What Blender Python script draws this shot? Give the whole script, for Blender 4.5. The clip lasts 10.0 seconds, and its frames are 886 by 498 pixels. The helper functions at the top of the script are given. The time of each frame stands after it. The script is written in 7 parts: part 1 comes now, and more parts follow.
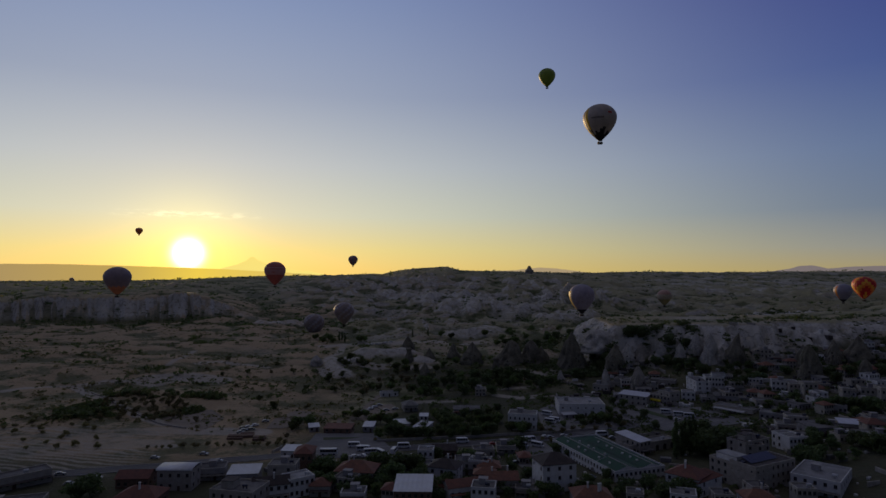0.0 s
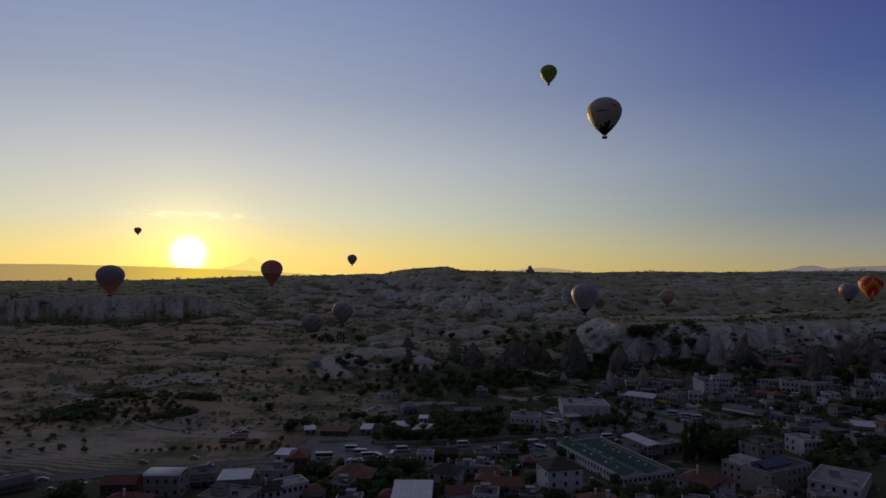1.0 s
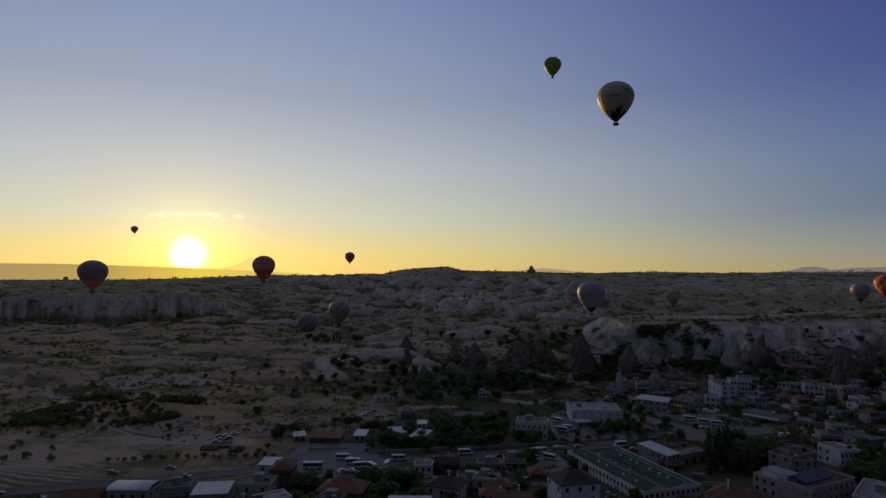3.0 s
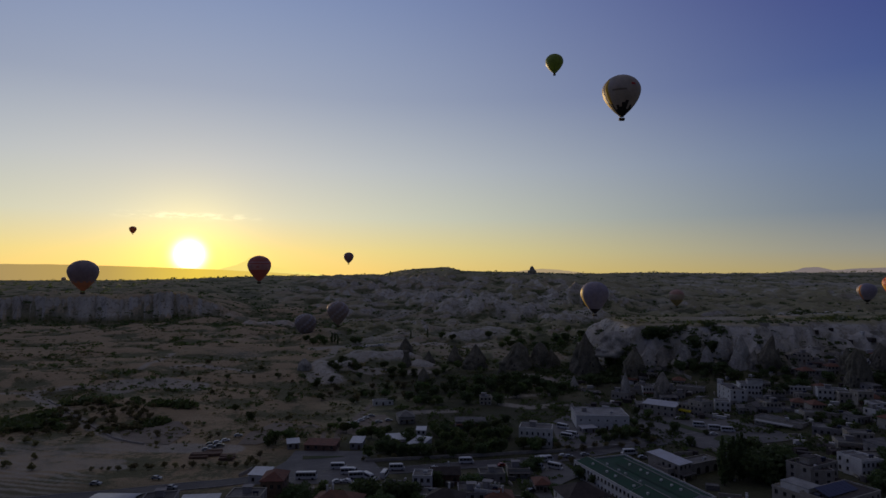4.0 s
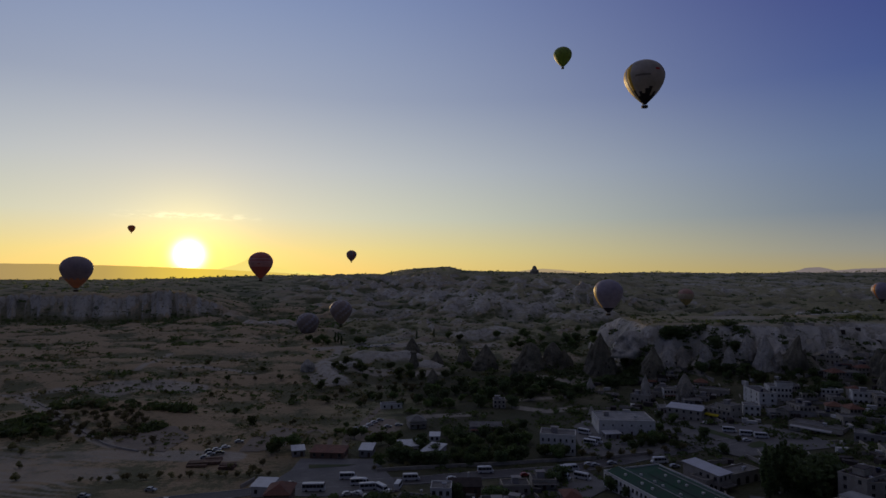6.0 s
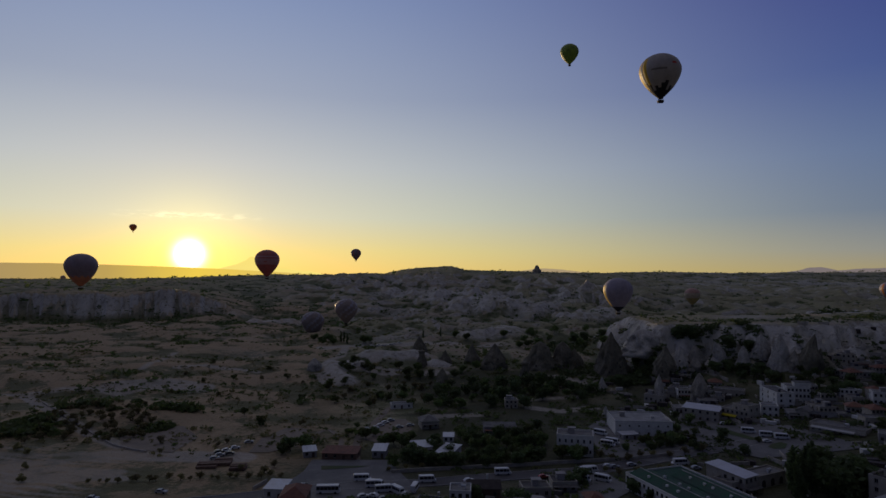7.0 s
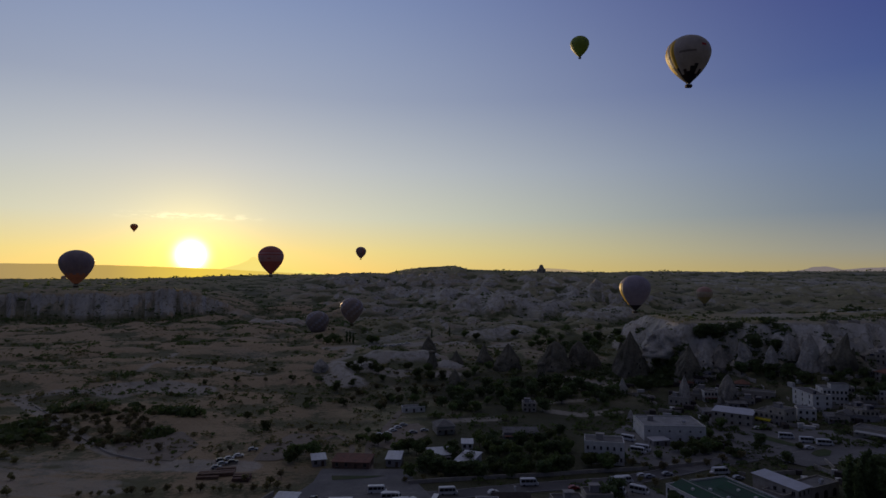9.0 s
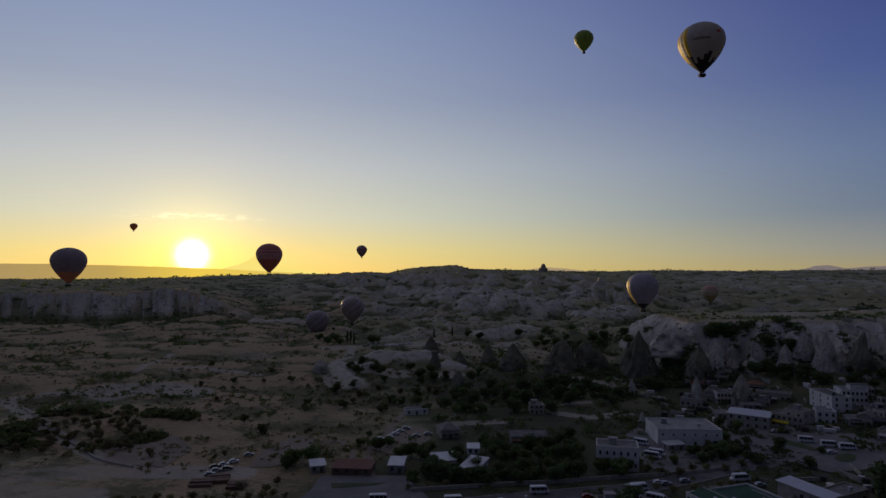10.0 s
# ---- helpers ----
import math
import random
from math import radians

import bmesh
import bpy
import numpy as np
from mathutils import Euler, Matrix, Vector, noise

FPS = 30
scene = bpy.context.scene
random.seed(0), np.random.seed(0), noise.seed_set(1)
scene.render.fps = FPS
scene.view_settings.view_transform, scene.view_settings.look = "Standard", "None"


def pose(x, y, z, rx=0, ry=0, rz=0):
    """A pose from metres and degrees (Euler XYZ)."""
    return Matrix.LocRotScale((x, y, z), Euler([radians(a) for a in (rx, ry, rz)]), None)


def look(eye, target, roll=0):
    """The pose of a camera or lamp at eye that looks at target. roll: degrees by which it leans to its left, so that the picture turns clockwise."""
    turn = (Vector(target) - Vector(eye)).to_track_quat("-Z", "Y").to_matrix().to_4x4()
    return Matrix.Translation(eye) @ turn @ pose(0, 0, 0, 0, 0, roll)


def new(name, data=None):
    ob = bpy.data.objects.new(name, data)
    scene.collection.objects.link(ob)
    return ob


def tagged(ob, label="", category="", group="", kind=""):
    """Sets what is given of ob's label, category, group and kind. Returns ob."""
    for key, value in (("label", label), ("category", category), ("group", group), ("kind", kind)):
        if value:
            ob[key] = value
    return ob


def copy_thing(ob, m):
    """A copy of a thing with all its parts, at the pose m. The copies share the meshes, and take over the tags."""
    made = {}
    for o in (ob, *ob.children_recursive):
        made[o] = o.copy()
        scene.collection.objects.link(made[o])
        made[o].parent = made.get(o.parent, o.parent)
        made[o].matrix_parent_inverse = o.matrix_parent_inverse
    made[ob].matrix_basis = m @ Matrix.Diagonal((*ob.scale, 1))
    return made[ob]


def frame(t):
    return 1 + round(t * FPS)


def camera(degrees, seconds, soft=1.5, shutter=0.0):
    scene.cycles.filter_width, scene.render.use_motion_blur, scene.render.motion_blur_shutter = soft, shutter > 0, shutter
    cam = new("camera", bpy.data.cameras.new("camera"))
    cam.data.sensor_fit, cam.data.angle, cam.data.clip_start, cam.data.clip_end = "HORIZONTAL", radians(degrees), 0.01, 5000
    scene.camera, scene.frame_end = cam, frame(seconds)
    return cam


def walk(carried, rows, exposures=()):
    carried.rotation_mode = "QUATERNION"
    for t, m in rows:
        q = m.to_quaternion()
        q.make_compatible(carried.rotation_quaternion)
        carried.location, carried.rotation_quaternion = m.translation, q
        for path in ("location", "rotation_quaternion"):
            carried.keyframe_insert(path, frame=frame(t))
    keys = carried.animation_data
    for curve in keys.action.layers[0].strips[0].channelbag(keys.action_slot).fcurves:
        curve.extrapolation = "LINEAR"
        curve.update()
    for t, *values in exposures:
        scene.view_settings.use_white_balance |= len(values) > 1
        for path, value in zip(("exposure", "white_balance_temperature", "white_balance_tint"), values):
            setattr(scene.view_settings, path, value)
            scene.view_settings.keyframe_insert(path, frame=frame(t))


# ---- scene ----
cam = camera(73.0, 10.0)
PATH = [
    (0, (-14.37, -18.028, 95.287), (-14.37, -16.029, 95.362), -0.0),
    (0.5, (-14.413, -12.573, 94.519), (-14.413, -10.575, 94.594), -0.0),
    (1, (-14.339, -6.635, 93.601), (-14.34, -4.637, 93.677), -0.0),
    (1.5, (-14.093, -0.801, 92.694), (-14.096, 1.197, 92.77), 0.0),
    (2, (-14.211, 5.564, 91.402), (-14.213, 7.562, 91.479), 0.0),
    (2.5, (-14.465, 12.253, 90.264), (-14.466, 14.251, 90.342), 0.1),
    (4, (-14.236, 31.826, 89.695), (-14.239, 33.824, 89.776), 0.1),
    (4.5, (-14.896, 38.181, 89.269), (-14.899, 40.18, 89.351), 0.1),
    (5, (-16.192, 43.918, 89.038), (-16.196, 45.916, 89.118), 0.1),
    (5.5, (-18.667, 48.597, 88.049), (-18.669, 50.596, 88.131), 0.1),
    (7, (-28.714, 58.554, 85.891), (-28.717, 60.552, 85.972), 0.2),
    (7.5, (-31.232, 62.626, 84.96), (-31.237, 64.624, 85.043), 0.1),
    (8, (-33.324, 67.367, 84.574), (-33.33, 69.366, 84.656), 0.1),
    (8.5, (-35.181, 72.553, 84.119), (-35.187, 74.551, 84.201), 0.1),
    (9, (-36.188, 78.462, 83.346), (-36.196, 80.46, 83.428), 0.1),
    (9.5, (-37.084, 84.569, 82.863), (-37.093, 86.568, 82.944), 0.0),
    (10, (-37.796, 91.0, 82.013), (-37.807, 92.999, 82.094), 0.0),
]
walk(cam, [(t, look(eye, target, roll)) for t, eye, target, roll in PATH])


# ---- light ----
SUN_DIR = Vector((-0.3916, 0.9197, 0.0277)).normalized()
world = bpy.data.worlds.new("world")
scene.world = world
world.use_nodes = True


class Nodes:
    """Short-hand for wiring a node tree."""

    def __init__(self, tree):
        self.tree = tree
        tree.nodes.clear()

    def add(self, kind, **props):
        n = self.tree.nodes.new(kind)
        for k, v in props.items():
            setattr(n, k, v)
        return n

    def wire(self, a, b):
        self.tree.links.new(a, b)

    def put(self, socket, v):
        if isinstance(v, bpy.types.NodeSocket):
            self.wire(v, socket)
        else:
            socket.default_value = v

    def math(self, op, a, b=None, c=None, clamp=False):
        n = self.add("ShaderNodeMath", operation=op, use_clamp=clamp)
        for i, v in enumerate((a, b, c)):
            if v is not None:
                self.put(n.inputs[i], v)
        return n.outputs[0]

    def mix(self, f, a, b, blend="MIX"):
        n = self.add("ShaderNodeMix", data_type="RGBA", blend_type=blend)
        self.put(n.inputs[0], f)
        self.put(n.inputs[6], a if isinstance(a, bpy.types.NodeSocket) else (*a, 1))
        self.put(n.inputs[7], b if isinstance(b, bpy.types.NodeSocket) else (*b, 1))
        return n.outputs[2]

    def ramp(self, f, stops, interp="LINEAR"):
        n = self.add("ShaderNodeValToRGB")
        n.color_ramp.interpolation = interp
        while len(n.color_ramp.elements) < len(stops):
            n.color_ramp.elements.new(0.5)
        for e, (p, c) in zip(n.color_ramp.elements, stops):
            e.position, e.color = p, (*c, 1) if len(c) == 3 else c
        self.put(n.inputs[0], f)
        return n.outputs[0]

    def noise(self, scale, detail=3.0, rough=0.55, vec=None, stretch=None):
        n = self.add("ShaderNodeTexNoise")
        n.inputs["Scale"].default_value, n.inputs["Detail"].default_value, n.inputs["Roughness"].default_value = scale, detail, rough
        if vec is not None:
            if stretch:
                m = self.add("ShaderNodeMapping")
                m.inputs["Scale"].default_value = stretch
                self.wire(vec, m.inputs[0])
                vec = m.outputs[0]
            self.wire(vec, n.inputs["Vector"])
        return n.outputs["Fac"]


def srgb(r, g, b):
    return tuple(((c / 255 + 0.055) / 1.055) ** 2.4 if c > 10 else c / 255 / 12.92 for c in (r, g, b))


w = Nodes(world.node_tree)
way = w.add("ShaderNodeTexCoord").outputs["Generated"]
xyz = w.add("ShaderNodeSeparateXYZ")
w.wire(way, xyz.inputs[0])
dot = w.add("ShaderNodeVectorMath", operation="DOT_PRODUCT")
w.wire(way, dot.inputs[0])
dot.inputs[1].default_value = SUN_DIR
near = w.math("MAXIMUM", dot.outputs["Value"], 0.0)
up = w.math("MAXIMUM", xyz.outputs["Z"], 0.0)
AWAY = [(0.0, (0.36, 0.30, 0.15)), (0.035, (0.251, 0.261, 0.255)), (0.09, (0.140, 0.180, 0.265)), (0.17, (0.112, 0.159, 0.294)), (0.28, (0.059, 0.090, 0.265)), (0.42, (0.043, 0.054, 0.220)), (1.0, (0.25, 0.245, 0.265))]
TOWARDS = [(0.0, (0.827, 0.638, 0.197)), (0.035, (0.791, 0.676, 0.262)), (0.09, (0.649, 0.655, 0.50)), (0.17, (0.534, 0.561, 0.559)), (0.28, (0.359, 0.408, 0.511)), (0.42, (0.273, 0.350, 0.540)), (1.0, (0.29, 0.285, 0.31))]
share = w.math("POWER", w.math("MULTIPLY_ADD", near, 1 / 0.55, -0.45 / 0.55, clamp=True), 1.6)
fade = w.math("MINIMUM", w.math("MAXIMUM", w.math("MULTIPLY_ADD", dot.outputs["Value"], 0.9, 0.55), 0.36), 1.0)
dim = w.add("ShaderNodeCombineColor")
for k in range(3):
    w.wire(fade, dim.inputs[k])
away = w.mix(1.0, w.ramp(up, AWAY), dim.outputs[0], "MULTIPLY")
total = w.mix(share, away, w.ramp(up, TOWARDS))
for power, colour, gain in ((300, (1.0, 0.80, 0.05), 0.34), (7600, (1.0, 0.93, 0.62), 8.0)):
    glow = w.math("MULTIPLY", w.math("POWER", near, power), gain)
    total = w.mix(glow, total, colour, "ADD")
    total.node.clamp_factor = False
nishita = w.add("ShaderNodeTexSky", sky_type="NISHITA", sun_disc=False, sun_elevation=math.asin(SUN_DIR.z),
                sun_rotation=math.atan2(SUN_DIR.x, SUN_DIR.y), altitude=1100, air_density=1.0, dust_density=1.5, ozone_density=2.0)
total = w.mix(0.02, total, nishita.outputs[0], "ADD")
# thin bright streaks of cloud above the sun
streak = w.noise(1.0, 5, 0.65, way, (46, 46, 210))
band = w.math("MULTIPLY", w.ramp(up, [(0.0815, (0, 0, 0)), (0.0855, (1, 1, 1)), (0.089, (1, 1, 1)), (0.094, (0, 0, 0))]),
              w.ramp(near, [(0.9945, (0, 0, 0)), (0.9976, (1, 1, 1))]))
cloud = w.math("MULTIPLY", band, w.ramp(streak, [(0.46, (0, 0, 0)), (0.60, (1, 1, 1))]))
total = w.mix(w.math("MULTIPLY", cloud, 0.42), total, (1.0, 0.86, 0.5), "ADD")
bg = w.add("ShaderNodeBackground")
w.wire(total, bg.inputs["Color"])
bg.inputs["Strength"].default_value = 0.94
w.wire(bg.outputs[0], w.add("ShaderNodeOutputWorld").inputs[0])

sun = new("sun", bpy.data.lights.new("sun", "SUN"))
sun.data.energy, sun.data.angle, sun.data.color = 2.8, radians(0.6), (1.0, 0.70, 0.38)
sun.matrix_world = look(SUN_DIR * 3000, (0, 0, 0))


# ---- materials ----
def material(name, colour, rough=0.8, metal=0.0, vary=0.25, scale=1.0, fine=8.0, bump=0.3, dist=0.1, second=None, mix=(0.4, 0.65), per_object=0.0, coords="Object"):
    """A surface of two tones at two scales with fine relief. colour, second: base colours; scale: patches a metre."""
    m = bpy.data.materials.new(name)
    m.use_nodes = True
    n = Nodes(m.node_tree)
    tex = n.add("ShaderNodeTexCoord").outputs[coords]
    big, small = n.noise(scale, 4, 0.6, tex), n.noise(fine, 3, 0.6, tex)
    other = second or tuple(c * (1 - vary) for c in colour)
    col = n.mix(n.ramp(big, [(mix[0], (0, 0, 0)), (mix[1], (1, 1, 1))]), colour, other)
    col = n.mix(vary, col, n.ramp(small, [(0.3, (0.35, 0.35, 0.35)), (0.7, (1.3, 1.3, 1.3))]), "MULTIPLY")
    if per_object:
        rnd = n.add("ShaderNodeObjectInfo").outputs["Random"]
        hsv = n.add("ShaderNodeHueSaturation")
        n.wire(n.math("MULTIPLY_ADD", rnd, per_object * 2, 1 - per_object), hsv.inputs["Value"])
        n.wire(n.math("MULTIPLY_ADD", rnd, per_object * 0.1, 0.5 - per_object * 0.05), hsv.inputs["Hue"])
        n.wire(col, hsv.inputs["Color"])
        col = hsv.outputs[0]
    b = n.add("ShaderNodeBsdfPrincipled")
    n.wire(col, b.inputs["Base Color"])
    n.wire(n.math("MULTIPLY_ADD", small, 0.25, rough - 0.12, clamp=True), b.inputs["Roughness"])
    b.inputs["Metallic"].default_value = metal
    if bump:
        h = n.add("ShaderNodeBump")
        h.inputs["Strength"].default_value, h.inputs["Distance"].default_value = bump, dist
        n.wire(small, h.inputs["Height"])
        n.wire(h.outputs[0], b.inputs["Normal"])
    n.wire(b.outputs[0], n.add("ShaderNodeOutputMaterial").inputs[0])
    return m


def glow_material(name, colour, strength):
    m = bpy.data.materials.new(name)
    m.use_nodes = True
    n = Nodes(m.node_tree)
    e = n.add("ShaderNodeEmission")
    e.inputs[0].default_value, e.inputs[1].default_value = (*colour, 1), strength
    n.wire(e.outputs[0], n.add("ShaderNodeOutputMaterial").inputs[0])
    return m


def ground_material():
    m = bpy.data.materials.new("ground")
    m.use_nodes = True
    n = Nodes(m.node_tree)
    pos = n.add("ShaderNodeNewGeometry")
    xyz = n.add("ShaderNodeSeparateXYZ")
    n.wire(pos.outputs["Normal"], xyz.inputs[0])
    p = pos.outputs["Position"]
    grass_at, bare_at, rock_at, garden_at, hollow = (n.add("ShaderNodeAttribute", attribute_name=k).outputs["Fac"] for k in ("grass", "bare", "rock", "garden", "hollow"))
    big, mid, fine = n.noise(0.012, 5, 0.6, p), n.noise(0.055, 6, 0.68, p), n.noise(0.5, 4, 0.7, p)
    patch = n.noise(0.028, 6, 0.7, p)
    strata = n.noise(1.0, 4, 0.6, p, (0.015, 0.015, 0.45))
    # dusty soil, dry grass and dark low scrub
    soil = n.mix(mid, (0.30, 0.235, 0.165), (0.46, 0.375, 0.28))
    soil = n.mix(n.math("MULTIPLY", fine, 0.5), soil, (0.27, 0.215, 0.155))
    grass = n.mix(fine, (0.215, 0.20, 0.11), (0.37, 0.34, 0.205))
    g = n.math("ADD", n.math("MULTIPLY", grass_at, 0.55), n.math("MULTIPLY_ADD", mid, 1.6, -0.72), clamp=True)
    col = n.mix(n.ramp(g, [(0.22, (0, 0, 0)), (0.5, (1, 1, 1))]), soil, grass)
    # dry straw colour, warmed and lightened to paint in the sun's glare
    warm_tone = n.mix(mid, (0.38, 0.275, 0.165), (0.52, 0.395, 0.255))
    warm_tone = n.mix(n.math("MULTIPLY", fine, 0.6), warm_tone, (0.30, 0.215, 0.12))
    glare_at = n.add("ShaderNodeAttribute", attribute_name="warm_tone").outputs["Fac"]
    col = n.mix(n.ramp(n.math("MULTIPLY_ADD", mid, 0.6, n.math("SUBTRACT", glare_at, 0.3)), [(0.30, (0, 0, 0)), (0.80, (0.9, 0.9, 0.9))]), col, warm_tone)
    green = n.math("ADD", n.math("MULTIPLY", hollow, 0.30), n.math("MULTIPLY_ADD", patch, 1.5, -0.64))
    green = n.math("ADD", green, n.math("MULTIPLY", n.math("SUBTRACT", fine, 0.5), 0.55))
    scrub_mask = n.ramp(green, [(0.07, (0, 0, 0)), (0.22, (1, 1, 1))])
    col = n.mix(n.math("MULTIPLY", scrub_mask, 0.82), col, n.mix(fine, (0.07, 0.084, 0.042), (0.145, 0.155, 0.08)))
    garden = n.mix(mid, n.mix(fine, (0.045, 0.058, 0.02), (0.085, 0.092, 0.035)), n.mix(fine, (0.075, 0.07, 0.05), (0.135, 0.12, 0.092)))
    col = n.mix(garden_at, col, garden)
    # bare tuff on crests, steep faces and knolls
    tuff = n.mix(mid, (0.29, 0.26, 0.215), (0.47, 0.43, 0.37))
    tuff = n.mix(n.ramp(strata, [(0.38, (0, 0, 0)), (0.66, (1, 1, 1))]), tuff, (0.46, 0.425, 0.37))
    tuff = n.mix(n.math("MULTIPLY", rock_at, 0.7), tuff, n.mix(mid, (0.48, 0.455, 0.415), (0.72, 0.695, 0.65)))
    # dark weathering streaks, which also paint shade that the flat-lit gullies lack
    streak = n.ramp(n.noise(0.06, 5, 0.7, p, (3.0, 3.0, 1.2)), [(0.50, (0, 0, 0)), (0.60, (1, 1, 1))])
    tuff = n.mix(n.math("MULTIPLY", streak, 0.6), tuff, (0.19, 0.175, 0.14))
    bareness = n.math("ADD", n.math("MULTIPLY", hollow, -0.32), n.math("MULTIPLY_ADD", patch, -1.3, 0.52))
    bareness = n.math("ADD", bareness, n.math("MULTIPLY", n.math("SUBTRACT", 0.96, xyz.outputs["Z"]), 2.4))
    bareness = n.math("ADD", bareness, n.math("MULTIPLY_ADD", fine, 0.4, -0.2))
    bareness = n.math("ADD", bareness, n.math("MULTIPLY_ADD", grass_at, -0.55, 0.24))
    rocky = n.math("MAXIMUM", n.math("MULTIPLY", n.ramp(bareness, [(0.08, (0, 0, 0)), (0.30, (1, 1, 1))]), n.math("SUBTRACT", 1.0, garden_at)),
                   n.math("MULTIPLY", rock_at, n.ramp(n.math("MULTIPLY_ADD", big, 0.5, n.math("MULTIPLY", fine, 0.5)), [(0.32, (0.25, 0.25, 0.25)), (0.46, (1, 1, 1))])))
    col = n.mix(rocky, col, tuff)
    col = n.mix(n.math("MULTIPLY", bare_at, n.math("MULTIPLY_ADD", fine, 0.7, 0.5), clamp=True), col, n.mix(fine, (0.33, 0.29, 0.24), (0.54, 0.49, 0.42)))
    b = n.add("ShaderNodeBsdfPrincipled")
    n.wire(col, b.inputs["Base Color"])
    b.inputs["Roughness"].default_value = 0.95
    b.inputs["Specular IOR Level"].default_value = 0.15
    h = n.add("ShaderNodeBump")
    h.inputs["Strength"].default_value, h.inputs["Distance"].default_value = 1.0, 2.2
    n.wire(n.math("MULTIPLY_ADD", fine, 0.6, mid), h.inputs["Height"])
    n.wire(h.outputs[0], b.inputs["Normal"])
    n.wire(b.outputs[0], n.add("ShaderNodeOutputMaterial").inputs[0])
    return m


M = {"ground": ground_material()}

# -- the lie of the land --
def ease(a, b, v):
    s = np.clip((np.asarray(v, float) - a) / (b - a), 0.0, 1.0)
    return s * s * (3.0 - 2.0 * s)


def lattice(ix, iy, seed):
    h = np.sin(ix * 127.1 + iy * 311.7 + seed * 74.7) * 43758.5453
    return h - np.floor(h)


def value_noise(x, y, seed=0):
    ix, iy = np.floor(x), np.floor(y)
    fx, fy = x - ix, y - iy
    fx, fy = fx * fx * (3 - 2 * fx), fy * fy * (3 - 2 * fy)
    a, b = lattice(ix, iy, seed), lattice(ix + 1, iy, seed)
    c, d = lattice(ix, iy + 1, seed), lattice(ix + 1, iy + 1, seed)
    return (a + (b - a) * fx) * (1 - fy) + (c + (d - c) * fx) * fy


def fractal(x, y, seed=0, octaves=4):
    total, amp, norm = 0.0, 1.0, 0.0
    for k in range(octaves):
        total = total + amp * value_noise(x * 2.0 ** k, y * 2.0 ** k, seed + 5 * k)
        norm, amp = norm + amp, amp * 0.5
    return total / norm


def ridged(x, y, seed=0, octaves=3):
    return 1.0 - np.abs(2.0 * fractal(x, y, seed, octaves) - 1.0)


# bearing (as a slope to the side) against the height of the far rim
RIM_BEARING = (-1.2, -0.74, -0.50, -0.43, -0.32, -0.27, -0.17, -0.10, -0.07, -0.03, 0.006, 0.03, 0.06, 0.14, 0.2, 0.29, 0.36, 0.44, 0.55, 0.74, 1.2)
RIM_HEIGHT = (54, 57, 60, 65, 72, 74, 74, 79, 94, 105, 110, 95, 92, 88, 84, 87, 89, 85, 90, 92, 92)
DEPTHS = (500, 620, 800, 930, 1010, 1080, 1180, 1270, 1500, 1850, 2600)
PROFILES = {  # share of the way up to the rim, for five bearings
    -0.45: (0.04, 0.08, 0.13, 0.82, 0.84, 0.86, 0.88, 0.90, 0.95, 1.00, 0.85),
    -0.28: (0.03, 0.07, 0.11, 0.15, 0.20, 0.26, 0.36, 0.48, 0.76, 0.96, 1.00),
    -0.02: (0.02, 0.06, 0.08, 0.10, 0.14, 0.22, 0.28, 0.33, 0.45, 0.64, 1.00),
    0.14: (0.02, 0.05, 0.07, 0.08, 0.14, 0.32, 0.36, 0.40, 0.50, 0.66, 1.00),
    0.50: (0.03, 0.08, 0.10, 0.10, 0.11, 0.13, 0.15, 0.17, 0.22, 0.30, 1.00),
}


def mesa_rim(x):
    return np.interp(x, (80, 105, 137, 200, 250, 330, 455, 700, 1200), (590, 572, 548, 532, 514, 536, 597, 650, 720))


def town_height(x, y):
    z = 1.5 + 3.0 * ease(320, 240, y) + 0.085 * np.maximum(0, x - 75) * ease(90, 200, x)
    z = z + 0.025 * np.maximum(0, -110 - x) + 4.0 * ease(440, 560, y) + 5 * ease(420, 500, y) * ease(110, 190, x)
    return np.minimum(z, 34)


def mesa_share(x, y):
    s = y - mesa_rim(x)
    c = (x + 14.4) / np.maximum(y + 18.0, 1.0) * 560
    bend = 14 * fractal(x / 40, y / 40, 6)
    s = s + 20 * (ridged((c + bend + 0.5 * y) / 46, (y - 0.4 * x) / 70, 3) - 0.62) + 13 * (ridged((c + bend) / 19, (y + bend) / 24, 9) - 0.6) + 6 * (ridged((c + 0.6 * y) / 8, y / 11, 10) - 0.6)
    face = ease(-56, 3, s) * 0.5 + ease(-24, 2, s) * 0.5
    return face * ease(112, 146, x - 0.05 * (y - 560)) * ease(175, 95, s + 20 * fractal(x / 60, y / 60, 4))


def segment_distance(x, y, pts):
    best = np.full(np.shape(x), 1e9)
    for (ax, ay), (bx, by) in zip(pts[:-1], pts[1:]):
        dx, dy = bx - ax, by - ay
        s = np.clip(((x - ax) * dx + (y - ay) * dy) / (dx * dx + dy * dy), 0, 1)
        best = np.minimum(best, np.hypot(x - ax - s * dx, y - ay - s * dy))
    return best


# pale fluted knolls and bluffs of tuff: height, half width, ridge line
MOUNDS = [
    (7.0, 17, [(-92, 588), (-74, 578), (-50, 580)]),
    (4.5, 12, [(-121, 556), (-113, 531), (-99, 503)]),
    (4.0, 10, [(-104, 566), (-97, 545)]),
    (5.0, 11, [(-36, 556), (-28, 552)]),
    (20.0, 62, [(22, 930), (52, 965)]),
    (15.0, 44, [(86, 905), (112, 935)]),
    (16.0, 48, [(-30, 1010), (0, 1050)]),
    (12.0, 38, [(150, 850), (190, 880)]),
    (7.0, 30, [(8, 720), (40, 735)]),
    (6.0, 26, [(-262, 820), (-225, 830)]),
]


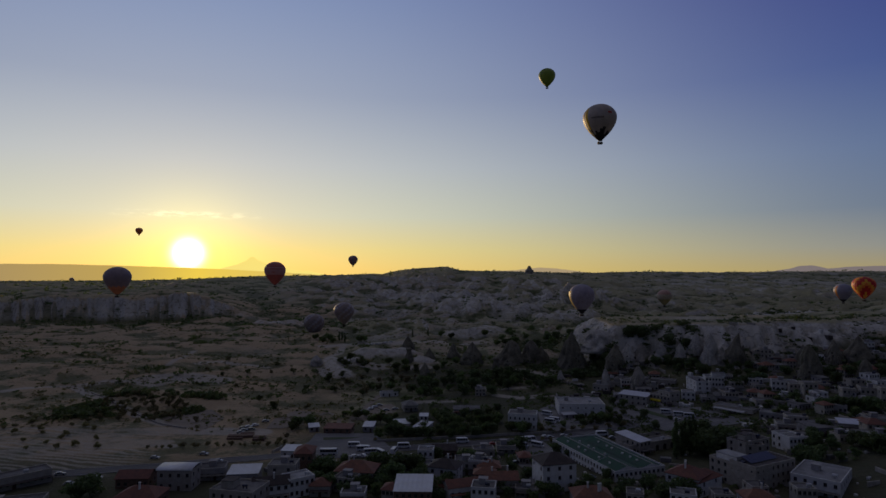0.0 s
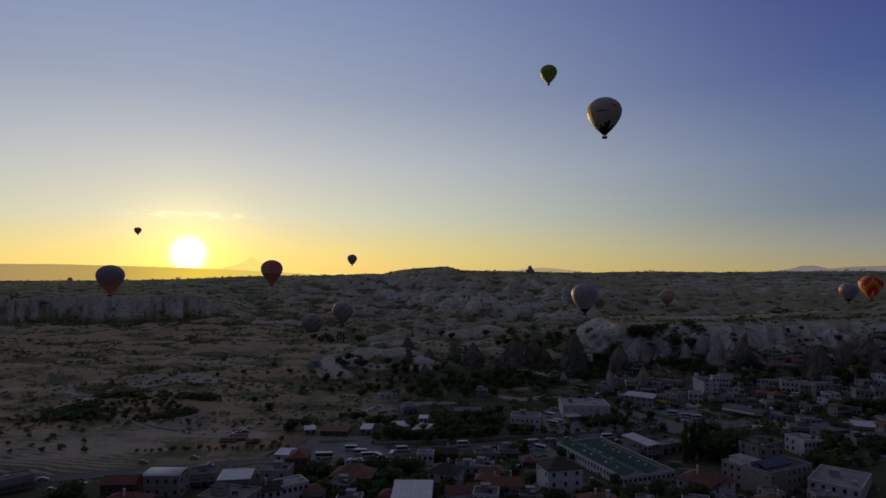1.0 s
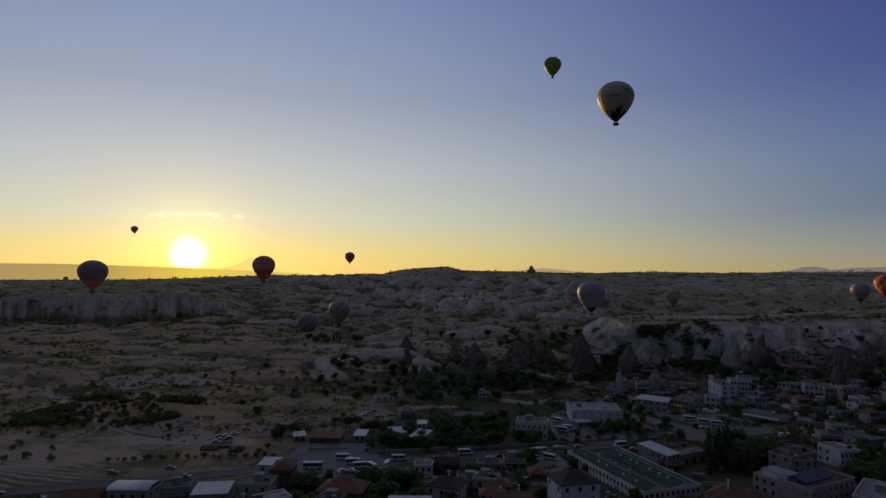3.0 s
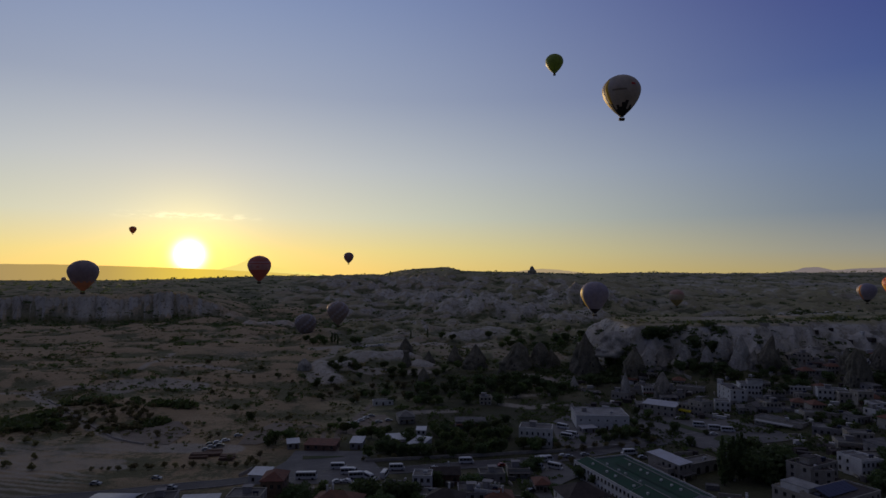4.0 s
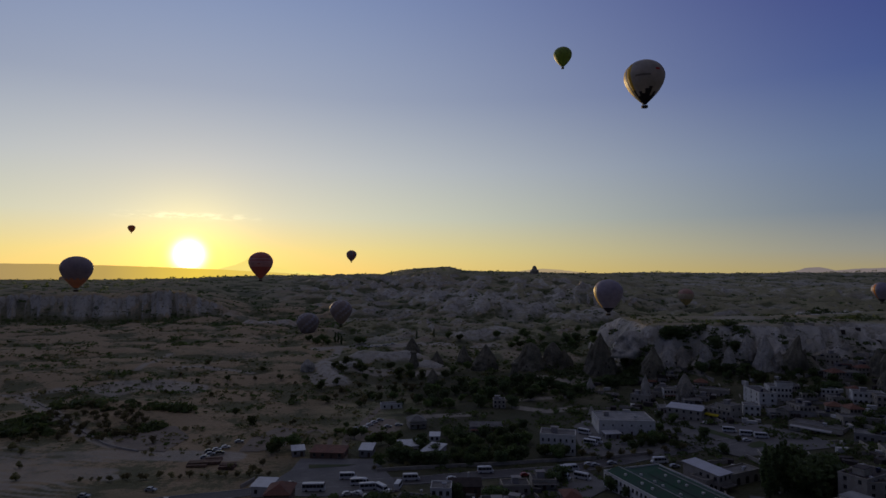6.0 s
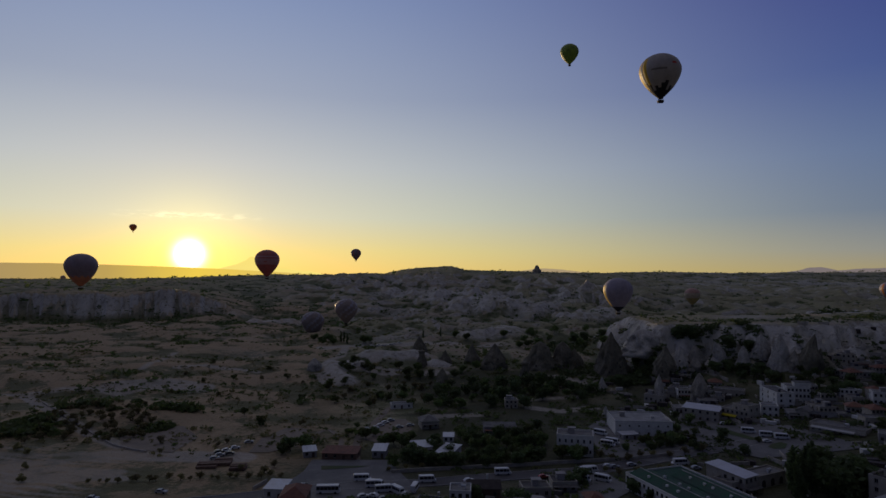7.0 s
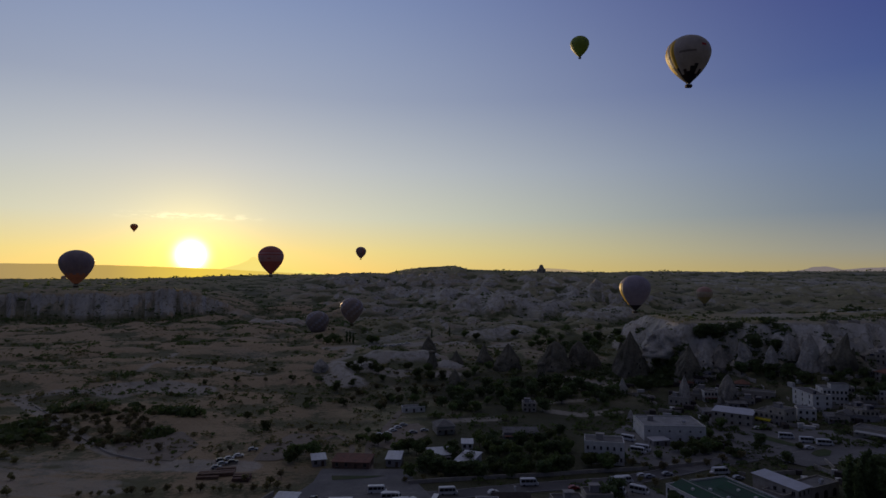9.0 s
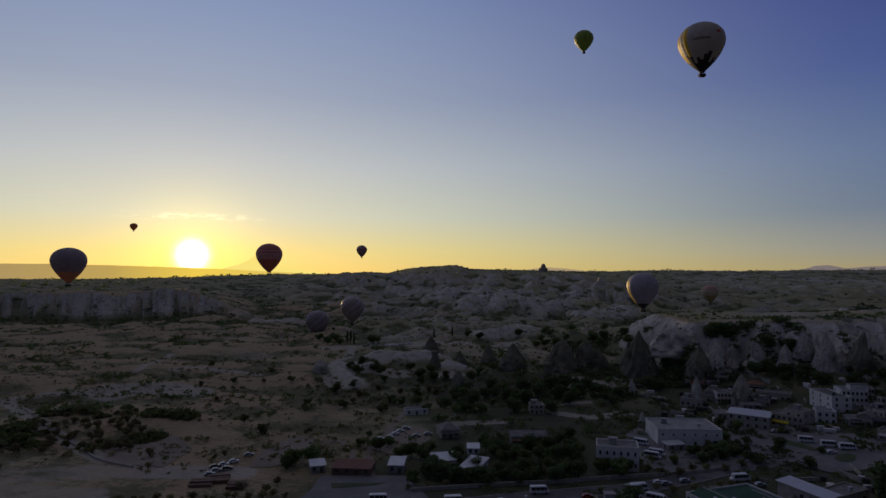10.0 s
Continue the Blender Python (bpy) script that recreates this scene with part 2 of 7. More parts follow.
def mound_share(x, y):
    """How far a spot lies up a knoll, 0 to 1, and the lift that the knolls give."""
    flute = 0.30 * (ridged(x / 9 + fractal(x / 12, y / 12, 131), y / 13, 132) - 0.5) + 0.22 * (ridged(x / 23, y / 27, 133) - 0.5)
    share, lift = 0.0, 0.0
    for high, wide, pts in MOUNDS:
        q = np.clip(1 - segment_distance(x, y, pts) / wide + flute * 0.9, 0, 1.15)
        q = np.where(q > 0.02, q, 0)
        share = np.maximum(share, ease(0.12, 0.6, q))
        lift = lift + high * np.minimum(q, 1) ** 1.25
    return share, lift


def mound_lift(x, y):
    return mound_share(x, y)[1]


def badland_relief(x, y, depth, bearing):
    """Spurs and gullies cut into the slopes under the rim, finer towards the valley floor."""
    wx, wy = 90 * (fractal(x / 170, y / 170, 111, 3) - 0.5), 90 * (fractal(x / 170, y / 170, 112, 3) - 0.5)
    spurs = ridged((x + wx + 0.35 * y) / 120, (y + wy) / 210, 113, 4) ** 1.6 - 0.42
    fins = ridged((x + 0.5 * wx - 0.2 * y) / 44, (y + wy) / 62, 114, 3) ** 1.5 - 0.45
    steps = ridged((x + wx) / 230, (y + 0.6 * wy) / 58, 115, 4) ** 1.4 - 0.45
    middle = ease(-0.30, -0.14, bearing) * ease(0.30, 0.16, bearing)
    right = ease(0.14, 0.28, bearing)
    left = 1 - ease(-0.30, -0.14, bearing)
    on = ease(640, 830, depth) * (1 - 0.94 * ease(1500, 2250, depth)) * (1 - left * ease(1250, 1700, depth))
    z = middle * (spurs * 30 * ease(720, 1150, depth) + fins * 11) + right * (spurs * 12 + steps * 17 + fins * 5) + left * (spurs * 9 + fins * 1.5)
    return z * on


def cliff_share(x, y, depth, bearing):
    """The fluted wall of pale tuff that closes the valley towards the sunrise: 0 at its foot, 1 on its top."""
    bend = fractal(bearing * 9, depth / 400, 141) * 60 - 30
    flutes = 26 * (ridged(bearing * 46 + fractal(x / 50, y / 50, 142) * 0.6, depth / 300, 143) - 0.5) + 15 * (ridged(bearing * 118, depth / 160, 144) - 0.5)
    d = depth + bend + flutes
    return 0.55 * ease(892, 926, d) + 0.45 * ease(918, 938, d)


def height(x, y):
    x, y = np.asarray(x, float), np.asarray(y, float)
    depth = np.maximum(y + 18.0, 1.0)
    bearing = np.clip((x + 14.4) / depth, -1.2, 1.2)
    rim = np.interp(bearing, RIM_BEARING, RIM_HEIGHT)
    keys = sorted(PROFILES)
    shares = [np.interp(depth, DEPTHS, PROFILES[k]) for k in keys]
    wall = cliff_share(x, y, depth, bearing)
    shares[0] = np.interp(depth, (500, 880), (0.04, 0.16)) + 0.66 * wall + np.interp(depth, (940, 1850, 2600), (0.0, 0.18, 0.03))
    share = shares[0]
    for k in range(len(keys) - 1):
        share = share + (shares[k + 1] - shares[k]) * ease(keys[k], keys[k + 1], bearing)
    low = town_height(x, y)
    far = ease(520, 900, y)
    rise = np.maximum(rim - 8, 10) * share
    z = low * (1 - far) + 8 * far + rise * ease(440, 640, y)
    # broken badland slopes, gullies and knolls away from the town
    wild = ease(430, 760, y) * (1 - 0.5 * ease(2000, 2600, y)) * (1 - 0.55 * ease(-0.12, -0.28, bearing))
    rough = ridged(x / 95, y / 140, 21, 4) - 0.55
    z = z + wild * (rough * (11 + 13 * ease(900, 1300, y)) + (ridged(x / 26, y / 44, 33) - 0.55) * 5.5 + (ridged(x / 11, y / 20, 35) - 0.55) * 2.6 * ease(600, 900, y))
    z = z + badland_relief(x, y, depth, bearing)
    z = z + mound_lift(x, y)
    band = ease(960, 1030, depth) * ease(1230, 1100, depth) * ease(-0.05, 0.03, bearing) * ease(0.36, 0.24, bearing)
    z = z + band * ((ridged(bearing * 34 + fractal(x / 50, y / 50, 47), y / 90, 45) - 0.5) * 20 + (ridged(bearing * 100 + fractal(x / 20, y / 20, 48), y / 50, 46) - 0.5) * 8)
    left = ease(-90, -180, x) * ease(250, 330, y)
    z = z + left * (fractal(x / 70, y / 45, 51) - 0.45) * 9 * ease(300, 430, y)
    z = z + (fractal(x / 40, y / 40, 61) - 0.5) * 1.2
    z = z - 55 * ease(2650, 3300, depth) * (1 - 0.6 * ease(3600, 4600, depth))
    share = mesa_share(x, y)
    top = 46.5 + 5 * ease(130, 330, x) * ease(700, 300, x) * 0.6 + (fractal(x / 50, y / 50, 8) - 0.5) * 4
    z = z * (1 - share) + np.maximum(top, z) * share
    face = 4 * share * (1 - share)
    lower = face * ease(0.75, 0.35, share)
    gully = ease(0.80, 0.95, ridged((x + 0.9 * y) / 34 + 0.5 * fractal(x / 14, y / 14, 18), (y - x) / 90, 17, 2)) + 0.6 * ease(0.82, 0.95, ridged((x - 0.5 * y) / 21 + 0.5 * fractal(x / 9, y / 9, 19), (y + x) / 50, 20, 2))
    z = z - face * gully * 6.5
    z = z + lower * ((ridged(x / 15 + fractal(x / 20, y / 20, 16), y / 17, 12) - 0.55) * 13) + face * (ridged(x / 6 + y / 13, y / 9, 14) - 0.6) * 4
    return z
# -- end of the lie of the land --

GRID_X, GRID_Y, GRID_STEP = -320.0, 180.0, 2.0
GRID = height(*np.meshgrid(GRID_X + GRID_STEP * np.arange(380), GRID_Y + GRID_STEP * np.arange(300))).tolist()


def ground_at(x, y):
    """The ground's height at one spot, quickly: from a grid over the town and the valley."""
    u, v = (x - GRID_X) / GRID_STEP, (y - GRID_Y) / GRID_STEP
    if not (0 <= u < 379 and 0 <= v < 299):
        return float(height(x, y))
    i, j = int(u), int(v)
    u, v = u - i, v - j
    a, b = GRID[j], GRID[j + 1]
    return (a[i] * (1 - u) + a[i + 1] * u) * (1 - v) + (b[i] * (1 - u) + b[i + 1] * u) * v




def link(name, verts, faces, mat, parent=None, label="", smooth=False, indices=None):
    """One mesh object from plain lists; mat may be a list with a slot for each face in indices."""
    me = bpy.data.meshes.new(name)
    me.from_pydata(verts, [], faces)
    for k in mat if isinstance(mat, (list, tuple)) else [mat]:
        me.materials.append(k)
    if indices is not None:
        me.polygons.foreach_set("material_index", indices)
    if smooth:
        me.polygons.foreach_set("use_smooth", [True] * len(me.polygons))
    me.update()
    ob = new(name, me)
    ob.parent = parent
    if label:
        tagged(ob, label)
    return ob


def part(name, bm, mat, parent, label="", smooth=False):
    """Links a bmesh as one mesh object under a thing or under a part."""
    me = bpy.data.meshes.new(name)
    bm.to_mesh(me)
    bm.free()
    for k in mat if isinstance(mat, (list, tuple)) else [mat]:
        me.materials.append(k)
    if smooth:
        me.polygons.foreach_set("use_smooth", [True] * len(me.polygons))
    ob = new(name, me)
    ob.parent = parent
    return tagged(ob, label)


def thing(name, label, category, group="", kind=""):
    return tagged(new(name), label, category, group, kind)


# ---- the ground ----
TRACKS = [
    (7, [(-335.2, 422.7), (-311.5, 447.5), (-295.5, 456.8), (-285.1, 464.3), (-264.6, 469.1), (-241.7, 456.3), (-230.2, 471.3), (-213.2, 477.4), (-190.8, 471.7)]),
    (26, [(-252.4, 475.7), (-228.1, 483.3), (-200.6, 476.0)]),
    (8, [(-297.3, 447.4), (-277.8, 431.0), (-237.2, 390.3), (-206.7, 366.2), (-180.0, 344.6)]),
    (14, [(-185.2, 330.3), (-173.2, 332.2), (-159.7, 331.7), (-121.0, 334.3)]),
    (5, [(-260.9, 523.1), (-264.0, 556.8), (-268.4, 597.7)]),
    (6, [(-238.4, 532.2), (-222.7, 549.3), (-196.7, 542.4), (-175.7, 534.8)]),
    (5, [(-211.8, 312.9), (-198.2, 322.2), (-190.1, 325.5)]),
    (6, [(-204.7, 303.4), (-189.4, 312.6), (-163.0, 309.4)]),
    (6, [(-198.2, 294.6), (-177.9, 298.7), (-161.7, 302.9)]),
    (16, [(-141.5, 630.1), (-107.6, 671.2), (-67.1, 650.3), (-16.9, 657.1), (28.3, 670.9)]),
    (10, [(-91.9, 556.1), (-84.0, 580.3), (-62.4, 590.7), (-50.0, 624.5)]),
    (14, [(-123.3, 525.1), (-108.6, 500.6)]),
    (20, [(-85.1, 544.6), (-70.8, 533.7)]),
    (16, [(-39.7, 532.5), (-32.0, 534.1)]),
    (6, [(19.6, 458.9), (37.8, 462.3), (61.4, 469.7)]),
    (9, [(26.7, 439.4), (42.5, 428.9), (65.3, 439.9)]),
    (9, [(-32.2, 415.5), (-7.8, 419.7)]),
    (9, [(54.9, 525.5), (82.0, 506.7), (93.6, 515.5)]),
    (4, [(-283.3, 323.2), (-250.5, 331.2), (-209.4, 327.7), (-193.4, 334.4)]),
    (4, [(-260.8, 294.9), (-226.3, 304.6), (-194.8, 313.1), (-174.3, 309.0)]),
    (5, [(-240.9, 269.9), (-214.9, 279.0), (-192.2, 287.5)]),
    (8, [(-234.4, 282.9), (-210.0, 297.8), (-175.6, 305.5), (-158.5, 301.2)]),
    (5, [(-254.5, 310.1), (-229.1, 318.3), (-192.5, 320.3)]),
    (7, [(-127.0, 570.4), (-119.7, 592.1), (-123.7, 651.1)]),
]


def smoothed(z, down, across):
    """Running means along both ways of a grid."""
    for axis, half in ((0, down), (1, across)):
        pad = [(0, 0), (0, 0)]
        pad[axis] = (half + 1, half)
        c = np.cumsum(np.pad(z, pad, mode="edge"), axis=axis)
        n = z.shape[axis]
        z = (np.take(c, np.arange(n) + 2 * half + 1, axis=axis) - np.take(c, np.arange(n), axis=axis)) / (2 * half + 1)
    return z


def build_ground():
    front = np.radians(np.linspace(-41, 41, 760))
    back = np.radians(np.linspace(41, 319, 70)[1:-1])
    ang = np.concatenate([front, back])
    rings = np.unique(np.concatenate([np.geomspace(3, 150, 40), np.geomspace(150, 700, 300), np.geomspace(700, 1500, 180), np.geomspace(1500, 2900, 110), np.geomspace(2900, 4780, 30)]))
    a, r = np.meshgrid(ang, rings)
    x, y = -15 + r * np.sin(a), -20 + r * np.cos(a)
    z = height(x, y)
    n_r, n_a = x.shape
    verts = np.stack([x, y, z], -1).reshape(-1, 3)
    i, j = np.meshgrid(np.arange(n_r - 1), np.arange(n_a), indexing="ij")
    jn = (j + 1) % n_a
    quads = np.stack([i * n_a + j, i * n_a + jn, (i + 1) * n_a + jn, (i + 1) * n_a + j], -1).reshape(-1, 4)
    quads = quads[:, ::-1]
    me = bpy.data.meshes.new("ground")
    me.vertices.add(len(verts) + 1)
    me.vertices.foreach_set("co", np.append(verts.ravel(), (-15, -20, ground_at(-15, -20))).astype(np.float32))
    tris = np.stack([np.arange(n_a), np.full(n_a, len(verts)), (np.arange(n_a) + 1) % n_a], -1)
    loops = np.concatenate([quads.ravel(), tris.ravel()])
    me.loops.add(len(loops))
    me.loops.foreach_set("vertex_index", loops.astype(np.int32))
    sizes = np.concatenate([np.full(len(quads), 4), np.full(len(tris), 3)])
    me.polygons.add(len(sizes))
    me.polygons.foreach_set("loop_start", np.concatenate([[0], np.cumsum(sizes)[:-1]]).astype(np.int32))
    me.polygons.foreach_set("loop_total", sizes.astype(np.int32))
    me.polygons.foreach_set("use_smooth", np.ones(len(sizes), bool))
    me.update(calc_edges=True)
    me.validate()
    grass, bare, rock, garden = cover(x, y)
    # where the glare is painted: valley floor toward the sun, by bearing
    warm_tone = ease(-0.06, -0.24, (x + 14.4) / np.maximum(y + 18, 1.0)) * ease(1500, 900, r) * (0.55 + 0.6 * fractal(x / 70, y / 45, 86))
    hollow = np.clip((smoothed(z, 7, 17) - z) / np.maximum(1.2, r * 0.0022), -1, 1)
    for key, v in (("grass", grass), ("bare", bare), ("rock", rock), ("garden", garden), ("hollow", hollow), ("warm_tone", warm_tone)):
        at = me.attributes.new(key, "FLOAT", "POINT")
        at.data.foreach_set("value", np.append(v.ravel(), 0.4).astype(np.float32))
    me.materials.append(M["ground"])
    ob = new("ground", me)
    return tagged(ob, "dry grass, pale tuff badlands and dusty tracks reaching the horizon", "ground", kind="structure")


def cover(x, y):
    depth = np.maximum(y + 18, 1)
    bearing = np.clip((x + 14.4) / depth, -1.2, 1.2)
    grass = 0.25 + 0.6 * fractal(x / 120, y / 90, 71) + 0.25 * ease(1300, 2000, depth)
    grass = grass + 0.22 * ease(0.0, 0.12, bearing) * ease(650, 800, depth)
    floor = ease(-0.04, -0.20, bearing) * ease(1000, 820, depth)
    grass = grass + 0.22 * ease(0.16, 0.3, bearing) * ease(640, 720, depth) + 0.55 * floor + 0.2 * ease(-0.22, -0.3, bearing)
    share = mesa_share(x, y)
    grass = grass + 0.15 * ease(0.9, 1.0, share)
    rock = ease(0.06, 0.3, share) * ease(1.0, 0.93, share) * (0.6 + 0.4 * ease(0.38, 0.55, fractal(x / 16, y / 26, 74)))
    wall = cliff_share(x, y, depth, bearing)
    rock = rock + ease(0.02, 0.3, wall) * ease(1.0, 0.9, wall) * ease(-0.27, -0.40, bearing) * (0.35 + 0.5 * ease(0.3, 0.55, fractal(x / 40, y / 60, 76)))
    rock = rock + ease(980, 1040, depth) * ease(1180, 1100, depth) * ease(-0.1, 0.03, bearing) * ease(0.45, 0.24, bearing) * 0.85 * ease(0.35, 0.62, fractal(x / 55, y / 30, 78))
    rock = rock + ease(0.55, 0.75, fractal(x / 80, y / 50, 77)) * ease(460, 560, y) * ease(2200, 1300, y) * 0.5 * ease(-0.4, -0.2, bearing)
    rock = rock + ease(0.2, 0.4, bearing) * ease(1150, 1500, depth) * ease(0.5, 0.62, fractal(x / 60, y / 60, 79)) * 0.6
    rock = np.maximum(rock, 0.8 * mound_share(x, y)[0] * (0.55 + 0.45 * ease(0.35, 0.5, fractal(x / 7, y / 7, 82))))
    bare = np.zeros_like(x)
    for width, pts in TRACKS:
        bare = np.maximum(bare, 0.9 * ease(width * 0.5 + 1.2, width * 0.5 - 0.6, segment_distance(x, y, pts)))
    # worn terraces and wheel tracks of the fields beside the road
    field = ease(-150, -175, x) * ease(348, 330, y) * ease(235, 262, y)
    lines = (y + 0.22 * x + 16 * fractal(x / 60, y / 40, 83) + 5 * fractal(x / 15, y / 15, 84)) / 5.2
    lines = ease(0.30, 0.12, np.abs(lines - np.round(lines))) * ease(0.35, 0.55, fractal(x / 35, y / 12, 85))
    bare = np.maximum(bare * (1 - 0.45 * field), 0.75 * field * lines)
    grass = grass + 0.25 * field * (1 - lines)
    garden = np.clip(ease(520, 430, y) * ease(-60, 20, x) + ease(300, 250, y), 0, 1) * (1 - share)
    garden = np.maximum(garden, ease(0.45, 0.6, fractal(x / 60, y / 40, 81)) * ease(-150, -40, x) * ease(640, 520, y) * (1 - share))
    return grass, bare, np.clip(rock, 0, 1), garden


# ---- hot-air balloons ----
def balloon(label, x, y, z, radius, paints, pattern, tilt=0.0, gores=24, aspect=1.36, dome=0.84):
    """A balloon with its crown at height z; pattern(gore, row, rows) gives the slot of the cloth panel."""
    root = thing("hot_air_balloon", label, "hot air balloon", "hot air balloons in the sky")
    rows = 26
    verts, faces, slots = [], [], []
    drop = radius * aspect
    for k in range(rows + 1):
        q = k / rows
        if q < 0.45:
            a = q / 0.45 * math.pi / 2
            r, h = radius * math.sin(a), radius * dome * math.cos(a)
        else:
            q = (q - 0.45) / 0.55
            r, h = radius * (1 - 0.865 * q ** 1.75), -drop * q
        for g in range(gores * 4):
            a = g * math.tau / (gores * 4)
            puff = 1 + 0.018 * abs(math.sin(g * math.pi / 4)) * min(1, r / radius * 1.5)
            verts.append((r * puff * math.cos(a), r * puff * math.sin(a), h))
    n = gores * 4
    for k in range(rows):
        for g in range(n):
            faces.append((k * n + g, (k + 1) * n + g, (k + 1) * n + (g + 1) % n, k * n + (g + 1) % n))
            slots.append(pattern(g // 4, k, rows))
    link("envelope", verts, faces, paints, root, smooth=True, indices=slots)
    low = -drop
    # scoop, burner frame, basket and suspension cables
    rb, hb = radius * 0.13, radius * 0.14
    base = low - radius * 0.115
    bm = bmesh.new()
    bmesh.ops.create_cone(bm, cap_ends=False, segments=20, radius1=radius * 0.11, radius2=radius * 0.135, depth=radius * 0.06,
                          matrix=Matrix.Translation((0, 0, low - radius * 0.025)))
    part("skirt", bm, M["balloon_dark"], root)
    bm = bmesh.new()
    bmesh.ops.create_cube(bm, size=1, matrix=Matrix.Translation((0, 0, base - hb / 2)) @ Matrix.Diagonal((rb * 2.3, rb * 1.5, hb, 1)))
    bmesh.ops.bevel(bm, geom=bm.edges[:], offset=rb * 0.18, segments=2, affect="EDGES")
    top = [f for f in bm.faces if f.normal.z > 0.9 and f.calc_area() > rb]
    bmesh.ops.inset_region(bm, faces=top, thickness=rb * 0.12)
    bmesh.ops.translate(bm, verts=list({v for f in top for v in f.verts}), vec=(0, 0, -hb * 0.8))
    basket = part("basket", bm, M["wicker"], root, "dark wicker passenger basket with padded rim")
    bm = bmesh.new()
    bmesh.ops.create_cube(bm, size=1, matrix=Matrix.Translation((0, 0, base + radius * 0.06)) @ Matrix.Diagonal((rb * 1.2, rb * 0.8, rb * 0.12, 1)))
    for sx in (-1, 1):
        bmesh.ops.create_cone(bm, cap_ends=True, segments=10, radius1=rb * 0.14, radius2=rb * 0.2, depth=rb * 0.5,
                              matrix=Matrix.Translation((sx * rb * 0.3, 0, base + radius * 0.06 + rb * 0.25)))
    part("burner", bm, M["steel"], root)
    for sx in (-1, 1):
        for sy in (-1, 1):
            foot, head = Vector((sx * rb * 1.05, sy * rb * 0.65, base)), Vector((sx * radius * 0.07, sy * radius * 0.07, low + radius * 0.02))
            d = head - foot
            bm = bmesh.new()
            bmesh.ops.create_cone(bm, cap_ends=True, segments=6, radius1=0.05, radius2=0.05, depth=d.length,
                                  matrix=Matrix.Translation((foot + head) / 2) @ d.to_track_quat("Z", "Y").to_matrix().to_4x4())
            part("cable", bm, M["steel"], root)
    root.matrix_world = pose(x, y, z - radius * dome, 0, tilt, 0)
    return root


build_ground()

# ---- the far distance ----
# emissive ranges: aerial haze is painted into their glowing colours
M["far_ridge_haze"] = glow_material("far_ridge_haze", srgb(178, 152, 92), 1.0)
ridge_nodes = M["far_ridge_haze"].node_tree
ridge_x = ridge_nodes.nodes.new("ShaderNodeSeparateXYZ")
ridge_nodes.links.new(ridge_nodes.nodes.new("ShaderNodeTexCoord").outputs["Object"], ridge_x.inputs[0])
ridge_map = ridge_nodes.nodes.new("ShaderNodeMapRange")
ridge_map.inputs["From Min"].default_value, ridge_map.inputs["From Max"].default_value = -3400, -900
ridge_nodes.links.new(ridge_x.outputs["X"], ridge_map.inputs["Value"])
# ramp along the ridge paints the sunrise glow, yellowest below the sun
ridge_glow_ramp = ridge_nodes.nodes.new("ShaderNodeValToRGB")
ridge_glow_ramp.color_ramp.elements.new(0.35)
ridge_glow_ramp.color_ramp.elements.new(0.62)
for stop, (where, tone) in zip(ridge_glow_ramp.color_ramp.elements, ((0.0, (172, 146, 96)), (0.35, (190, 160, 88)), (0.62, (240, 205, 80)), (1.0, (214, 186, 108)))):
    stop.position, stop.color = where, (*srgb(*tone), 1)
ridge_nodes.links.new(ridge_map.outputs[0], ridge_glow_ramp.inputs[0])
ridge_nodes.links.new(ridge_glow_ramp.outputs[0], next(k for k in ridge_nodes.nodes if k.type == "EMISSION").inputs[0])
M["far_peak_haze"] = glow_material("far_peak_haze", srgb(250, 226, 124), 1.0)
M["far_mesa_haze"] = glow_material("far_mesa_haze", srgb(122, 112, 112), 1.0)
M["far_hill_haze"] = glow_material("far_hill_haze", srgb(168, 148, 116), 1.0)


def skyline(name, label, mat, depth, profile):
    """A far range as a low wedge that glows with painted haze; profile: bearing slope and height over the camera's
    level, in parts of the depth.
    """
    xs = np.linspace(profile[0][0], profile[-1][0], 90)
    hs = np.interp(xs, [p[0] for p in profile], [p[1] for p in profile])
    hs = hs + (fractal(xs * 160, xs * 0, 5) - 0.5) * 0.0009
    verts, faces = [], []
    for b, h in zip(xs, hs):
        verts += [(-14 + b * depth, depth - 60, -60), (-14 + b * depth, depth, 95 + h * depth), (-14 + b * depth, depth + 60, -60)]
    for k in range(len(xs) - 1):
        a = k * 3
        faces += [(a, a + 3, a + 4, a + 1), (a + 1, a + 4, a + 5, a + 2)]
    return tagged(link(name, verts, faces, mat, smooth=True), label, "mountain range", kind="structure")


skyline("backdrop", "hazy yellow ridge far beyond the plateau", M["far_ridge_haze"], 4500,
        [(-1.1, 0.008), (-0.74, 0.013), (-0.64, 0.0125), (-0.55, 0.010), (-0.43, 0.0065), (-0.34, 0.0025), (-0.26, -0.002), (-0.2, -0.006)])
skyline("backdrop", "pale volcano fading into sunrise haze", M["far_peak_haze"], 4640,
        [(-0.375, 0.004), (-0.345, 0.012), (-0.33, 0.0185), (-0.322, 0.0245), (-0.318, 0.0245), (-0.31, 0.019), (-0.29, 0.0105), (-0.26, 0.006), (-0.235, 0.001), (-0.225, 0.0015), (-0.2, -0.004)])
skyline("backdrop", "dim flat-topped mesas on the horizon", M["far_mesa_haze"], 4560,
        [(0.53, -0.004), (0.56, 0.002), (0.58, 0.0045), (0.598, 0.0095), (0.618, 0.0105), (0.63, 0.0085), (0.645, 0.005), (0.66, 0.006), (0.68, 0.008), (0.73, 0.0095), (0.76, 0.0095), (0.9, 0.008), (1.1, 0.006)])
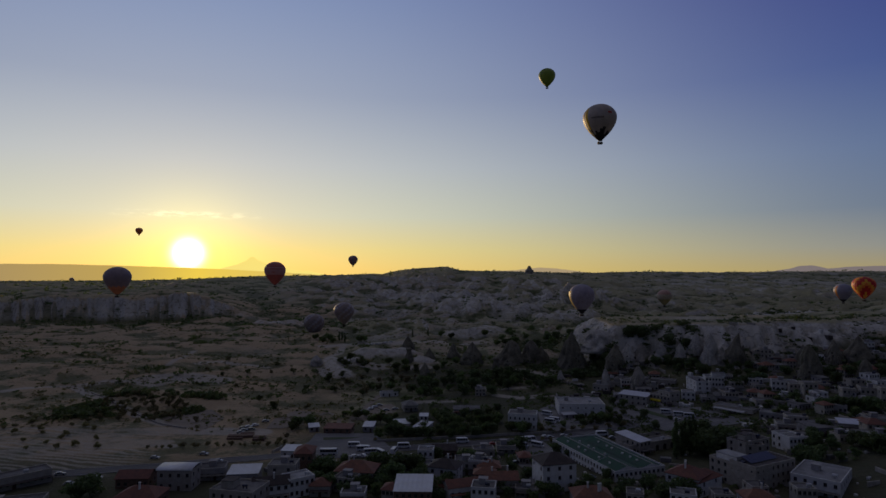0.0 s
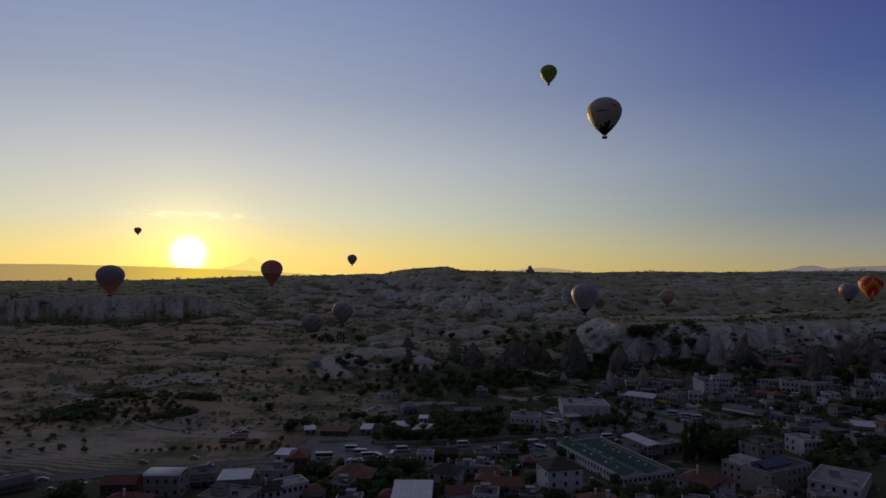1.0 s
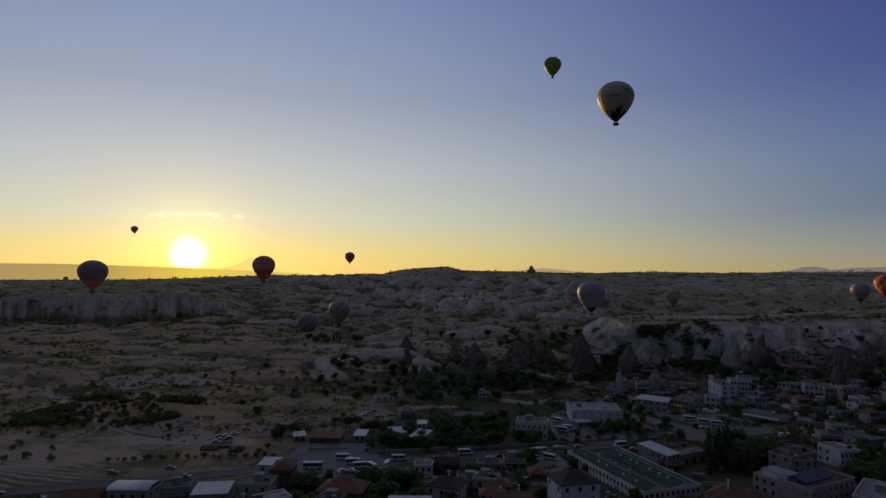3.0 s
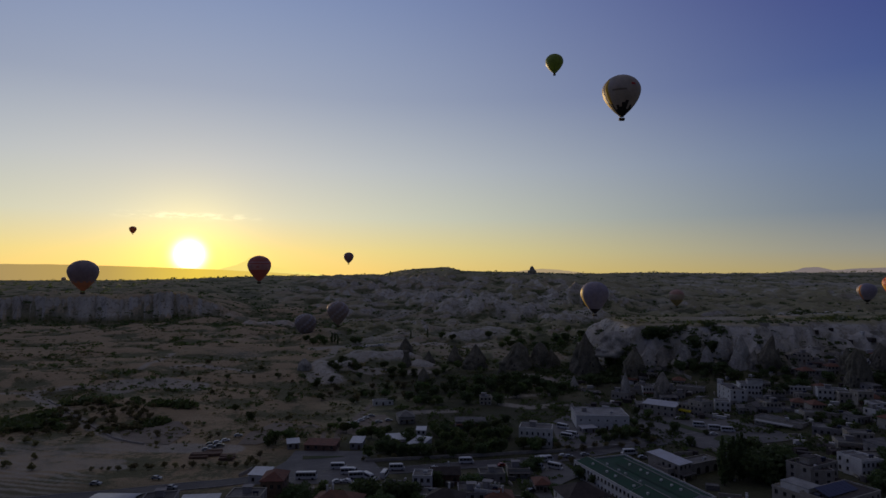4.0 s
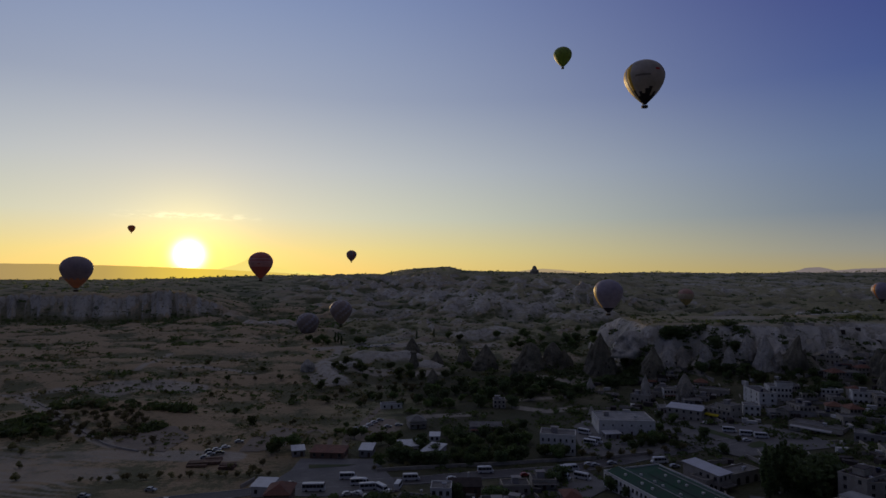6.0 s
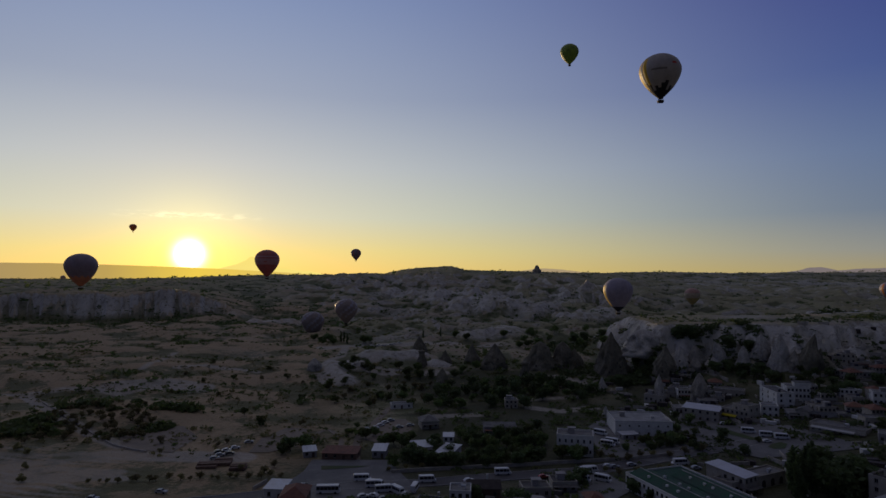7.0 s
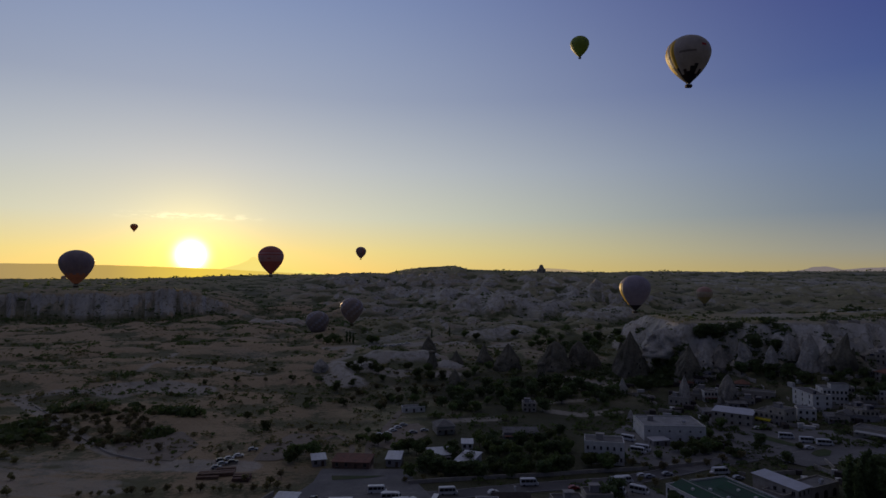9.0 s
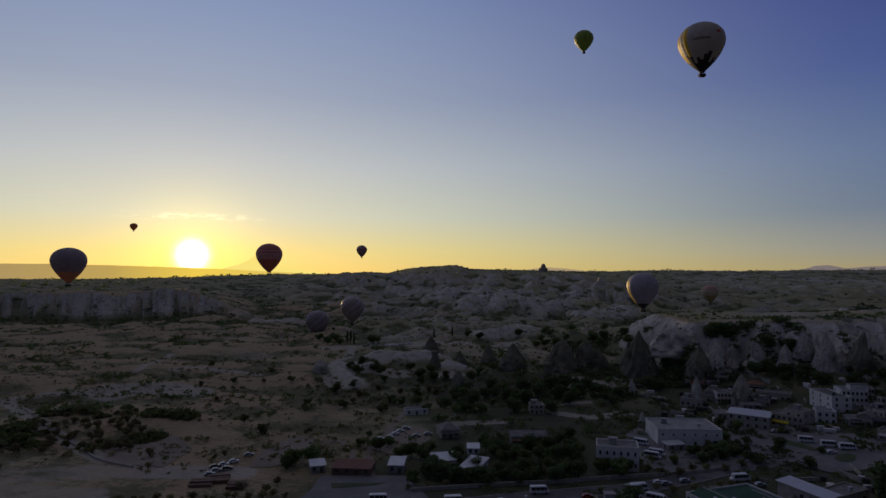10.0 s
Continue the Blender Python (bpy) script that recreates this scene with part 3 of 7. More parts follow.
skyline("backdrop", "low hazy hills beyond the plateau edge", M["far_hill_haze"], 4600,
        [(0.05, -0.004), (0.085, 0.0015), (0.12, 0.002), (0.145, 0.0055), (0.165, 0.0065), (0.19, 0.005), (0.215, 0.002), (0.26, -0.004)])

# ---- balloons ----
M["balloon_dark"] = material("balloon_dark", (0.03, 0.03, 0.035), 0.7, vary=0.2, scale=0.5, fine=6)
M["wicker"] = material("wicker", (0.09, 0.06, 0.035), 0.85, vary=0.4, scale=2, fine=14, bump=0.6)
M["steel"] = material("steel", (0.25, 0.25, 0.26), 0.4, 0.8, vary=0.2, scale=2, fine=10)


def cloth(name, colour):
    """Thin nylon: light comes through it a little."""
    m = material(name, colour, 0.55, vary=0.18, scale=0.25, fine=1.4, bump=0.25, dist=0.25)
    n = m.node_tree
    b = next(k for k in n.nodes if k.type == "BSDF_PRINCIPLED")
    out = next(k for k in n.nodes if k.type == "OUTPUT_MATERIAL")
    t = n.nodes.new("ShaderNodeBsdfTranslucent")
    col = b.inputs["Base Color"].links[0].from_socket
    n.links.new(col, t.inputs["Color"])
    mixer = n.nodes.new("ShaderNodeMixShader")
    mixer.inputs[0].default_value = 0.32
    n.links.new(b.outputs[0], mixer.inputs[1])
    n.links.new(t.outputs[0], mixer.inputs[2])
    n.links.new(mixer.outputs[0], out.inputs[0])
    return m


C = {k: cloth("cloth_" + k, v) for k, v in {
    "white": (0.46, 0.45, 0.46), "black": (0.03, 0.03, 0.04), "green": (0.30, 0.40, 0.09), "yellow": (0.75, 0.50, 0.05), "navy": (0.34, 0.30, 0.35),
    "red": (0.50, 0.04, 0.03), "maroon": (0.50, 0.19, 0.17), "pink": (0.58, 0.40, 0.40), "orange": (0.75, 0.26, 0.04), "lilac": (0.36, 0.34, 0.43),
    "rust": (0.66, 0.30, 0.17), "grey": (0.22, 0.21, 0.21), "cream": (0.62, 0.52, 0.38), "violet": (0.36, 0.30, 0.285), "swirl": (0.46, 0.43, 0.50), "salmon": (0.60, 0.36, 0.29), "warm_tone": (0.52, 0.43, 0.20), "olive": (0.40, 0.40, 0.08)}.items()}


def white_pattern(g, k, rows):
    q = k / rows
    spike = 0.79 + 0.05 * math.sin(g * 2.4) + 0.04 * math.sin(g * 5.1)
    if q > spike:
        return 1
    if g in (10, 11, 13) and 0.24 < q < 0.86:
        return 2
    if g == 12 and 0.3 < q < 0.8 and k % 7 == 0:
        return 4
    if g == 19 and k == 10:
        return 3
    if g in (15, 16, 17) and k == 13:
        return 4
    return 0


balloon("white hot air balloon with black lower panels and yellow sunlit side", 96.9, 403.0, 213.8, 11.6, [C["white"], C["black"], C["yellow"], C["red"], C["grey"]], white_pattern)
# olive gores put the warm light of the sunward edge into the cloth
balloon("plain green hot air balloon floating high in the sky", 135.6, 835.7, 387.8, 11.9, [C["green"], C["olive"]], lambda g, k, n: 1 if g in (11, 12) and k > 12 else 0)
balloon("slate navy hot air balloon with rust lower cone", -291.3, 491.7, 99.3, 10.8, [C["navy"], C["rust"]], lambda g, k, n: 1 if k > n * 0.72 + (g % 2) else 0, aspect=1.36, dome=0.80)
balloon("maroon hot air balloon with pale pink bands", -170.7, 539.5, 104.4, 9.6, [C["maroon"], C["pink"]], lambda g, k, n: 1 if k in (9, 11, 12, 13, 14, 15) and not (k == 13 and g % 6 == 0) else 0, aspect=1.38)
balloon("small dark hot air balloon over the plateau edge", -151.3, 893.0, 119.6, 7.1, [C["navy"], C["maroon"]], lambda g, k, n: 1 if g % 4 == 0 else 0)
balloon("tiny rust hot air balloon beside the sun", -1066.0, 2050.0, 246.6, 11.9, [C["rust"], C["orange"]], lambda g, k, n: g % 3 == 0, dome=0.7)
# yellow gores paint sunlight along the lilac cloth's left edge
balloon("lilac grey hot air balloon hovering over the valley", 128.5, 599.9, 82.2, 12.9, [C["lilac"], C["yellow"], C["black"]], lambda g, k, n: 2 if k > n * 0.86 else (1 if g in (11, 12) and k > 8 else 0), aspect=1.45)
balloon("striped orange and cream hot air balloon low over the badlands", 361.0, 1000.0, 64.3, 11.9, [C["warm_tone"], C["cream"], C["salmon"]], lambda g, k, n: 2 if k < n * 0.36 else (1 if k < n * 0.62 else 0))
balloon("red and yellow chevron hot air balloon", 503.6, 719.9, 89.0, 12.6, [C["red"], C["orange"], C["yellow"]],
        lambda g, k, n: (0, 2, 1, 0)[int(((k / n) * 8 + abs((g % 8) - 4) * 0.8) % 4)], dome=0.78)
# the one orange gore is the sun-warmed edge, done in colour
balloon("pale lilac hot air balloon beside the red one", 604.5, 910.0, 76.3, 12.5, [C["lilac"], C["orange"], C["black"]], lambda g, k, n: 2 if k > n * 0.85 else (1 if g == 12 and k > 5 else 0))
balloon("violet hot air balloon with white swirling stripes", -177.0, 740.0, 42.0, 12.6, [C["violet"], C["swirl"]], lambda g, k, n: 1 if (g + k // 2) % 8 in (0, 3) and k < 20 else 0, aspect=1.35)
balloon("violet and white striped hot air balloon low in the valley", -139.5, 742.0, 56.5, 12.6, [C["violet"], C["swirl"]], lambda g, k, n: 1 if (g + k // 2) % 8 in (0, 3) and k < 20 else 0, aspect=1.35)
balloon("small grey hot air balloon far over the plateau", -1301, 2059, 74.4, 7.7, [C["cream"], C["pink"]], lambda g, k, n: g % 6 == 0)


# ---- materials of the town ----
M.update({
    "stone_wall": material("stone_wall", (0.33, 0.295, 0.245), 0.9, vary=0.35, scale=0.5, fine=3.5, bump=0.5, second=(0.42, 0.38, 0.325), per_object=0.12),
    "white_wall": material("white_wall", (0.66, 0.64, 0.605), 0.85, vary=0.25, scale=0.4, fine=4, bump=0.25, second=(0.54, 0.515, 0.48), per_object=0.1),
    "grey_wall": material("grey_wall", (0.33, 0.31, 0.30), 0.9, vary=0.35, scale=0.4, fine=4, second=(0.25, 0.23, 0.22), per_object=0.1),
    "brown_wall": material("brown_wall", (0.20, 0.12, 0.08), 0.85, vary=0.35, scale=0.6, fine=5, per_object=0.1),
    "red_tile": material("red_tile", (0.21, 0.085, 0.055), 0.85, vary=0.5, scale=0.5, fine=3, bump=0.8, dist=0.15, second=(0.14, 0.065, 0.045), per_object=0.15),
    "dark_roof": material("dark_roof", (0.06, 0.045, 0.04), 0.85, vary=0.4, scale=0.4, fine=3, bump=0.6, per_object=0.1),
    "green_roof": material("green_roof", (0.022, 0.08, 0.045), 0.95, vary=0.35, scale=0.25, fine=2.2, bump=0.4, second=(0.04, 0.07, 0.055)),
    "metal_roof": material("metal_roof", (0.50, 0.50, 0.52), 0.5, 0.2, vary=0.25, scale=0.35, fine=3, bump=0.4, second=(0.45, 0.44, 0.44), per_object=0.08),
    "screed": material("screed", (0.18, 0.17, 0.16), 0.9, vary=0.45, scale=0.3, fine=2, second=(0.10, 0.094, 0.09), per_object=0.35),
    "pale_screed": material("pale_screed", (0.30, 0.295, 0.29), 0.85, vary=0.4, scale=0.25, fine=2, second=(0.20, 0.195, 0.19), per_object=0.12),
    "frame": material("frame", (0.20, 0.17, 0.14), 0.6, vary=0.15, scale=1, fine=9, bump=0.1),
    "glass": material("glass", (0.018, 0.02, 0.024), 0.16, vary=0.1, scale=0.5, fine=2, bump=0.0),
    "door": material("door", (0.10, 0.06, 0.035), 0.7, vary=0.3, scale=1.5, fine=8),
    "solar": material("solar", (0.015, 0.02, 0.05), 0.4, 0.1, vary=0.2, scale=0.6, fine=3, bump=0.1),
    "awning_yellow": material("awning_yellow", (0.62, 0.50, 0.02), 0.7, vary=0.2, scale=1, fine=5),
    "asphalt": material("asphalt", (0.085, 0.08, 0.08), 0.9, vary=0.4, scale=0.12, fine=1.2, bump=0.4, second=(0.12, 0.112, 0.105)),
    "paving": material("paving", (0.135, 0.13, 0.125), 0.9, vary=0.4, scale=0.1, fine=1.4, bump=0.4, second=(0.19, 0.18, 0.17)),
    "dust": material("dust", (0.27, 0.22, 0.165), 0.95, vary=0.35, scale=0.1, fine=0.9, bump=0.5, second=(0.21, 0.17, 0.125)),
    "lawn": material("lawn", (0.05, 0.075, 0.02), 0.95, vary=0.45, scale=0.2, fine=2, bump=0.6, second=(0.075, 0.08, 0.03)),
    "kerb": material("kerb", (0.40, 0.38, 0.36), 0.85, vary=0.3, scale=0.5, fine=4),
    "tuff": material("tuff", (0.32, 0.29, 0.245), 0.95, vary=0.45, scale=0.10, fine=0.7, bump=1.0, dist=0.6, second=(0.20, 0.182, 0.15), mix=(0.35, 0.6), per_object=0.12),
    "dark_tuff": material("dark_tuff", (0.20, 0.18, 0.135), 0.95, vary=0.45, scale=0.10, fine=0.7, bump=1.0, dist=0.6, second=(0.125, 0.115, 0.08), mix=(0.35, 0.6), per_object=0.12),
    "pale_tuff": material("pale_tuff", (0.45, 0.42, 0.375), 0.95, vary=0.4, scale=0.12, fine=0.8, bump=1.0, dist=0.6, second=(0.30, 0.278, 0.245), per_object=0.08),
    # near-black that paints the shade inside openings which are not cut
    "cave": material("cave", (0.03, 0.026, 0.022), 0.95, vary=0.2, scale=1, fine=3),
    "bark": material("bark", (0.09, 0.07, 0.05), 0.95, vary=0.4, scale=1.5, fine=8, bump=0.8),
    "leaf": material("leaf", (0.115, 0.165, 0.045), 0.7, vary=0.5, scale=0.35, fine=2.5, bump=0.0, second=(0.145, 0.16, 0.05), per_object=0.3),
    "leaf_dark": material("leaf_dark", (0.11, 0.155, 0.055), 0.7, vary=0.5, scale=0.4, fine=2.5, bump=0.0, second=(0.10, 0.13, 0.04), per_object=0.2),
    "leaf_dry": material("leaf_dry", (0.24, 0.205, 0.09), 0.8, vary=0.5, scale=0.3, fine=2.5, bump=0.0, second=(0.20, 0.18, 0.075), per_object=0.3),
    "car_white": material("car_white", (0.62, 0.62, 0.62), 0.42, vary=0.08, scale=0.5, fine=4, bump=0.0),
    "car_silver": material("car_silver", (0.30, 0.31, 0.33), 0.45, 0.4, vary=0.08, scale=0.5, fine=4, bump=0.0),
    "car_dark": material("car_dark", (0.04, 0.042, 0.05), 0.25, vary=0.1, scale=0.5, fine=4, bump=0.0),
    "car_red": material("car_red", (0.30, 0.03, 0.025), 0.3, vary=0.1, scale=0.5, fine=4, bump=0.0),
    "tyre": material("tyre", (0.02, 0.02, 0.02), 0.9, vary=0.2, scale=3, fine=12),
    "lamp_glass": material("lamp_glass", (0.7, 0.68, 0.6), 0.2, vary=0.05, scale=3, fine=12, bump=0.0),
    "lamp_red": material("lamp_red", (0.4, 0.02, 0.02), 0.3, vary=0.05, scale=3, fine=12, bump=0.0),
})


# leaves let part of the light through
for key in ("leaf", "leaf_dark", "leaf_dry"):
    tree_nodes = M[key].node_tree
    skin = next(k for k in tree_nodes.nodes if k.type == "BSDF_PRINCIPLED")
    end = next(k for k in tree_nodes.nodes if k.type == "OUTPUT_MATERIAL")
    thin = tree_nodes.nodes.new("ShaderNodeBsdfTranslucent")
    tree_nodes.links.new(skin.inputs["Base Color"].links[0].from_socket, thin.inputs["Color"])
    both = tree_nodes.nodes.new("ShaderNodeMixShader")
    both.inputs[0].default_value = 0.45
    tree_nodes.links.new(skin.outputs[0], both.inputs[1])
    tree_nodes.links.new(thin.outputs[0], both.inputs[2])
    tree_nodes.links.new(both.outputs[0], end.inputs[0])


# ---- generators ----
def box_faces(verts, faces, x0, x1, y0, y1, z0, z1):
    k = len(verts)
    verts += [(x0, y0, z0), (x1, y0, z0), (x1, y1, z0), (x0, y1, z0), (x0, y0, z1), (x1, y0, z1), (x1, y1, z1), (x0, y1, z1)]
    faces += [(k, k + 3, k + 2, k + 1), (k + 4, k + 5, k + 6, k + 7), (k, k + 1, k + 5, k + 4), (k + 1, k + 2, k + 6, k + 5), (k + 2, k + 3, k + 7, k + 6), (k + 3, k, k + 4, k + 7)]


def box(name, x0, x1, y0, y1, z0, z1, mat, parent, label=""):
    v, f = [], []
    box_faces(v, f, x0, x1, y0, y1, z0, z1)
    return link(name, v, f, mat, parent, label)


WINDOW_MESHES = {}


def window_mesh(w, h):
    key = (round(w, 1), round(h, 1))
    if key not in WINDOW_MESHES:
        xs, zs = (-w / 2, -w / 2 + 0.09, -0.04, 0.04, w / 2 - 0.09, w / 2), (0, 0.09, h - 0.09, h)
        v = [(x, y, z) for y in (-0.06, 0.0) for z in zs for x in xs]
        f, holes = [], ((1, 1), (3, 1))

        def solid(i, j):
            return 0 <= i < 5 and 0 <= j < 3 and (i, j) not in holes

        for i in range(5):
            for j in range(3):
                if not solid(i, j):
                    continue
                k = j * 6 + i
                f.append((k, k + 1, k + 7, k + 6))
                for di, dj, p, q in ((0, -1, k, k + 1), (1, 0, k + 1, k + 7), (0, 1, k + 7, k + 6), (-1, 0, k + 6, k)):
                    if not solid(i + di, j + dj):
                        f.append((p, p + 24, q + 24, q))
        v += [(-w / 2 - 0.12, -0.34, 0.0), (w / 2 + 0.12, -0.34, 0.0), (w / 2 + 0.12, -0.34, -0.12), (-w / 2 - 0.12, -0.34, -0.12), (w / 2, -0.06, -0.12), (-w / 2, -0.06, -0.12)]
        f += [(48, 49, 5, 0), (51, 50, 49, 48), (50, 52, 5, 49), (53, 51, 48, 0), (52, 50, 51, 53)]
        pane = bpy.data.meshes.new("pane")
        pane.from_pydata([(-w / 2 + 0.05, -0.02, 0.05), (w / 2 - 0.05, -0.02, 0.05), (w / 2 - 0.05, -0.02, h - 0.05), (-w / 2 + 0.05, -0.02, h - 0.05)], [], [(0, 1, 2, 3)])
        pane.materials.append(M["glass"])
        me = bpy.data.meshes.new("window")
        me.from_pydata(v, [], f)
        me.materials.append(M["frame"])
        WINDOW_MESHES[key] = (me, pane)
    return WINDOW_MESHES[key]


def facade(verts, faces, o, ux, w, h, openings, depth=0.22):
    """A wall as seen from outside, with its openings cut and their reveals."""
    out = Vector((ux.y, -ux.x, 0))
    xs = sorted({0.0, w, *(round(c - a / 2, 4) for c, z, a, b in openings), *(round(c + a / 2, 4) for c, z, a, b in openings)})
    zs = sorted({-2.5, h, *(round(z, 4) for c, z, a, b in openings), *(round(z + b, 4) for c, z, a, b in openings)})

    def at(x, z, d=0.0):
        p = o + ux * x - out * d
        return (p.x, p.y, o.z + z)

    def quad(*pts):
        k = len(verts)
        verts.extend(pts)
        faces.append(tuple(range(k, k + 4)))

    for x0, x1 in zip(xs[:-1], xs[1:]):
        for z0, z1 in zip(zs[:-1], zs[1:]):
            mx, mz = (x0 + x1) / 2, (z0 + z1) / 2
            if not any(abs(mx - c) < a / 2 and z < mz < z + b for c, z, a, b in openings):
                quad(at(x0, z0), at(x1, z0), at(x1, z1), at(x0, z1))
    for c, z, a, b in openings:
        l, r = c - a / 2, c + a / 2
        quad(at(l, z), at(r, z), at(r, z, depth), at(l, z, depth))
        quad(at(r, z), at(r, z + b), at(r, z + b, depth), at(r, z, depth))
        quad(at(r, z + b), at(l, z + b), at(l, z + b, depth), at(r, z + b, depth))
        quad(at(l, z + b), at(l, z), at(l, z, depth), at(l, z + b, depth))


def house(label, x, y, z, rot, w, d, h, roof="flat", wall="stone_wall", cover="screed", rows=2, cols=4, side=2, name="house", win=(1.25, 1.5), chimneys=0, extra=()):
    """A house whose front runs from its base corner along its own x axis, d metres deep, h metres to the eaves."""
    root = thing(name, label, "building")
    rnd = random.Random(round(x * 13 + y * 7))
    corners = [(Vector((0, 0, 0)), Vector((1, 0, 0)), w, cols), (Vector((w, 0, 0)), Vector((0, 1, 0)), d, side),
               (Vector((w, d, 0)), Vector((-1, 0, 0)), w, cols), (Vector((0, d, 0)), Vector((0, -1, 0)), d, side)]
    verts, faces, spots = [], [], []
    storey = h / max(rows, 1)
    for k, (o, ux, length, n) in enumerate(corners):
        openings = []
        for r in range(rows):
            for c in range(n):
                cx = length * (c + 0.5) / n
                if k == 0 and r == 0 and c == n // 2:
                    continue
                if k > 1 and rnd.random() < 0.3:
                    continue
                openings.append((cx, r * storey + storey * 0.32, win[0], min(win[1], storey * 0.5)))
        if k == 0 and n:
            cx = length * (n // 2 + 0.5) / n
            openings.append((cx, 0.02, 1.2, min(2.2, storey * 0.8)))
        facade(verts, faces, o, ux, length, h, openings)
        out = Vector((ux.y, -ux.x, 0))
        for c, zz, a, b in openings:
            p = o + ux * c - out * 0.2
            spots.append((zz < 0.1, p, zz, a, b, math.degrees(math.atan2(ux.y, ux.x))))
    link("wall", verts, faces, M[wall], root)
    for is_door, p, zz, a, b, turn in spots:
        if is_door:
            ob = box("door", -a / 2, a / 2, -0.06, 0.0, 0, b, M["door"], root)
        else:
            frame_mesh, pane_mesh = window_mesh(a, b)
            ob = new("window", frame_mesh)
            ob.parent = root
            new("pane", pane_mesh).parent = ob
        ob.matrix_local = pose(p.x, p.y, zz, 0, 0, turn)
    v, f = [], []
    if roof == "flat":
        link("roof", [(0.25, 0.25, h - 0.1), (w - 0.25, 0.25, h - 0.1), (w - 0.25, d - 0.25, h - 0.1), (0.25, d - 0.25, h - 0.1)], [(0, 1, 2, 3)], M[cover], root)
        for q, zz in ((-0.06, h - 0.2), (-0.06, h + 0.45), (0.25, h + 0.45), (0.25, h - 0.12)):
            v += [(q, q, zz), (w - q, q, zz), (w - q, d - q, zz), (q, d - q, zz)]
        for r in range(3):
            for c in range(4):
                n = (c + 1) % 4
                f.append((r * 4 + c, r * 4 + n, r * 4 + 4 + n, r * 4 + 4 + c))
        link("parapet", v, f, M[wall], root)
    elif roof in ("hip", "gable"):
        o = 0.55
        rise = min(w, d) * (0.27 if roof == "hip" else 0.25)
        along = w >= d
        inset = min(w, d) / 2 if roof == "hip" else -0.0
        if along:
            ridge = [(inset - (o if roof == "gable" else 0), d / 2, h + rise), (w - inset + (o if roof == "gable" else 0), d / 2, h + rise)]
        else:
            ridge = [(w / 2, inset - (o if roof == "gable" else 0), h + rise), (w / 2, d - inset + (o if roof == "gable" else 0), h + rise)]
        eave = [(-o, -o, h - 0.1), (w + o, -o, h - 0.1), (w + o, d + o, h - 0.1), (-o, d + o, h - 0.1)]
        v = eave + ridge + [(a, b, c - 0.18) for a, b, c in eave] + [(a, b, c - 0.18) for a, b, c in ridge]
        if along:
            f = [(0, 1, 5, 4), (2, 3, 4, 5), (1, 2, 5), (3, 0, 4)]
        else:
            f = [(1, 2, 5, 4), (3, 0, 4, 5), (0, 1, 4), (2, 3, 5)]
        under = [tuple(k + 6 for k in reversed(q)) for q in f]
        gables = []
        if roof == "gable":
            gables, f = f[2:], f[:2]
            under = under[:2]
        rim = [(0, 6, 7, 1), (1, 7, 8, 2), (2, 8, 9, 3), (3, 9, 6, 0)]
        link("roof", v, f + under + rim, M[cover], root)
        if gables:
            if along:
                tri = [(0, 0, h - 0.1), (0, d, h - 0.1), (0, d / 2, h + rise - 0.2), (w, 0, h - 0.1), (w, d, h - 0.1), (w, d / 2, h + rise - 0.2)]
            else:
                tri = [(0, 0, h - 0.1), (w, 0, h - 0.1), (w / 2, 0, h + rise - 0.2), (0, d, h - 0.1), (w, d, h - 0.1), (w / 2, d, h + rise - 0.2)]
            link("gable", tri, [(0, 1, 2), (3, 4, 5)], M[wall], root)
    elif roof == "barrel":
        n = 12
        for k in range(n + 1):
            a = math.pi * k / n
            yy, zz = d / 2 - math.cos(a) * (d / 2 + 0.4), h - 0.05 + math.sin(a) * d * 0.13
            v += [(-0.4, yy, zz), (w + 0.4, yy, zz), (-0.4, yy, zz - 0.12), (w + 0.4, yy, zz - 0.12)]
        for k in range(n):
            a, b = k * 4, k * 4 + 4
            f += [(a, a + 1, b + 1, b), (a + 2, b + 2, b + 3, a + 3), (a, b, b + 2, a + 2), (a + 1, a + 3, b + 3, b + 1)]
        f += [(0, 2, 3, 1), (n * 4, n * 4 + 1, n * 4 + 3, n * 4 + 2)]
        link("roof", v, f, M[cover], root, smooth=True)
    elif roof == "sheet":
        n = 2 * max(4, int(w / 1.6))
        for k in range(n + 1):
            xa, lift = -0.4 + (w + 0.8) * k / n, 0.07 * (k % 2)
            v += [(xa, -0.5, h + lift), (xa, d + 0.5, h + d * 0.09 + lift), (xa, -0.5, h - 0.12 + lift), (xa, d + 0.5, h + d * 0.09 - 0.12 + lift)]
        for k in range(n):
            a, b = k * 4, k * 4 + 4
            f += [(a, b, b + 1, a + 1), (a + 2, a + 3, b + 3, b + 2), (a, a + 2, b + 2, b), (a + 1, b + 1, b + 3, a + 3)]
        f += [(0, 1, 3, 2), (n * 4, n * 4 + 2, n * 4 + 3, n * 4 + 1)]
        link("roof", v, f, M[cover], root)
        link("gable", [(0, 0, h - 0.1), (0, d, h - 0.1), (0, d, h + d * 0.09 - 0.1), (w, 0, h - 0.1), (w, d, h - 0.1), (w, d, h + d * 0.09 - 0.1)], [(0, 1, 2), (3, 5, 4)], M[wall], root)
    for k in range(chimneys):
        cx, cy = w * rnd.uniform(0.2, 0.8), d * rnd.uniform(0.25, 0.75)
        top = h + (min(w, d) * 0.3 if roof in ("hip", "gable") else 0.6) + 0.9
        v, f = [], []
        box_faces(v, f, cx - 0.3, cx + 0.3, cy - 0.3, cy + 0.3, h - 0.3, top)
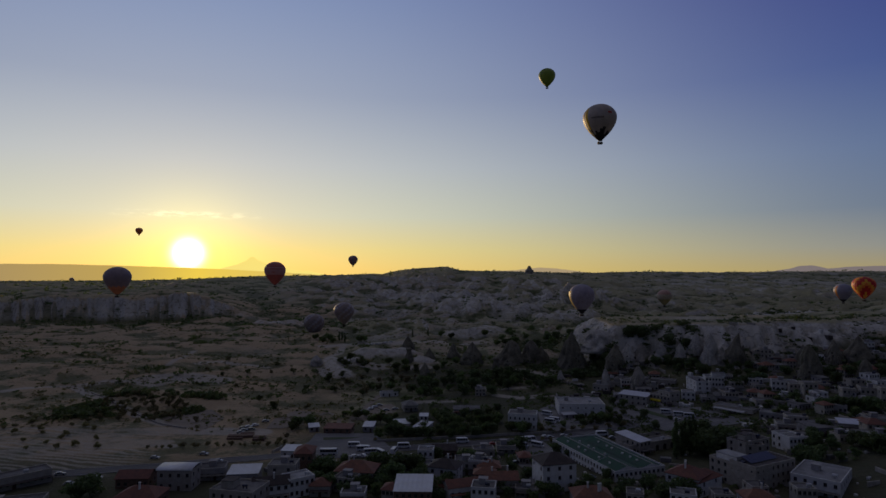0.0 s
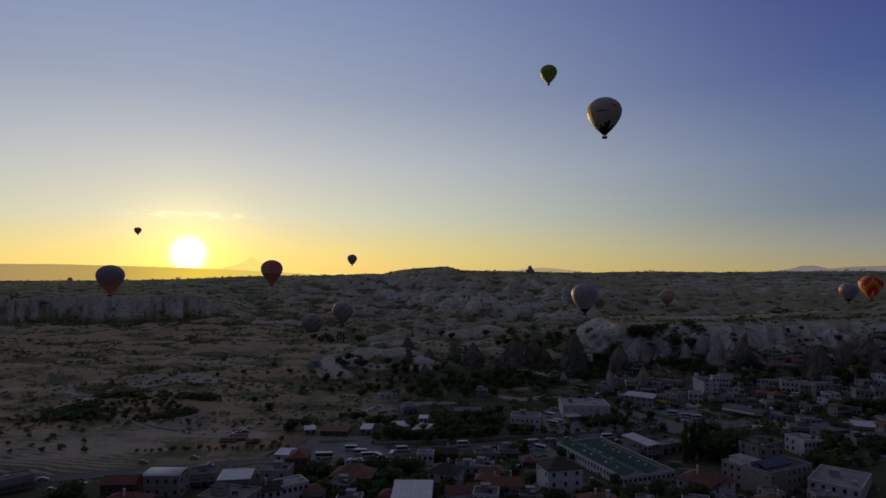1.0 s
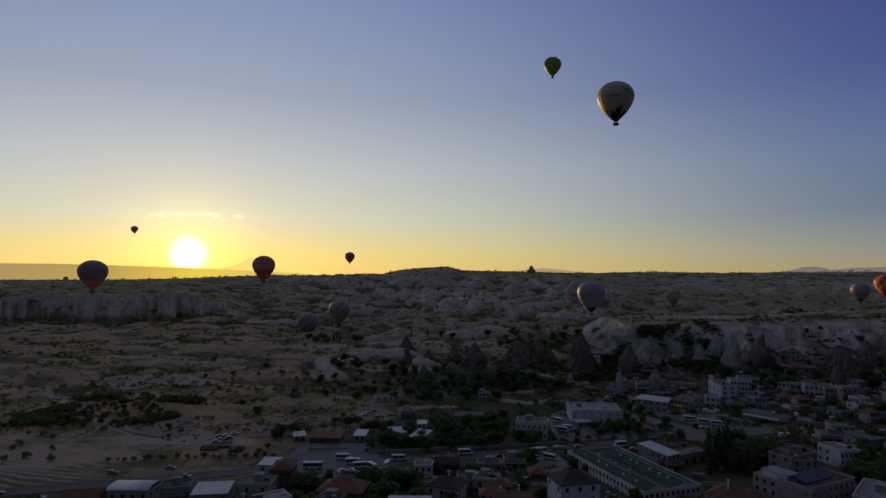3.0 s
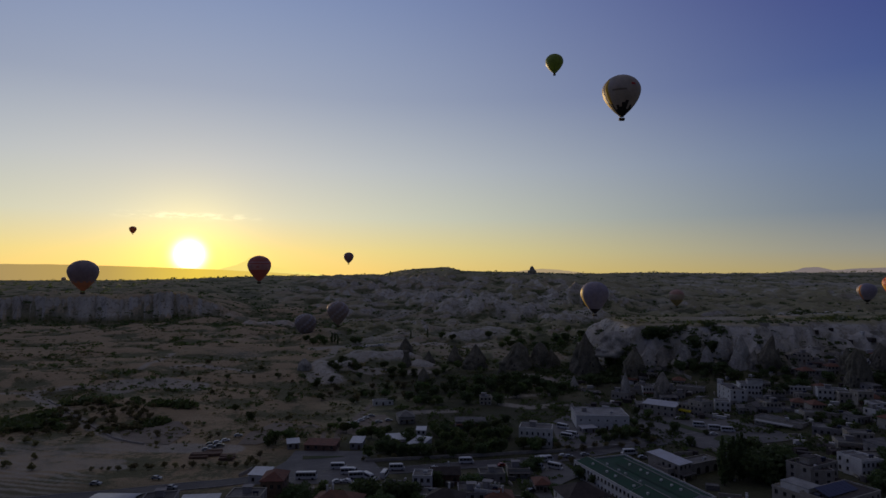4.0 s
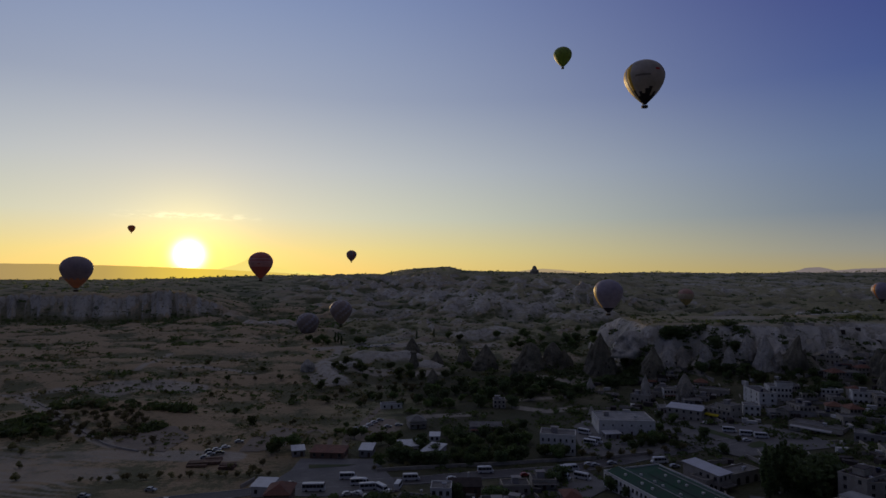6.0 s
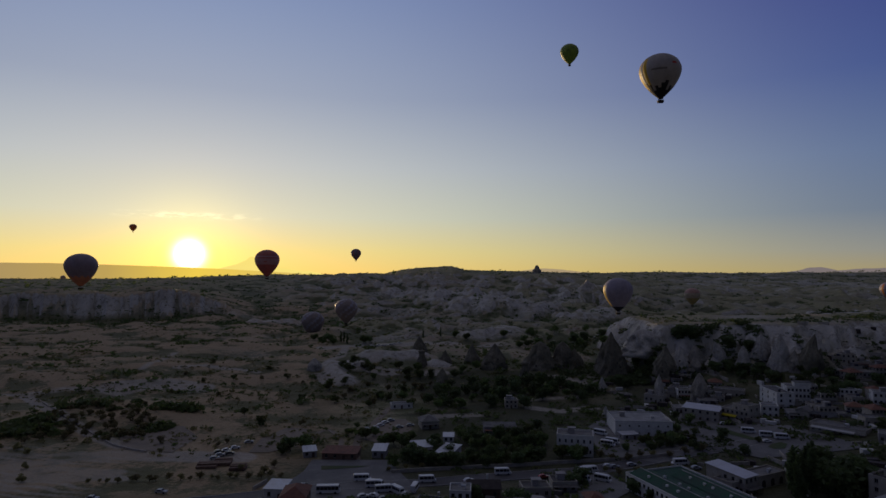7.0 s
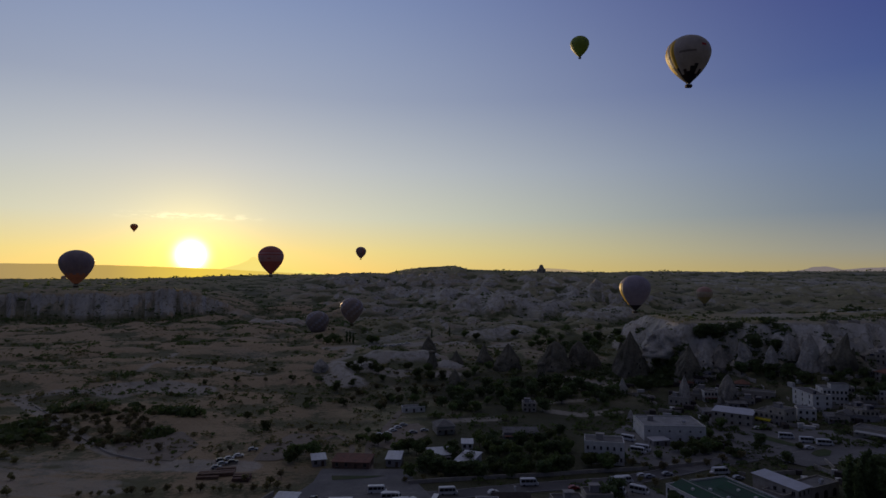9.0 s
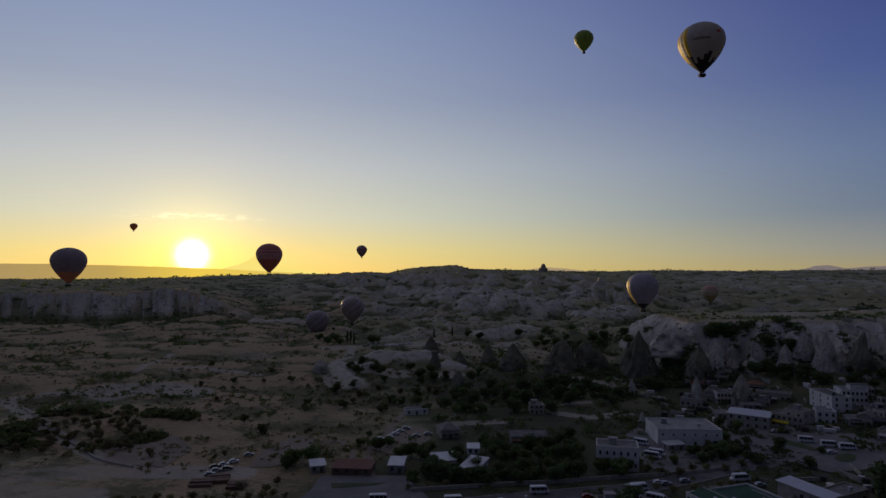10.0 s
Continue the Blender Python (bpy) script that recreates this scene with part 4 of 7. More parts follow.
        box_faces(v, f, cx - 0.42, cx + 0.42, cy - 0.42, cy + 0.42, top + 0.25, top + 0.35)
        for sx in (-0.25, 0.2):
            box_faces(v, f, cx + sx, cx + sx + 0.06, cy - 0.25, cy + 0.25, top, top + 0.25)
        link("chimney", v, f, M["white_wall"], root)
    if roof == "flat" and not extra and rnd.random() < 0.5:
        x0, y0 = w * rnd.uniform(0.08, 0.55), d * rnd.uniform(0.3, 0.55)
        v, f = [], []
        box_faces(v, f, x0, x0 + rnd.uniform(2.2, 3.4), y0, y0 + 2.6, h - 0.2, h + 2.2)
        box_faces(v, f, x0 - 0.25, x0 + 3.6, y0 - 0.3, y0 + 2.9, h + 2.2, h + 2.36)
        link("stair_hut", v, f, M["grey_wall"], root)
    if roof == "flat" and rnd.random() < 0.6:
        cx, cy, r = w * rnd.uniform(0.6, 0.85), d * rnd.uniform(0.2, 0.4), rnd.uniform(0.45, 0.7)
        v, f = [], []
        limb(v, f, (cx - 0.9, cy, h + 1.1), (cx + 0.9, cy, h + 1.1), r, r, 10)
        f += [tuple(range(9, -1, -1)), tuple(range(10, 20))]
        for sx in (-0.7, 0.6):
            box_faces(v, f, cx + sx, cx + sx + 0.1, cy - 0.4, cy + 0.4, h - 0.1, h + 0.8)
        link("water_tank", v, f, M["metal_roof" if rnd.random() < 0.5 else "solar"], root)
    if rows and cols >= 3 and storey > 2.9 and w > 7 and rnd.random() < 0.4:
        v, f = [], []
        box_faces(v, f, 0.2, w - 0.2, -2.6, -0.08, 2.75, 2.9)
        link("porch_roof", v, f, M[rnd.choice(("dark_roof", "red_tile", "screed"))], root)
        for px in (0.5, w / 2, w - 0.5):
            box("porch_post", px - 0.09, px + 0.09, -2.5, -2.32, -1.0, 2.75, M["brown_wall"], root)
    for kind, *a in extra:
        if kind == "block":  # a smaller storey on the roof
            x0, x1, y0, y1, hh, mat, top = a
            v2, f2 = [], []
            box_faces(v2, f2, x0, x1, y0, y1, h - 0.3, h + hh)
            link("roof_room", v2, f2, M[mat], root)
            v3, f3 = [], []
            box_faces(v3, f3, x0 - 0.2, x1 + 0.2, y0 - 0.2, y1 + 0.2, h + hh, h + hh + 0.18)
            link("roof_room_cover", v3, f3, M[top], root)
        elif kind == "ridge":  # a low pitched roof strip with white gable ends and ridge cap
            x0, x1, y0, y1, rise = a
            ym, z0 = (y0 + y1) / 2, h + 0.1
            link("pitched_roof", [(x0, y0, z0), (x1, y0, z0), (x1, ym, z0 + rise), (x0, ym, z0 + rise), (x0, y1, z0), (x1, y1, z0)], [(0, 1, 2, 3), (3, 2, 5, 4)], M[cover], root)
            link("gable_end", [(x0 + 0.02, y0, z0 - 0.1), (x0 + 0.02, y1, z0 - 0.1), (x0 + 0.02, ym, z0 + rise - 0.02), (x1 - 0.02, y0, z0 - 0.1), (x1 - 0.02, y1, z0 - 0.1), (x1 - 0.02, ym, z0 + rise - 0.02)], [(0, 2, 1), (3, 4, 5)], M["white_wall"], root)
            box("ridge_cap", x0, x1, ym - 0.22, ym + 0.22, z0 + rise - 0.05, z0 + rise + 0.1, M["pale_screed"], root)
        elif kind == "vents":
            x0, x1, yy, n = a
            for k in range(n):
                cx = x0 + (x1 - x0) * (k + 0.5 + 0.2 * math.sin(k * 2.3)) / n
                box("roof_vent", cx - 0.45, cx + 0.45, yy - 0.4, yy + 0.4, h, h + 1.5, M["white_wall"], root)
        elif kind == "panel":  # tilted solar panels
            x0, x1, y0, y1, rise = a
            n = max(1, int((x1 - x0) / 2.1))
            for k in range(n):
                xa, xb = x0 + (x1 - x0) * k / n, x0 + (x1 - x0) * (k + 1) / n - 0.08
                link("solar_panel", [(xa, y0, h + 0.4), (xb, y0, h + 0.4), (xb, y1, h + 0.4 + rise), (xa, y1, h + 0.4 + rise), (xa, y0, h + 0.3), (xb, y0, h + 0.3), (xb, y1, h + 0.3 + rise), (xa, y1, h + 0.3 + rise)],
                     [(0, 1, 2, 3), (7, 6, 5, 4), (0, 4, 5, 1), (1, 5, 6, 2), (2, 6, 7, 3), (3, 7, 4, 0)], M["solar"], root)
        elif kind == "awning":
            x0, x1, out, zz, mat = a
            b = [(x0, 0, zz + 0.5), (x1, 0, zz + 0.5), (x1, -out, zz), (x0, -out, zz), (x0, -out, zz - 0.6), (x1, -out, zz - 0.6)]
            link("awning", b, [(0, 3, 2, 1), (3, 4, 5, 2)], M[mat], root)
        elif kind == "arches":
            n, zz, hh = a
            for k in range(n):
                cx = w * (k + 0.5) / n
                pts = [(cx - 1.1, -0.03, zz), (cx + 1.1, -0.03, zz)] + [(cx + 1.1 * math.cos(q), -0.03, zz + hh + 1.1 * math.sin(q)) for q in np.linspace(0, math.pi, 9)]
                # flat dark panel painted as the shaded mouth of an arch
                link("arch", pts, [tuple(range(len(pts)))], M["cave"], root)
    root.matrix_world = pose(x, y, z, 0, 0, rot)
    return root


def leaf_cloud(rnd, lobes, count, size):
    """Leaf sprays scattered over the shells of several lobes: (x, y, z, rx, rz)."""
    verts, faces = [], []
    weight = [l[3] * l[4] for l in lobes]
    for _ in range(count):
        cx, cy, cz, rx, rz = rnd.choices(lobes, weight)[0]
        d = Vector((rnd.gauss(0, 1), rnd.gauss(0, 1), rnd.gauss(0, 1))).normalized()
        s = rnd.uniform(0.55, 1.05)
        p = Vector((cx + d.x * rx * s, cy + d.y * rx * s, cz + d.z * rz * s))
        a = Vector((rnd.gauss(0, 1), rnd.gauss(0, 1), rnd.gauss(0, 0.7))).normalized()
        b = a.cross(d + Vector((0.01, 0.3, 0.1)) + Vector((rnd.uniform(-.6, .6), rnd.uniform(-.6, .6), rnd.uniform(-.6, .6)))).normalized()
        q = size * rnd.uniform(0.6, 1.3)
        k = len(verts)
        verts += [tuple(p - a * q), tuple(p - b * q * 0.55 + a * q * 0.1), tuple(p + a * q), tuple(p + b * q * 0.55 - a * q * 0.1)]
        faces.append((k, k + 1, k + 2, k + 3))
    return verts, faces


def limb(verts, faces, a, b, ra, rb, n=6):
    a, b = Vector(a), Vector(b)
    m = (b - a).to_track_quat("Z", "Y").to_matrix()
    k = len(verts)
    for p, r in ((a, ra), (b, rb)):
        for i in range(n):
            q = m @ Vector((r * math.cos(i * math.tau / n), r * math.sin(i * math.tau / n), 0))
            verts.append(tuple(p + q))
    for i in range(n):
        faces.append((k + i, k + (i + 1) % n, k + n + (i + 1) % n, k + n + i))


def tree(label, seed, tall, wide, leaf, slim=False, name="tree", group="trees of the town", count=900):
    """A broad or columnar tree of the given height and crown width, standing at the origin."""
    rnd = random.Random(seed)
    root = thing(name, label, "tree", group)
    v, f = [], []
    fork = tall * (0.08 if slim else 0.13)
    limb(v, f, (0, 0, -0.6), (0, 0, fork), tall * 0.028, tall * 0.02)
    limb(v, f, (0, 0, fork), (rnd.uniform(-.2, .2), rnd.uniform(-.2, .2), tall * 0.8), tall * 0.02, tall * 0.005)
    lobes = []
    if slim:
        for k in range(7):
            s = k / 6
            lobes.append((rnd.uniform(-.15, .15) * wide, rnd.uniform(-.15, .15) * wide, tall * (0.16 + 0.76 * s), wide * 0.5 * (0.75 + 0.5 * s - 0.95 * s * s), tall * 0.11))
    else:
        for k in range(9):
            a = rnd.uniform(0, math.tau)
            r = wide * rnd.uniform(0.08, 0.33)
            z = tall * rnd.uniform(0.2, 0.72)
            lobes.append((r * math.cos(a), r * math.sin(a), z, wide * rnd.uniform(0.22, 0.34), tall * rnd.uniform(0.16, 0.25)))
            limb(v, f, (0, 0, fork * rnd.uniform(0.8, 1.1)), (r * math.cos(a) * 0.9, r * math.sin(a) * 0.9, z), tall * 0.014, tall * 0.004, 5)
    link("trunk", v, f, M["bark"], root, smooth=True)
    lv, lf = leaf_cloud(rnd, lobes, count, 0.06 * (tall + wide) / 2 + 0.12)
    link("crown", lv, lf, M[leaf], root)
    return root


def fairy_chimney(label, x, y, z, r, h, seed, mat="tuff", sharp=1.0, caves=0, lean=(0, 0), cap=False):
    """A cone of weathered tuff with fluted sides; a few dark blocks paint the shade of cut doors and windows."""
    rnd = random.Random(seed)
    root = thing("fairy_chimney", label, "rock formation", "fairy chimneys of the valley")
    n, rows = 60, 32
    verts, faces = [], []

    def surface(a, s):
        prof = (1 - s ** (1.15 * sharp)) ** (0.82 if sharp < 1.2 else 0.66) * (1 - 0.09 * math.sin(s * 9 + seed)) if not cap else max(0.28, 1 - 0.75 * s) + (0.22 * max(0, 1 - abs(s - 0.93) * 12))
        flute = 1 + 0.06 * math.sin(a * 5 + seed + s) * (1 - s) + 0.04 * math.sin(a * 11 + seed * 2 + s * 3) + 0.32 * noise.noise((math.cos(a) * 2.2, math.sin(a) * 2.2, s * 3.2 + seed * 3.7)) + 0.14 * noise.noise((math.cos(a) * 5, math.sin(a) * 5, s * 7 + seed)) + 0.08 * noise.noise((math.cos(a) * 12, math.sin(a) * 12, s * 13 + seed))
        rr = r * max(prof, 0.03) * flute
        return (rr * math.cos(a) + lean[0] * s * s * h, rr * math.sin(a) * 0.9 + lean[1] * s * s * h, -3 + (h + 3) * s)

    for k in range(rows + 1):
        for i in range(n):
            verts.append(surface(i * math.tau / n, k / rows))
    for k in range(rows):
        for i in range(n):
            faces.append((k * n + i, k * n + (i + 1) % n, (k + 1) * n + (i + 1) % n, (k + 1) * n + i))
    faces.append(tuple(range(rows * n, rows * n + n)))
    link("rock", verts, faces, M[mat], root, smooth=True)
    for k in range(0 if cap or r < 4 else 1 + seed % 2):
        a, size, tall = rnd.uniform(-2.9, -0.2), rnd.uniform(0.42, 0.62), rnd.uniform(0.45, 0.72)
        side = [(vx * size + r * 0.62 * math.cos(a), vy * size + r * 0.5 * math.sin(a), (vz + 3) * tall - 3) for vx, vy, vz in verts]
        link("side_rock", side, faces, M[mat], root, smooth=True)
    for k in range(caves):
        a, s = -math.pi / 2 + rnd.uniform(-0.8, 0.8), rnd.uniform(0.15, 0.55)
        p = Vector(surface(a, s))
        v, f = [], []
        box_faces(v, f, -0.5, 0.5, -0.25, 0.3, -0.7, 0.7)
        ob = link("cave_window", v, f, M["cave"], root)
        ob.matrix_local = pose(p.x, p.y, p.z, -15, 0, math.degrees(a) + 90)
    root.matrix_world = pose(x, y, z)
    return root


def vehicle(name, label, length, wide, high, paint, kind):
    """A road vehicle at the origin, nose along +x: body with a shaped side, panes, lamps and wheels."""
    root = thing(name, label, "vehicle", "parked vehicles")
    L, W, H = length, wide, high
    if kind == "car":
        side = [(-L / 2, 0.3), (-L / 2 + 0.05, 0.85), (-L * 0.42, 0.98), (-L * 0.30, H - 0.03), (L * 0.08, H), (L * 0.24, 1.0), (L * 0.46, 0.86), (L / 2, 0.6), (L / 2, 0.3)]
        glass = [(-L * 0.26, L * 0.05, 1.0, H - 0.1)]
    elif kind == "minibus":
        side = [(-L / 2, 0.35), (-L / 2, H - 0.15), (-L / 2 + 0.2, H), (L * 0.30, H), (L * 0.38, H - 0.35), (L * 0.44, 1.2), (L / 2, 1.0), (L / 2, 0.35)]
        glass = [(-L * 0.46, -L * 0.24, H * 0.5, H - 0.35), (-L * 0.22, 0.0, H * 0.5, H - 0.35), (L * 0.02, L * 0.20, H * 0.5, H - 0.35), (L * 0.22, L * 0.35, H * 0.5, H - 0.4)]
    else:
        side = [(-L / 2, 0.4), (-L / 2, H - 0.2), (-L / 2 + 0.25, H), (L / 2 - 0.45, H), (L / 2 - 0.1, H * 0.6), (L / 2, 1.0), (L / 2, 0.4)]
        glass = [(-L * 0.48 + k * L * 0.157, -L * 0.48 + k * L * 0.157 + L * 0.145, H * 0.48, H - 0.4) for k in range(6)]
    bm = bmesh.new()
    rings = []
    for yy, s in ((-W / 2, 0.985), (-W / 2 + 0.07, 1.0), (W / 2 - 0.07, 1.0), (W / 2, 0.985)):
        rings.append([bm.verts.new((px * s, yy * (1 if pz < H * 0.6 else 0.93), 0.3 + (pz - 0.3) * s)) for px, pz in side])
    n = len(side)
    for ra, rb in zip(rings[:-1], rings[1:]):
        for i in range(n):
            bm.faces.new((ra[i], ra[(i + 1) % n], rb[(i + 1) % n], rb[i]))
    bm.faces.new(rings[0][::-1])
    bm.faces.new(rings[-1])
    bmesh.ops.recalc_face_normals(bm, faces=bm.faces[:])
    part("body", bm, M[paint], root)
    for x0, x1, z0, z1 in glass:
        for sy in (-1, 1):
            yy = sy * W / 2 * 0.975
            box("side_window", x0, x1, min(yy, yy + sy * 0.03), max(yy, yy + sy * 0.03), z0, z1, M["glass"], root)
    (xa, za), (xb, zb) = (side[4], side[5]) if kind != "coach" else (side[3], side[4])
    d = Vector((xb - xa, 0, zb - za))
    out = Vector((-d.z, 0, d.x)).normalized() * 0.02
    if out.x < 0:
        out = -out
    a, b = Vector((xa, 0, za)) + d * 0.12 + out, Vector((xb, 0, zb)) - d * 0.1 + out
    link("windscreen", [(a.x, -W * 0.42, a.z), (a.x, W * 0.42, a.z), (b.x, W * 0.44, b.z), (b.x, -W * 0.44, b.z)], [(0, 3, 2, 1)], M["glass"], root)
    for sx in (-1, 1):
        for sy in (-1, 1):
            r = 0.33 if kind == "car" else (0.36 if kind == "minibus" else 0.48)
            bm = bmesh.new()
            bmesh.ops.create_cone(bm, cap_ends=True, segments=14, radius1=r, radius2=r, depth=0.22,
                                  matrix=Matrix.Translation((sx * L * 0.31, sy * (W / 2 - 0.08), r)) @ pose(0, 0, 0, 90))
            part("wheel", bm, M["tyre"], root)
            box("headlight" if sx > 0 else "tail_light", sx * L / 2 - 0.04, sx * L / 2 + 0.03, sy * W * 0.38 - 0.16, sy * W * 0.38 + 0.16, 0.68, 0.86, M["lamp_glass" if sx > 0 else "lamp_red"], root)
    return root


PAVED = []  # outlines of yards and roads, kept clear of clutter


def surface(name, label, pts, mat, lift, category="road", step=6.0):
    """A flat-lying area inside a polygon, laid over the ground."""
    PAVED.append((list(pts), 0))
    bm = bmesh.new()
    bm.faces.new([bm.verts.new((px, py, 0)) for px, py in pts])
    x0, x1 = min(p[0] for p in pts), max(p[0] for p in pts)
    y0, y1 = min(p[1] for p in pts), max(p[1] for p in pts)
    for axis, a, b in ((0, x0, x1), (1, y0, y1)):
        q = math.ceil(a / step) * step
        while q < b:
            co, no = ((q, 0, 0), (1, 0, 0)) if axis == 0 else ((0, q, 0), (0, 1, 0))
            bmesh.ops.bisect_plane(bm, geom=bm.verts[:] + bm.edges[:] + bm.faces[:], plane_co=co, plane_no=no)
            q += step
    for v in bm.verts:
        v.co.z = ground_at(v.co.x, v.co.y) + lift
    bmesh.ops.recalc_face_normals(bm, faces=bm.faces[:])
    if bm.faces and sum(f.normal.z for f in bm.faces) < 0:
        bmesh.ops.reverse_faces(bm, faces=bm.faces[:])
    ob = part(name, bm, M[mat], None)
    return tagged(ob, label, category, kind="structure")


def strip(name, label, pts, width, mat, lift, category="road", kerbs=False, high=0.0):
    """A road, path or wall along a line of points, draped over the ground."""
    PAVED.append((list(pts), width))
    line = []
    for (ax, ay), (bx, by) in zip(pts[:-1], pts[1:]):
        n = max(1, int(math.hypot(bx - ax, by - ay) / 4))
        line += [(ax + (bx - ax) * k / n, ay + (by - ay) * k / n) for k in range(n)]
    line.append(pts[-1])
    for _ in range(6):
        line = [line[0]] + [((a[0] + 2 * b[0] + c[0]) / 4, (a[1] + 2 * b[1] + c[1]) / 4) for a, b, c in zip(line[:-2], line[1:-1], line[2:])] + [line[-1]]
    verts, faces, edges = [], [], []
    for k, (px, py) in enumerate(line):
        qx, qy = line[min(k + 1, len(line) - 1)]
        rx, ry = line[max(k - 1, 0)]
        d = Vector((qx - rx, qy - ry, 0)).normalized()
        s = Vector((-d.y, d.x, 0)) * width / 2
        edges.append((px, py, s))
        za, zb = ground_at(px + s.x, py + s.y), ground_at(px - s.x, py - s.y)
        zt = max(za, zb) if high else 0
        if high:
            verts += [(px + s.x, py + s.y, zt + high), (px - s.x, py - s.y, zt + high), (px + s.x, py + s.y, za - 0.5), (px - s.x, py - s.y, zb - 0.5)]
        else:
            verts += [(px + s.x, py + s.y, za + lift), (px - s.x, py - s.y, zb + lift), (px + s.x, py + s.y, za - 0.4), (px - s.x, py - s.y, zb - 0.4)]
    for k in range(len(line) - 1):
        a, b = k * 4, k * 4 + 4
        faces += [(a, a + 1, b + 1, b), (a, b, b + 2, a + 2), (a + 1, a + 3, b + 3, b + 1)]
    faces += [(0, 2, 3, 1), (len(line) * 4 - 4, len(line) * 4 - 3, len(line) * 4 - 1, len(line) * 4 - 2)]
    ob = tagged(link(name, verts, faces, M[mat]), label, category, kind="structure")
    if kerbs:
        for side in (-1, 1):
            v, f = [], []
            for px, py, s in edges:
                n = s.normalized()
                for off, up in ((0, lift - 0.1), (0, lift + 0.15), (0.3, lift + 0.15), (0.3, -0.3)):
                    q = s * side + n * side * off
                    v.append((px + q.x, py + q.y, ground_at(px + q.x, py + q.y) + up))
            for k in range(len(edges) - 1):
                a, b = k * 4, k * 4 + 4
                f += [(a + i, a + i + 1, b + i + 1, b + i) for i in range(3)]
            tagged(link("kerb", v, f, M["kerb"]), "pale concrete kerb along the asphalt road", "kerb", kind="structure")
    return ob


def on_ground(x, y, turn=0.0, size=1.0, sink=0.0):
    return pose(x, y, ground_at(x, y) - sink, 0, 0, turn) @ Matrix.Diagonal((size, size, size, 1))


# ---- houses on the near side of the road ----
house('pale stone three-storey house under a curved metal roof', -132.2, 231.9, 4.9, -1, 14.3, 9, 8.6, "barrel", "stone_wall", "metal_roof", 2, 4, 2)
house('long low stone building with small windows and tiled edge', -199.6, 218.0, 6.4, 47, 28.8, 9, 5.2, "flat", "stone_wall", "screed", 1, 12, 2, win=(0.8, 1.0))
house('flat-roofed stone house with a small gabled roof room', -102.9, 212.2, 4.6, -13, 17.9, 13, 8, "flat", "stone_wall", "screed", 2, 5, 3, extra=(('block', 3, 8, 3, 8, 2.6, 'stone_wall', 'dark_roof'),))
house('white house under a dark gabled roof', -88.3, 218.6, 4.7, 19, 13.7, 9, 6.6, "gable", "white_wall", "dark_roof", 2, 5, 2, chimneys=1)
house('white house with a pale flat roof and dark windows', -75.5, 223.6, 4.7, 36, 10.8, 9, 7.2, "flat", "white_wall", "pale_screed", 2, 5, 3)
house('plain pale stone box house', -89.4, 241.2, 4.7, 1, 11.8, 9, 7.5, "flat", "stone_wall", "screed", 2, 2, 2)
house('low workshop under pale sheet metal', -106.0, 239.7, 4.8, 7, 12.6, 10, 4.4, "sheet", "grey_wall", "metal_roof", 1, 4, 2)
house('small white-roofed shed beside the road', -94.4, 281.3, 2.9, -5, 7.5, 8, 4, "sheet", "white_wall", "metal_roof", 1, 2, 1)
house('brown rendered house with a shallow tiled roof', -81.5, 254.9, 4.4, 3, 8.1, 11, 9, "hip", "brown_wall", "red_tile", 2, 3, 3)
house('brown house under a broad red hipped roof', -60.6, 240.6, 4.3, -7, 16.7, 12, 6, "hip", "grey_wall", "red_tile", 2, 4, 3, chimneys=2)
house('low house with a faded red tiled roof', -68.0, 226.3, 4.6, 0, 7.9, 8, 4.6, "hip", "stone_wall", "red_tile", 1, 3, 2)
house('brown clad building under a wide metal roof', -33.0, 212.7, 4.4, -1, 14.2, 15, 7.5, "sheet", "brown_wall", "metal_roof", 2, 6, 3)
house('white two-storey house with a grey hipped roof', -20.9, 242.5, 4.3, -19, 12.5, 10, 7.4, "hip", "white_wall", "dark_roof", 2, 3, 2, chimneys=1)
house('white house under a long maroon tiled roof', -11.9, 222.3, 4.3, 20, 14.8, 8, 5.2, "gable", "white_wall", "red_tile", 1, 5, 2)
house('stone house with a bright red-orange tiled roof', 3.3, 232.0, 4.2, 2, 13.5, 9, 5.2, "gable", "stone_wall", "red_tile", 1, 4, 2, chimneys=2)
house('house with a weathered brown roof and chimneys', 1.1, 250.0, 4.1, 1, 10.0, 9, 4.6, "hip", "brown_wall", "red_tile", 1, 3, 2, chimneys=2)
house('small brown-roofed house with a pale terrace', -19.4, 282.2, 2.6, 1, 11.8, 8, 4.2, "gable", "brown_wall", "dark_roof", 1, 3, 2, chimneys=1)
house('grey unfinished flat-roofed house', -8.8, 253.4, 4.0, 0, 10.1, 11, 5.5, "flat", "grey_wall", "screed", 2, 3, 2)
house('low grey house with a flat roof', -38.8, 261.3, 4.0, -12, 8.6, 9, 4.5, "flat", "grey_wall", "screed", 1, 3, 2)
house('white three-storey apartment house with a dark roof', 26.6, 230.6, 4.4, 13, 14.8, 12, 11.5, "hip", "white_wall", "dark_roof", 3, 3, 3)
house('house under a red tiled roof with pale chimneys', 35.9, 212.9, 4.3, -1, 14.3, 11, 5, "hip", "stone_wall", "red_tile", 1, 4, 2, chimneys=3)
house('white two-storey villa under a brown-red hipped roof', 77.9, 233.6, 4.7, -46, 13.6, 12, 7.6, "hip", "white_wall", "red_tile", 2, 4, 3, chimneys=2)
house('white wing of the villa under a red roof', 87.3, 223.8, 4.7, 35, 17.0, 9, 6.4, "hip", "white_wall", "red_tile", 2, 2, 2)
